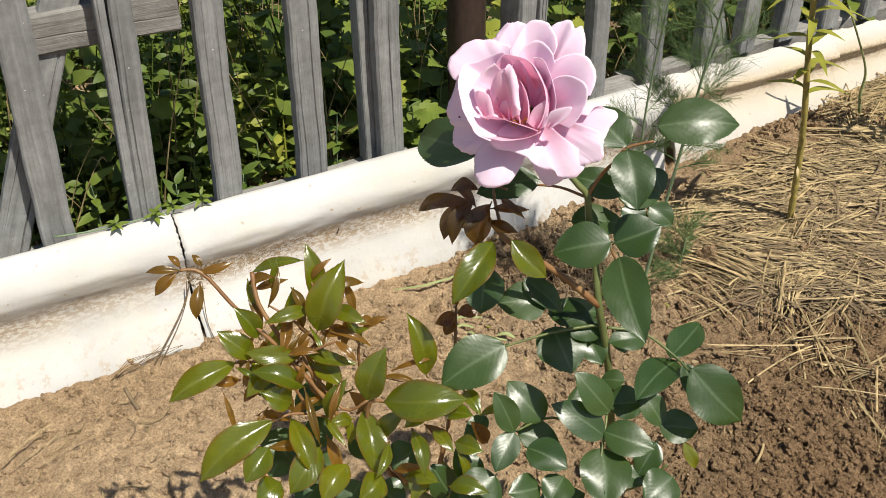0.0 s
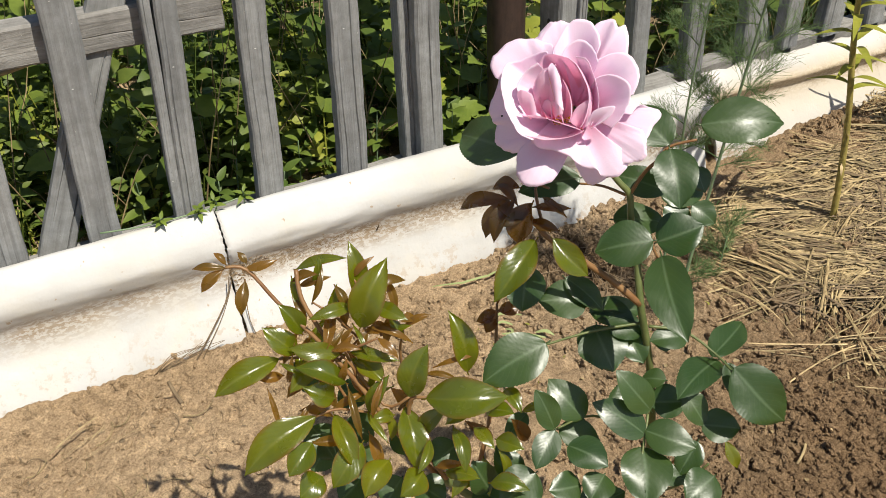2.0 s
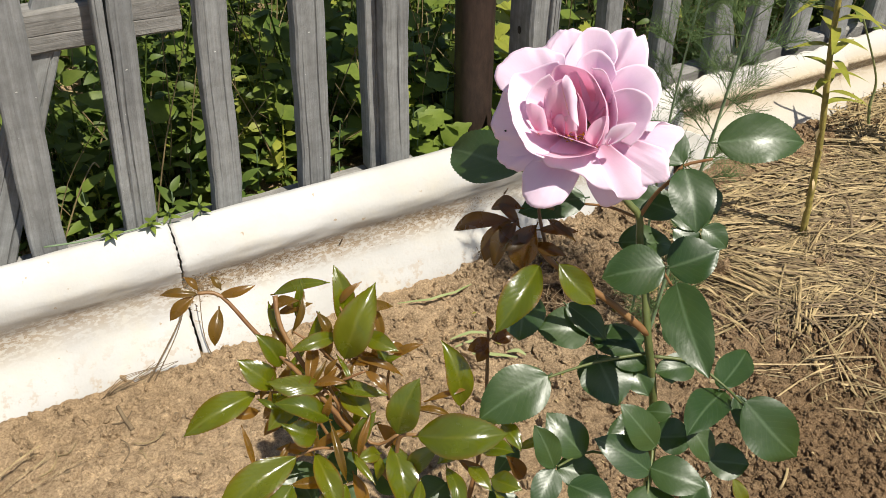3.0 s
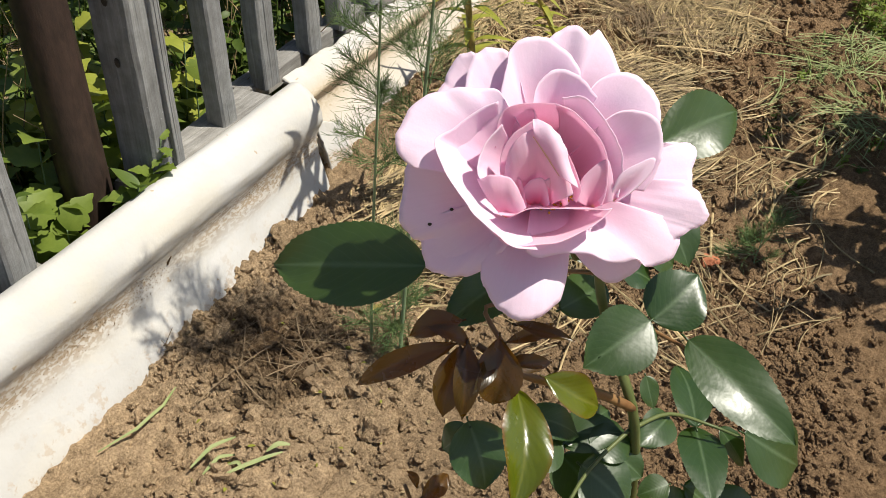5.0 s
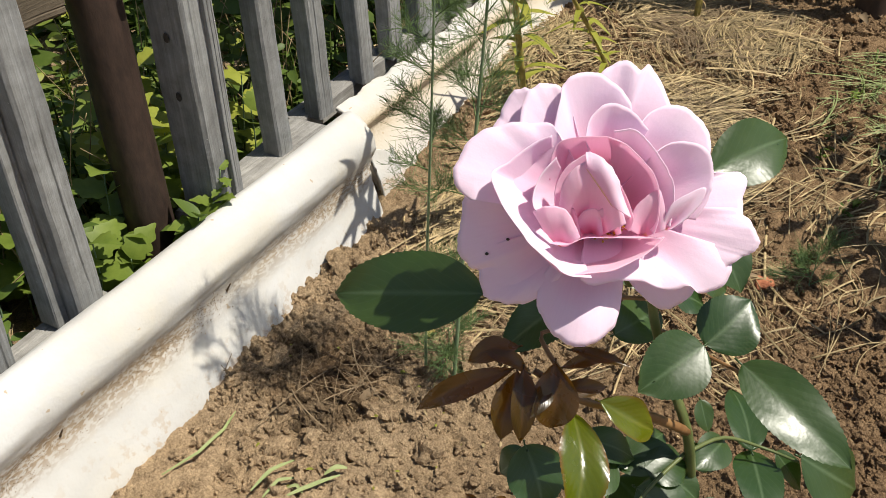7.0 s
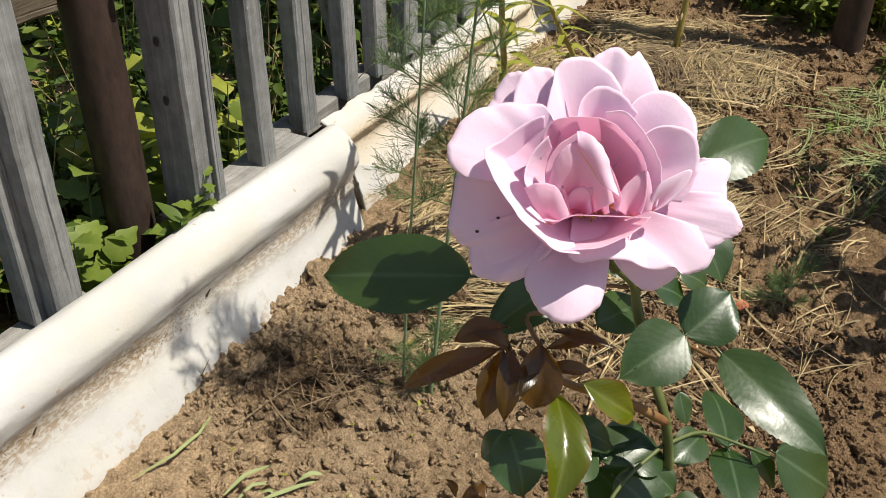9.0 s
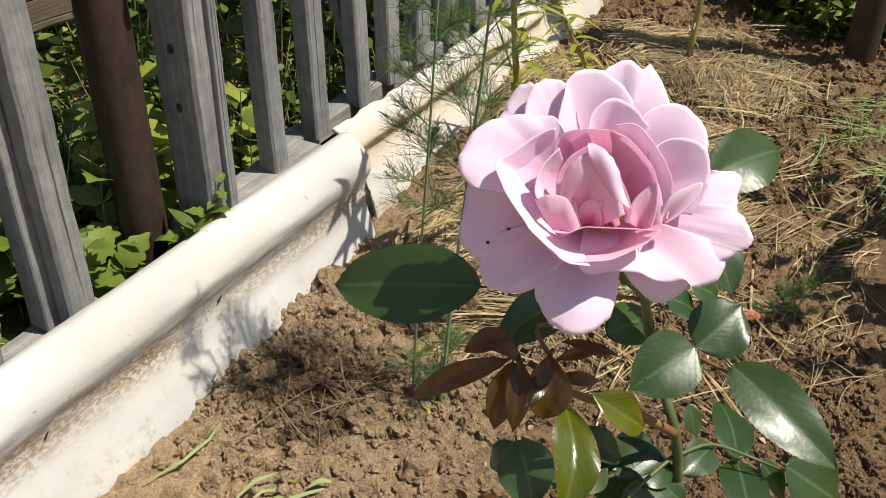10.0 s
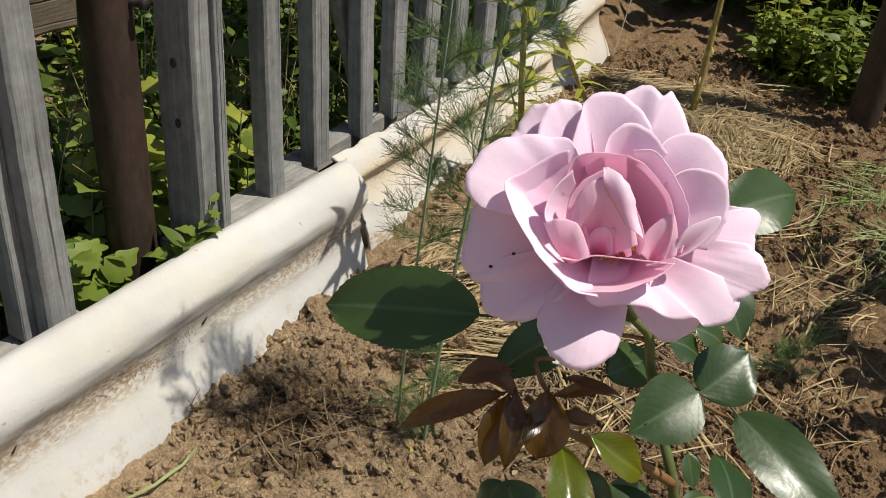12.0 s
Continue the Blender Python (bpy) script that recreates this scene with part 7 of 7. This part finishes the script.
# a broken bit of brick lying on the soil
bm = bmesh.new()
bmesh.ops.create_icosphere(bm, subdivisions=2, radius=0.011)
for v in bm.verts:
    v.co = Vector((v.co.x * 1.3, v.co.y, v.co.z * 0.45)) * (1 + 0.5 * noise.noise(v.co * 110))
ob = tagged(new("brick_fragment", finish("brick_fragment", bm, BRICK, False)), "small broken piece of red brick half sunk in soil", "brick fragment")
ob.location = (0.496, 0.017, soil_height(0.496, 0.017) + 0.001)


def litter(name, label, count, region, seed, size, material):
    """Little curled flakes of dead leaves on the soil."""
    rnd = random.Random(seed)
    va, fa = [], []
    for _ in range(count):
        x, y = region(rnd)
        an = rnd.uniform(0, 6.28)
        ln = size * rnd.uniform(0.4, 1.3)
        up = Vector((rnd.uniform(-0.7, 0.7), rnd.uniform(-0.7, 0.7), 1))
        blade(va, fa, Vector((x, y, soil_height(x, y) + 0.0025)), Vector((math.cos(an), math.sin(an), rnd.uniform(-0.1, 0.4))), up, ln, ln * rnd.uniform(0.25, 0.7), rnd.uniform(0, 0.6), rnd.uniform(0.1, 0.7), 4, 0.7)
    tagged(new(name, raw(name, va, fa, material)), label, "leaf litter", kind="stuff")


litter("leaf_litter", "dark brown flakes of dead leaves on damp soil", 90, oval(0.165, 0.335, 0.085, 0.07), 41, 0.009, DRY)
litter("leaf_litter", "pale dry flakes of leaves on the soil", 60, oval(0.19, 0.31, 0.10, 0.08), 42, 0.008, STRAW)
litter("leaf_litter", "tiny green and yellow leaf scraps on the soil", 40, oval(0.12, 0.30, 0.16, 0.12), 43, 0.007, LILY)
litter("leaf_litter", "pale dry flakes scattered over the bed", 160, oval(0.35, 0.12, 0.40, 0.24), 44, 0.006, STRAW)
litter("leaf_litter", "small dry flakes before the edging", 90, oval(-0.30, 0.33, 0.28, 0.09), 45, 0.006, DRY)
for k in range(4):
    x = 0.088 + rnd_root.gauss(0, 0.006)
    z = 0.008 + rnd_root.uniform(-0.004, 0.012)
    y = 0.4375 + 0.33 * z
    strand("plant_scrap", "dark shrivelled scrap of plant stuck to the edging", "plant scrap", [(x, y, z), (x + rnd_root.uniform(-0.008, 0.008), y - 0.004, z + 0.004), (x + rnd_root.uniform(-0.012, 0.012), y - 0.001, z + rnd_root.uniform(0, 0.012))], 0.0006, 0.0003, DRY, group="scraps on the edging")
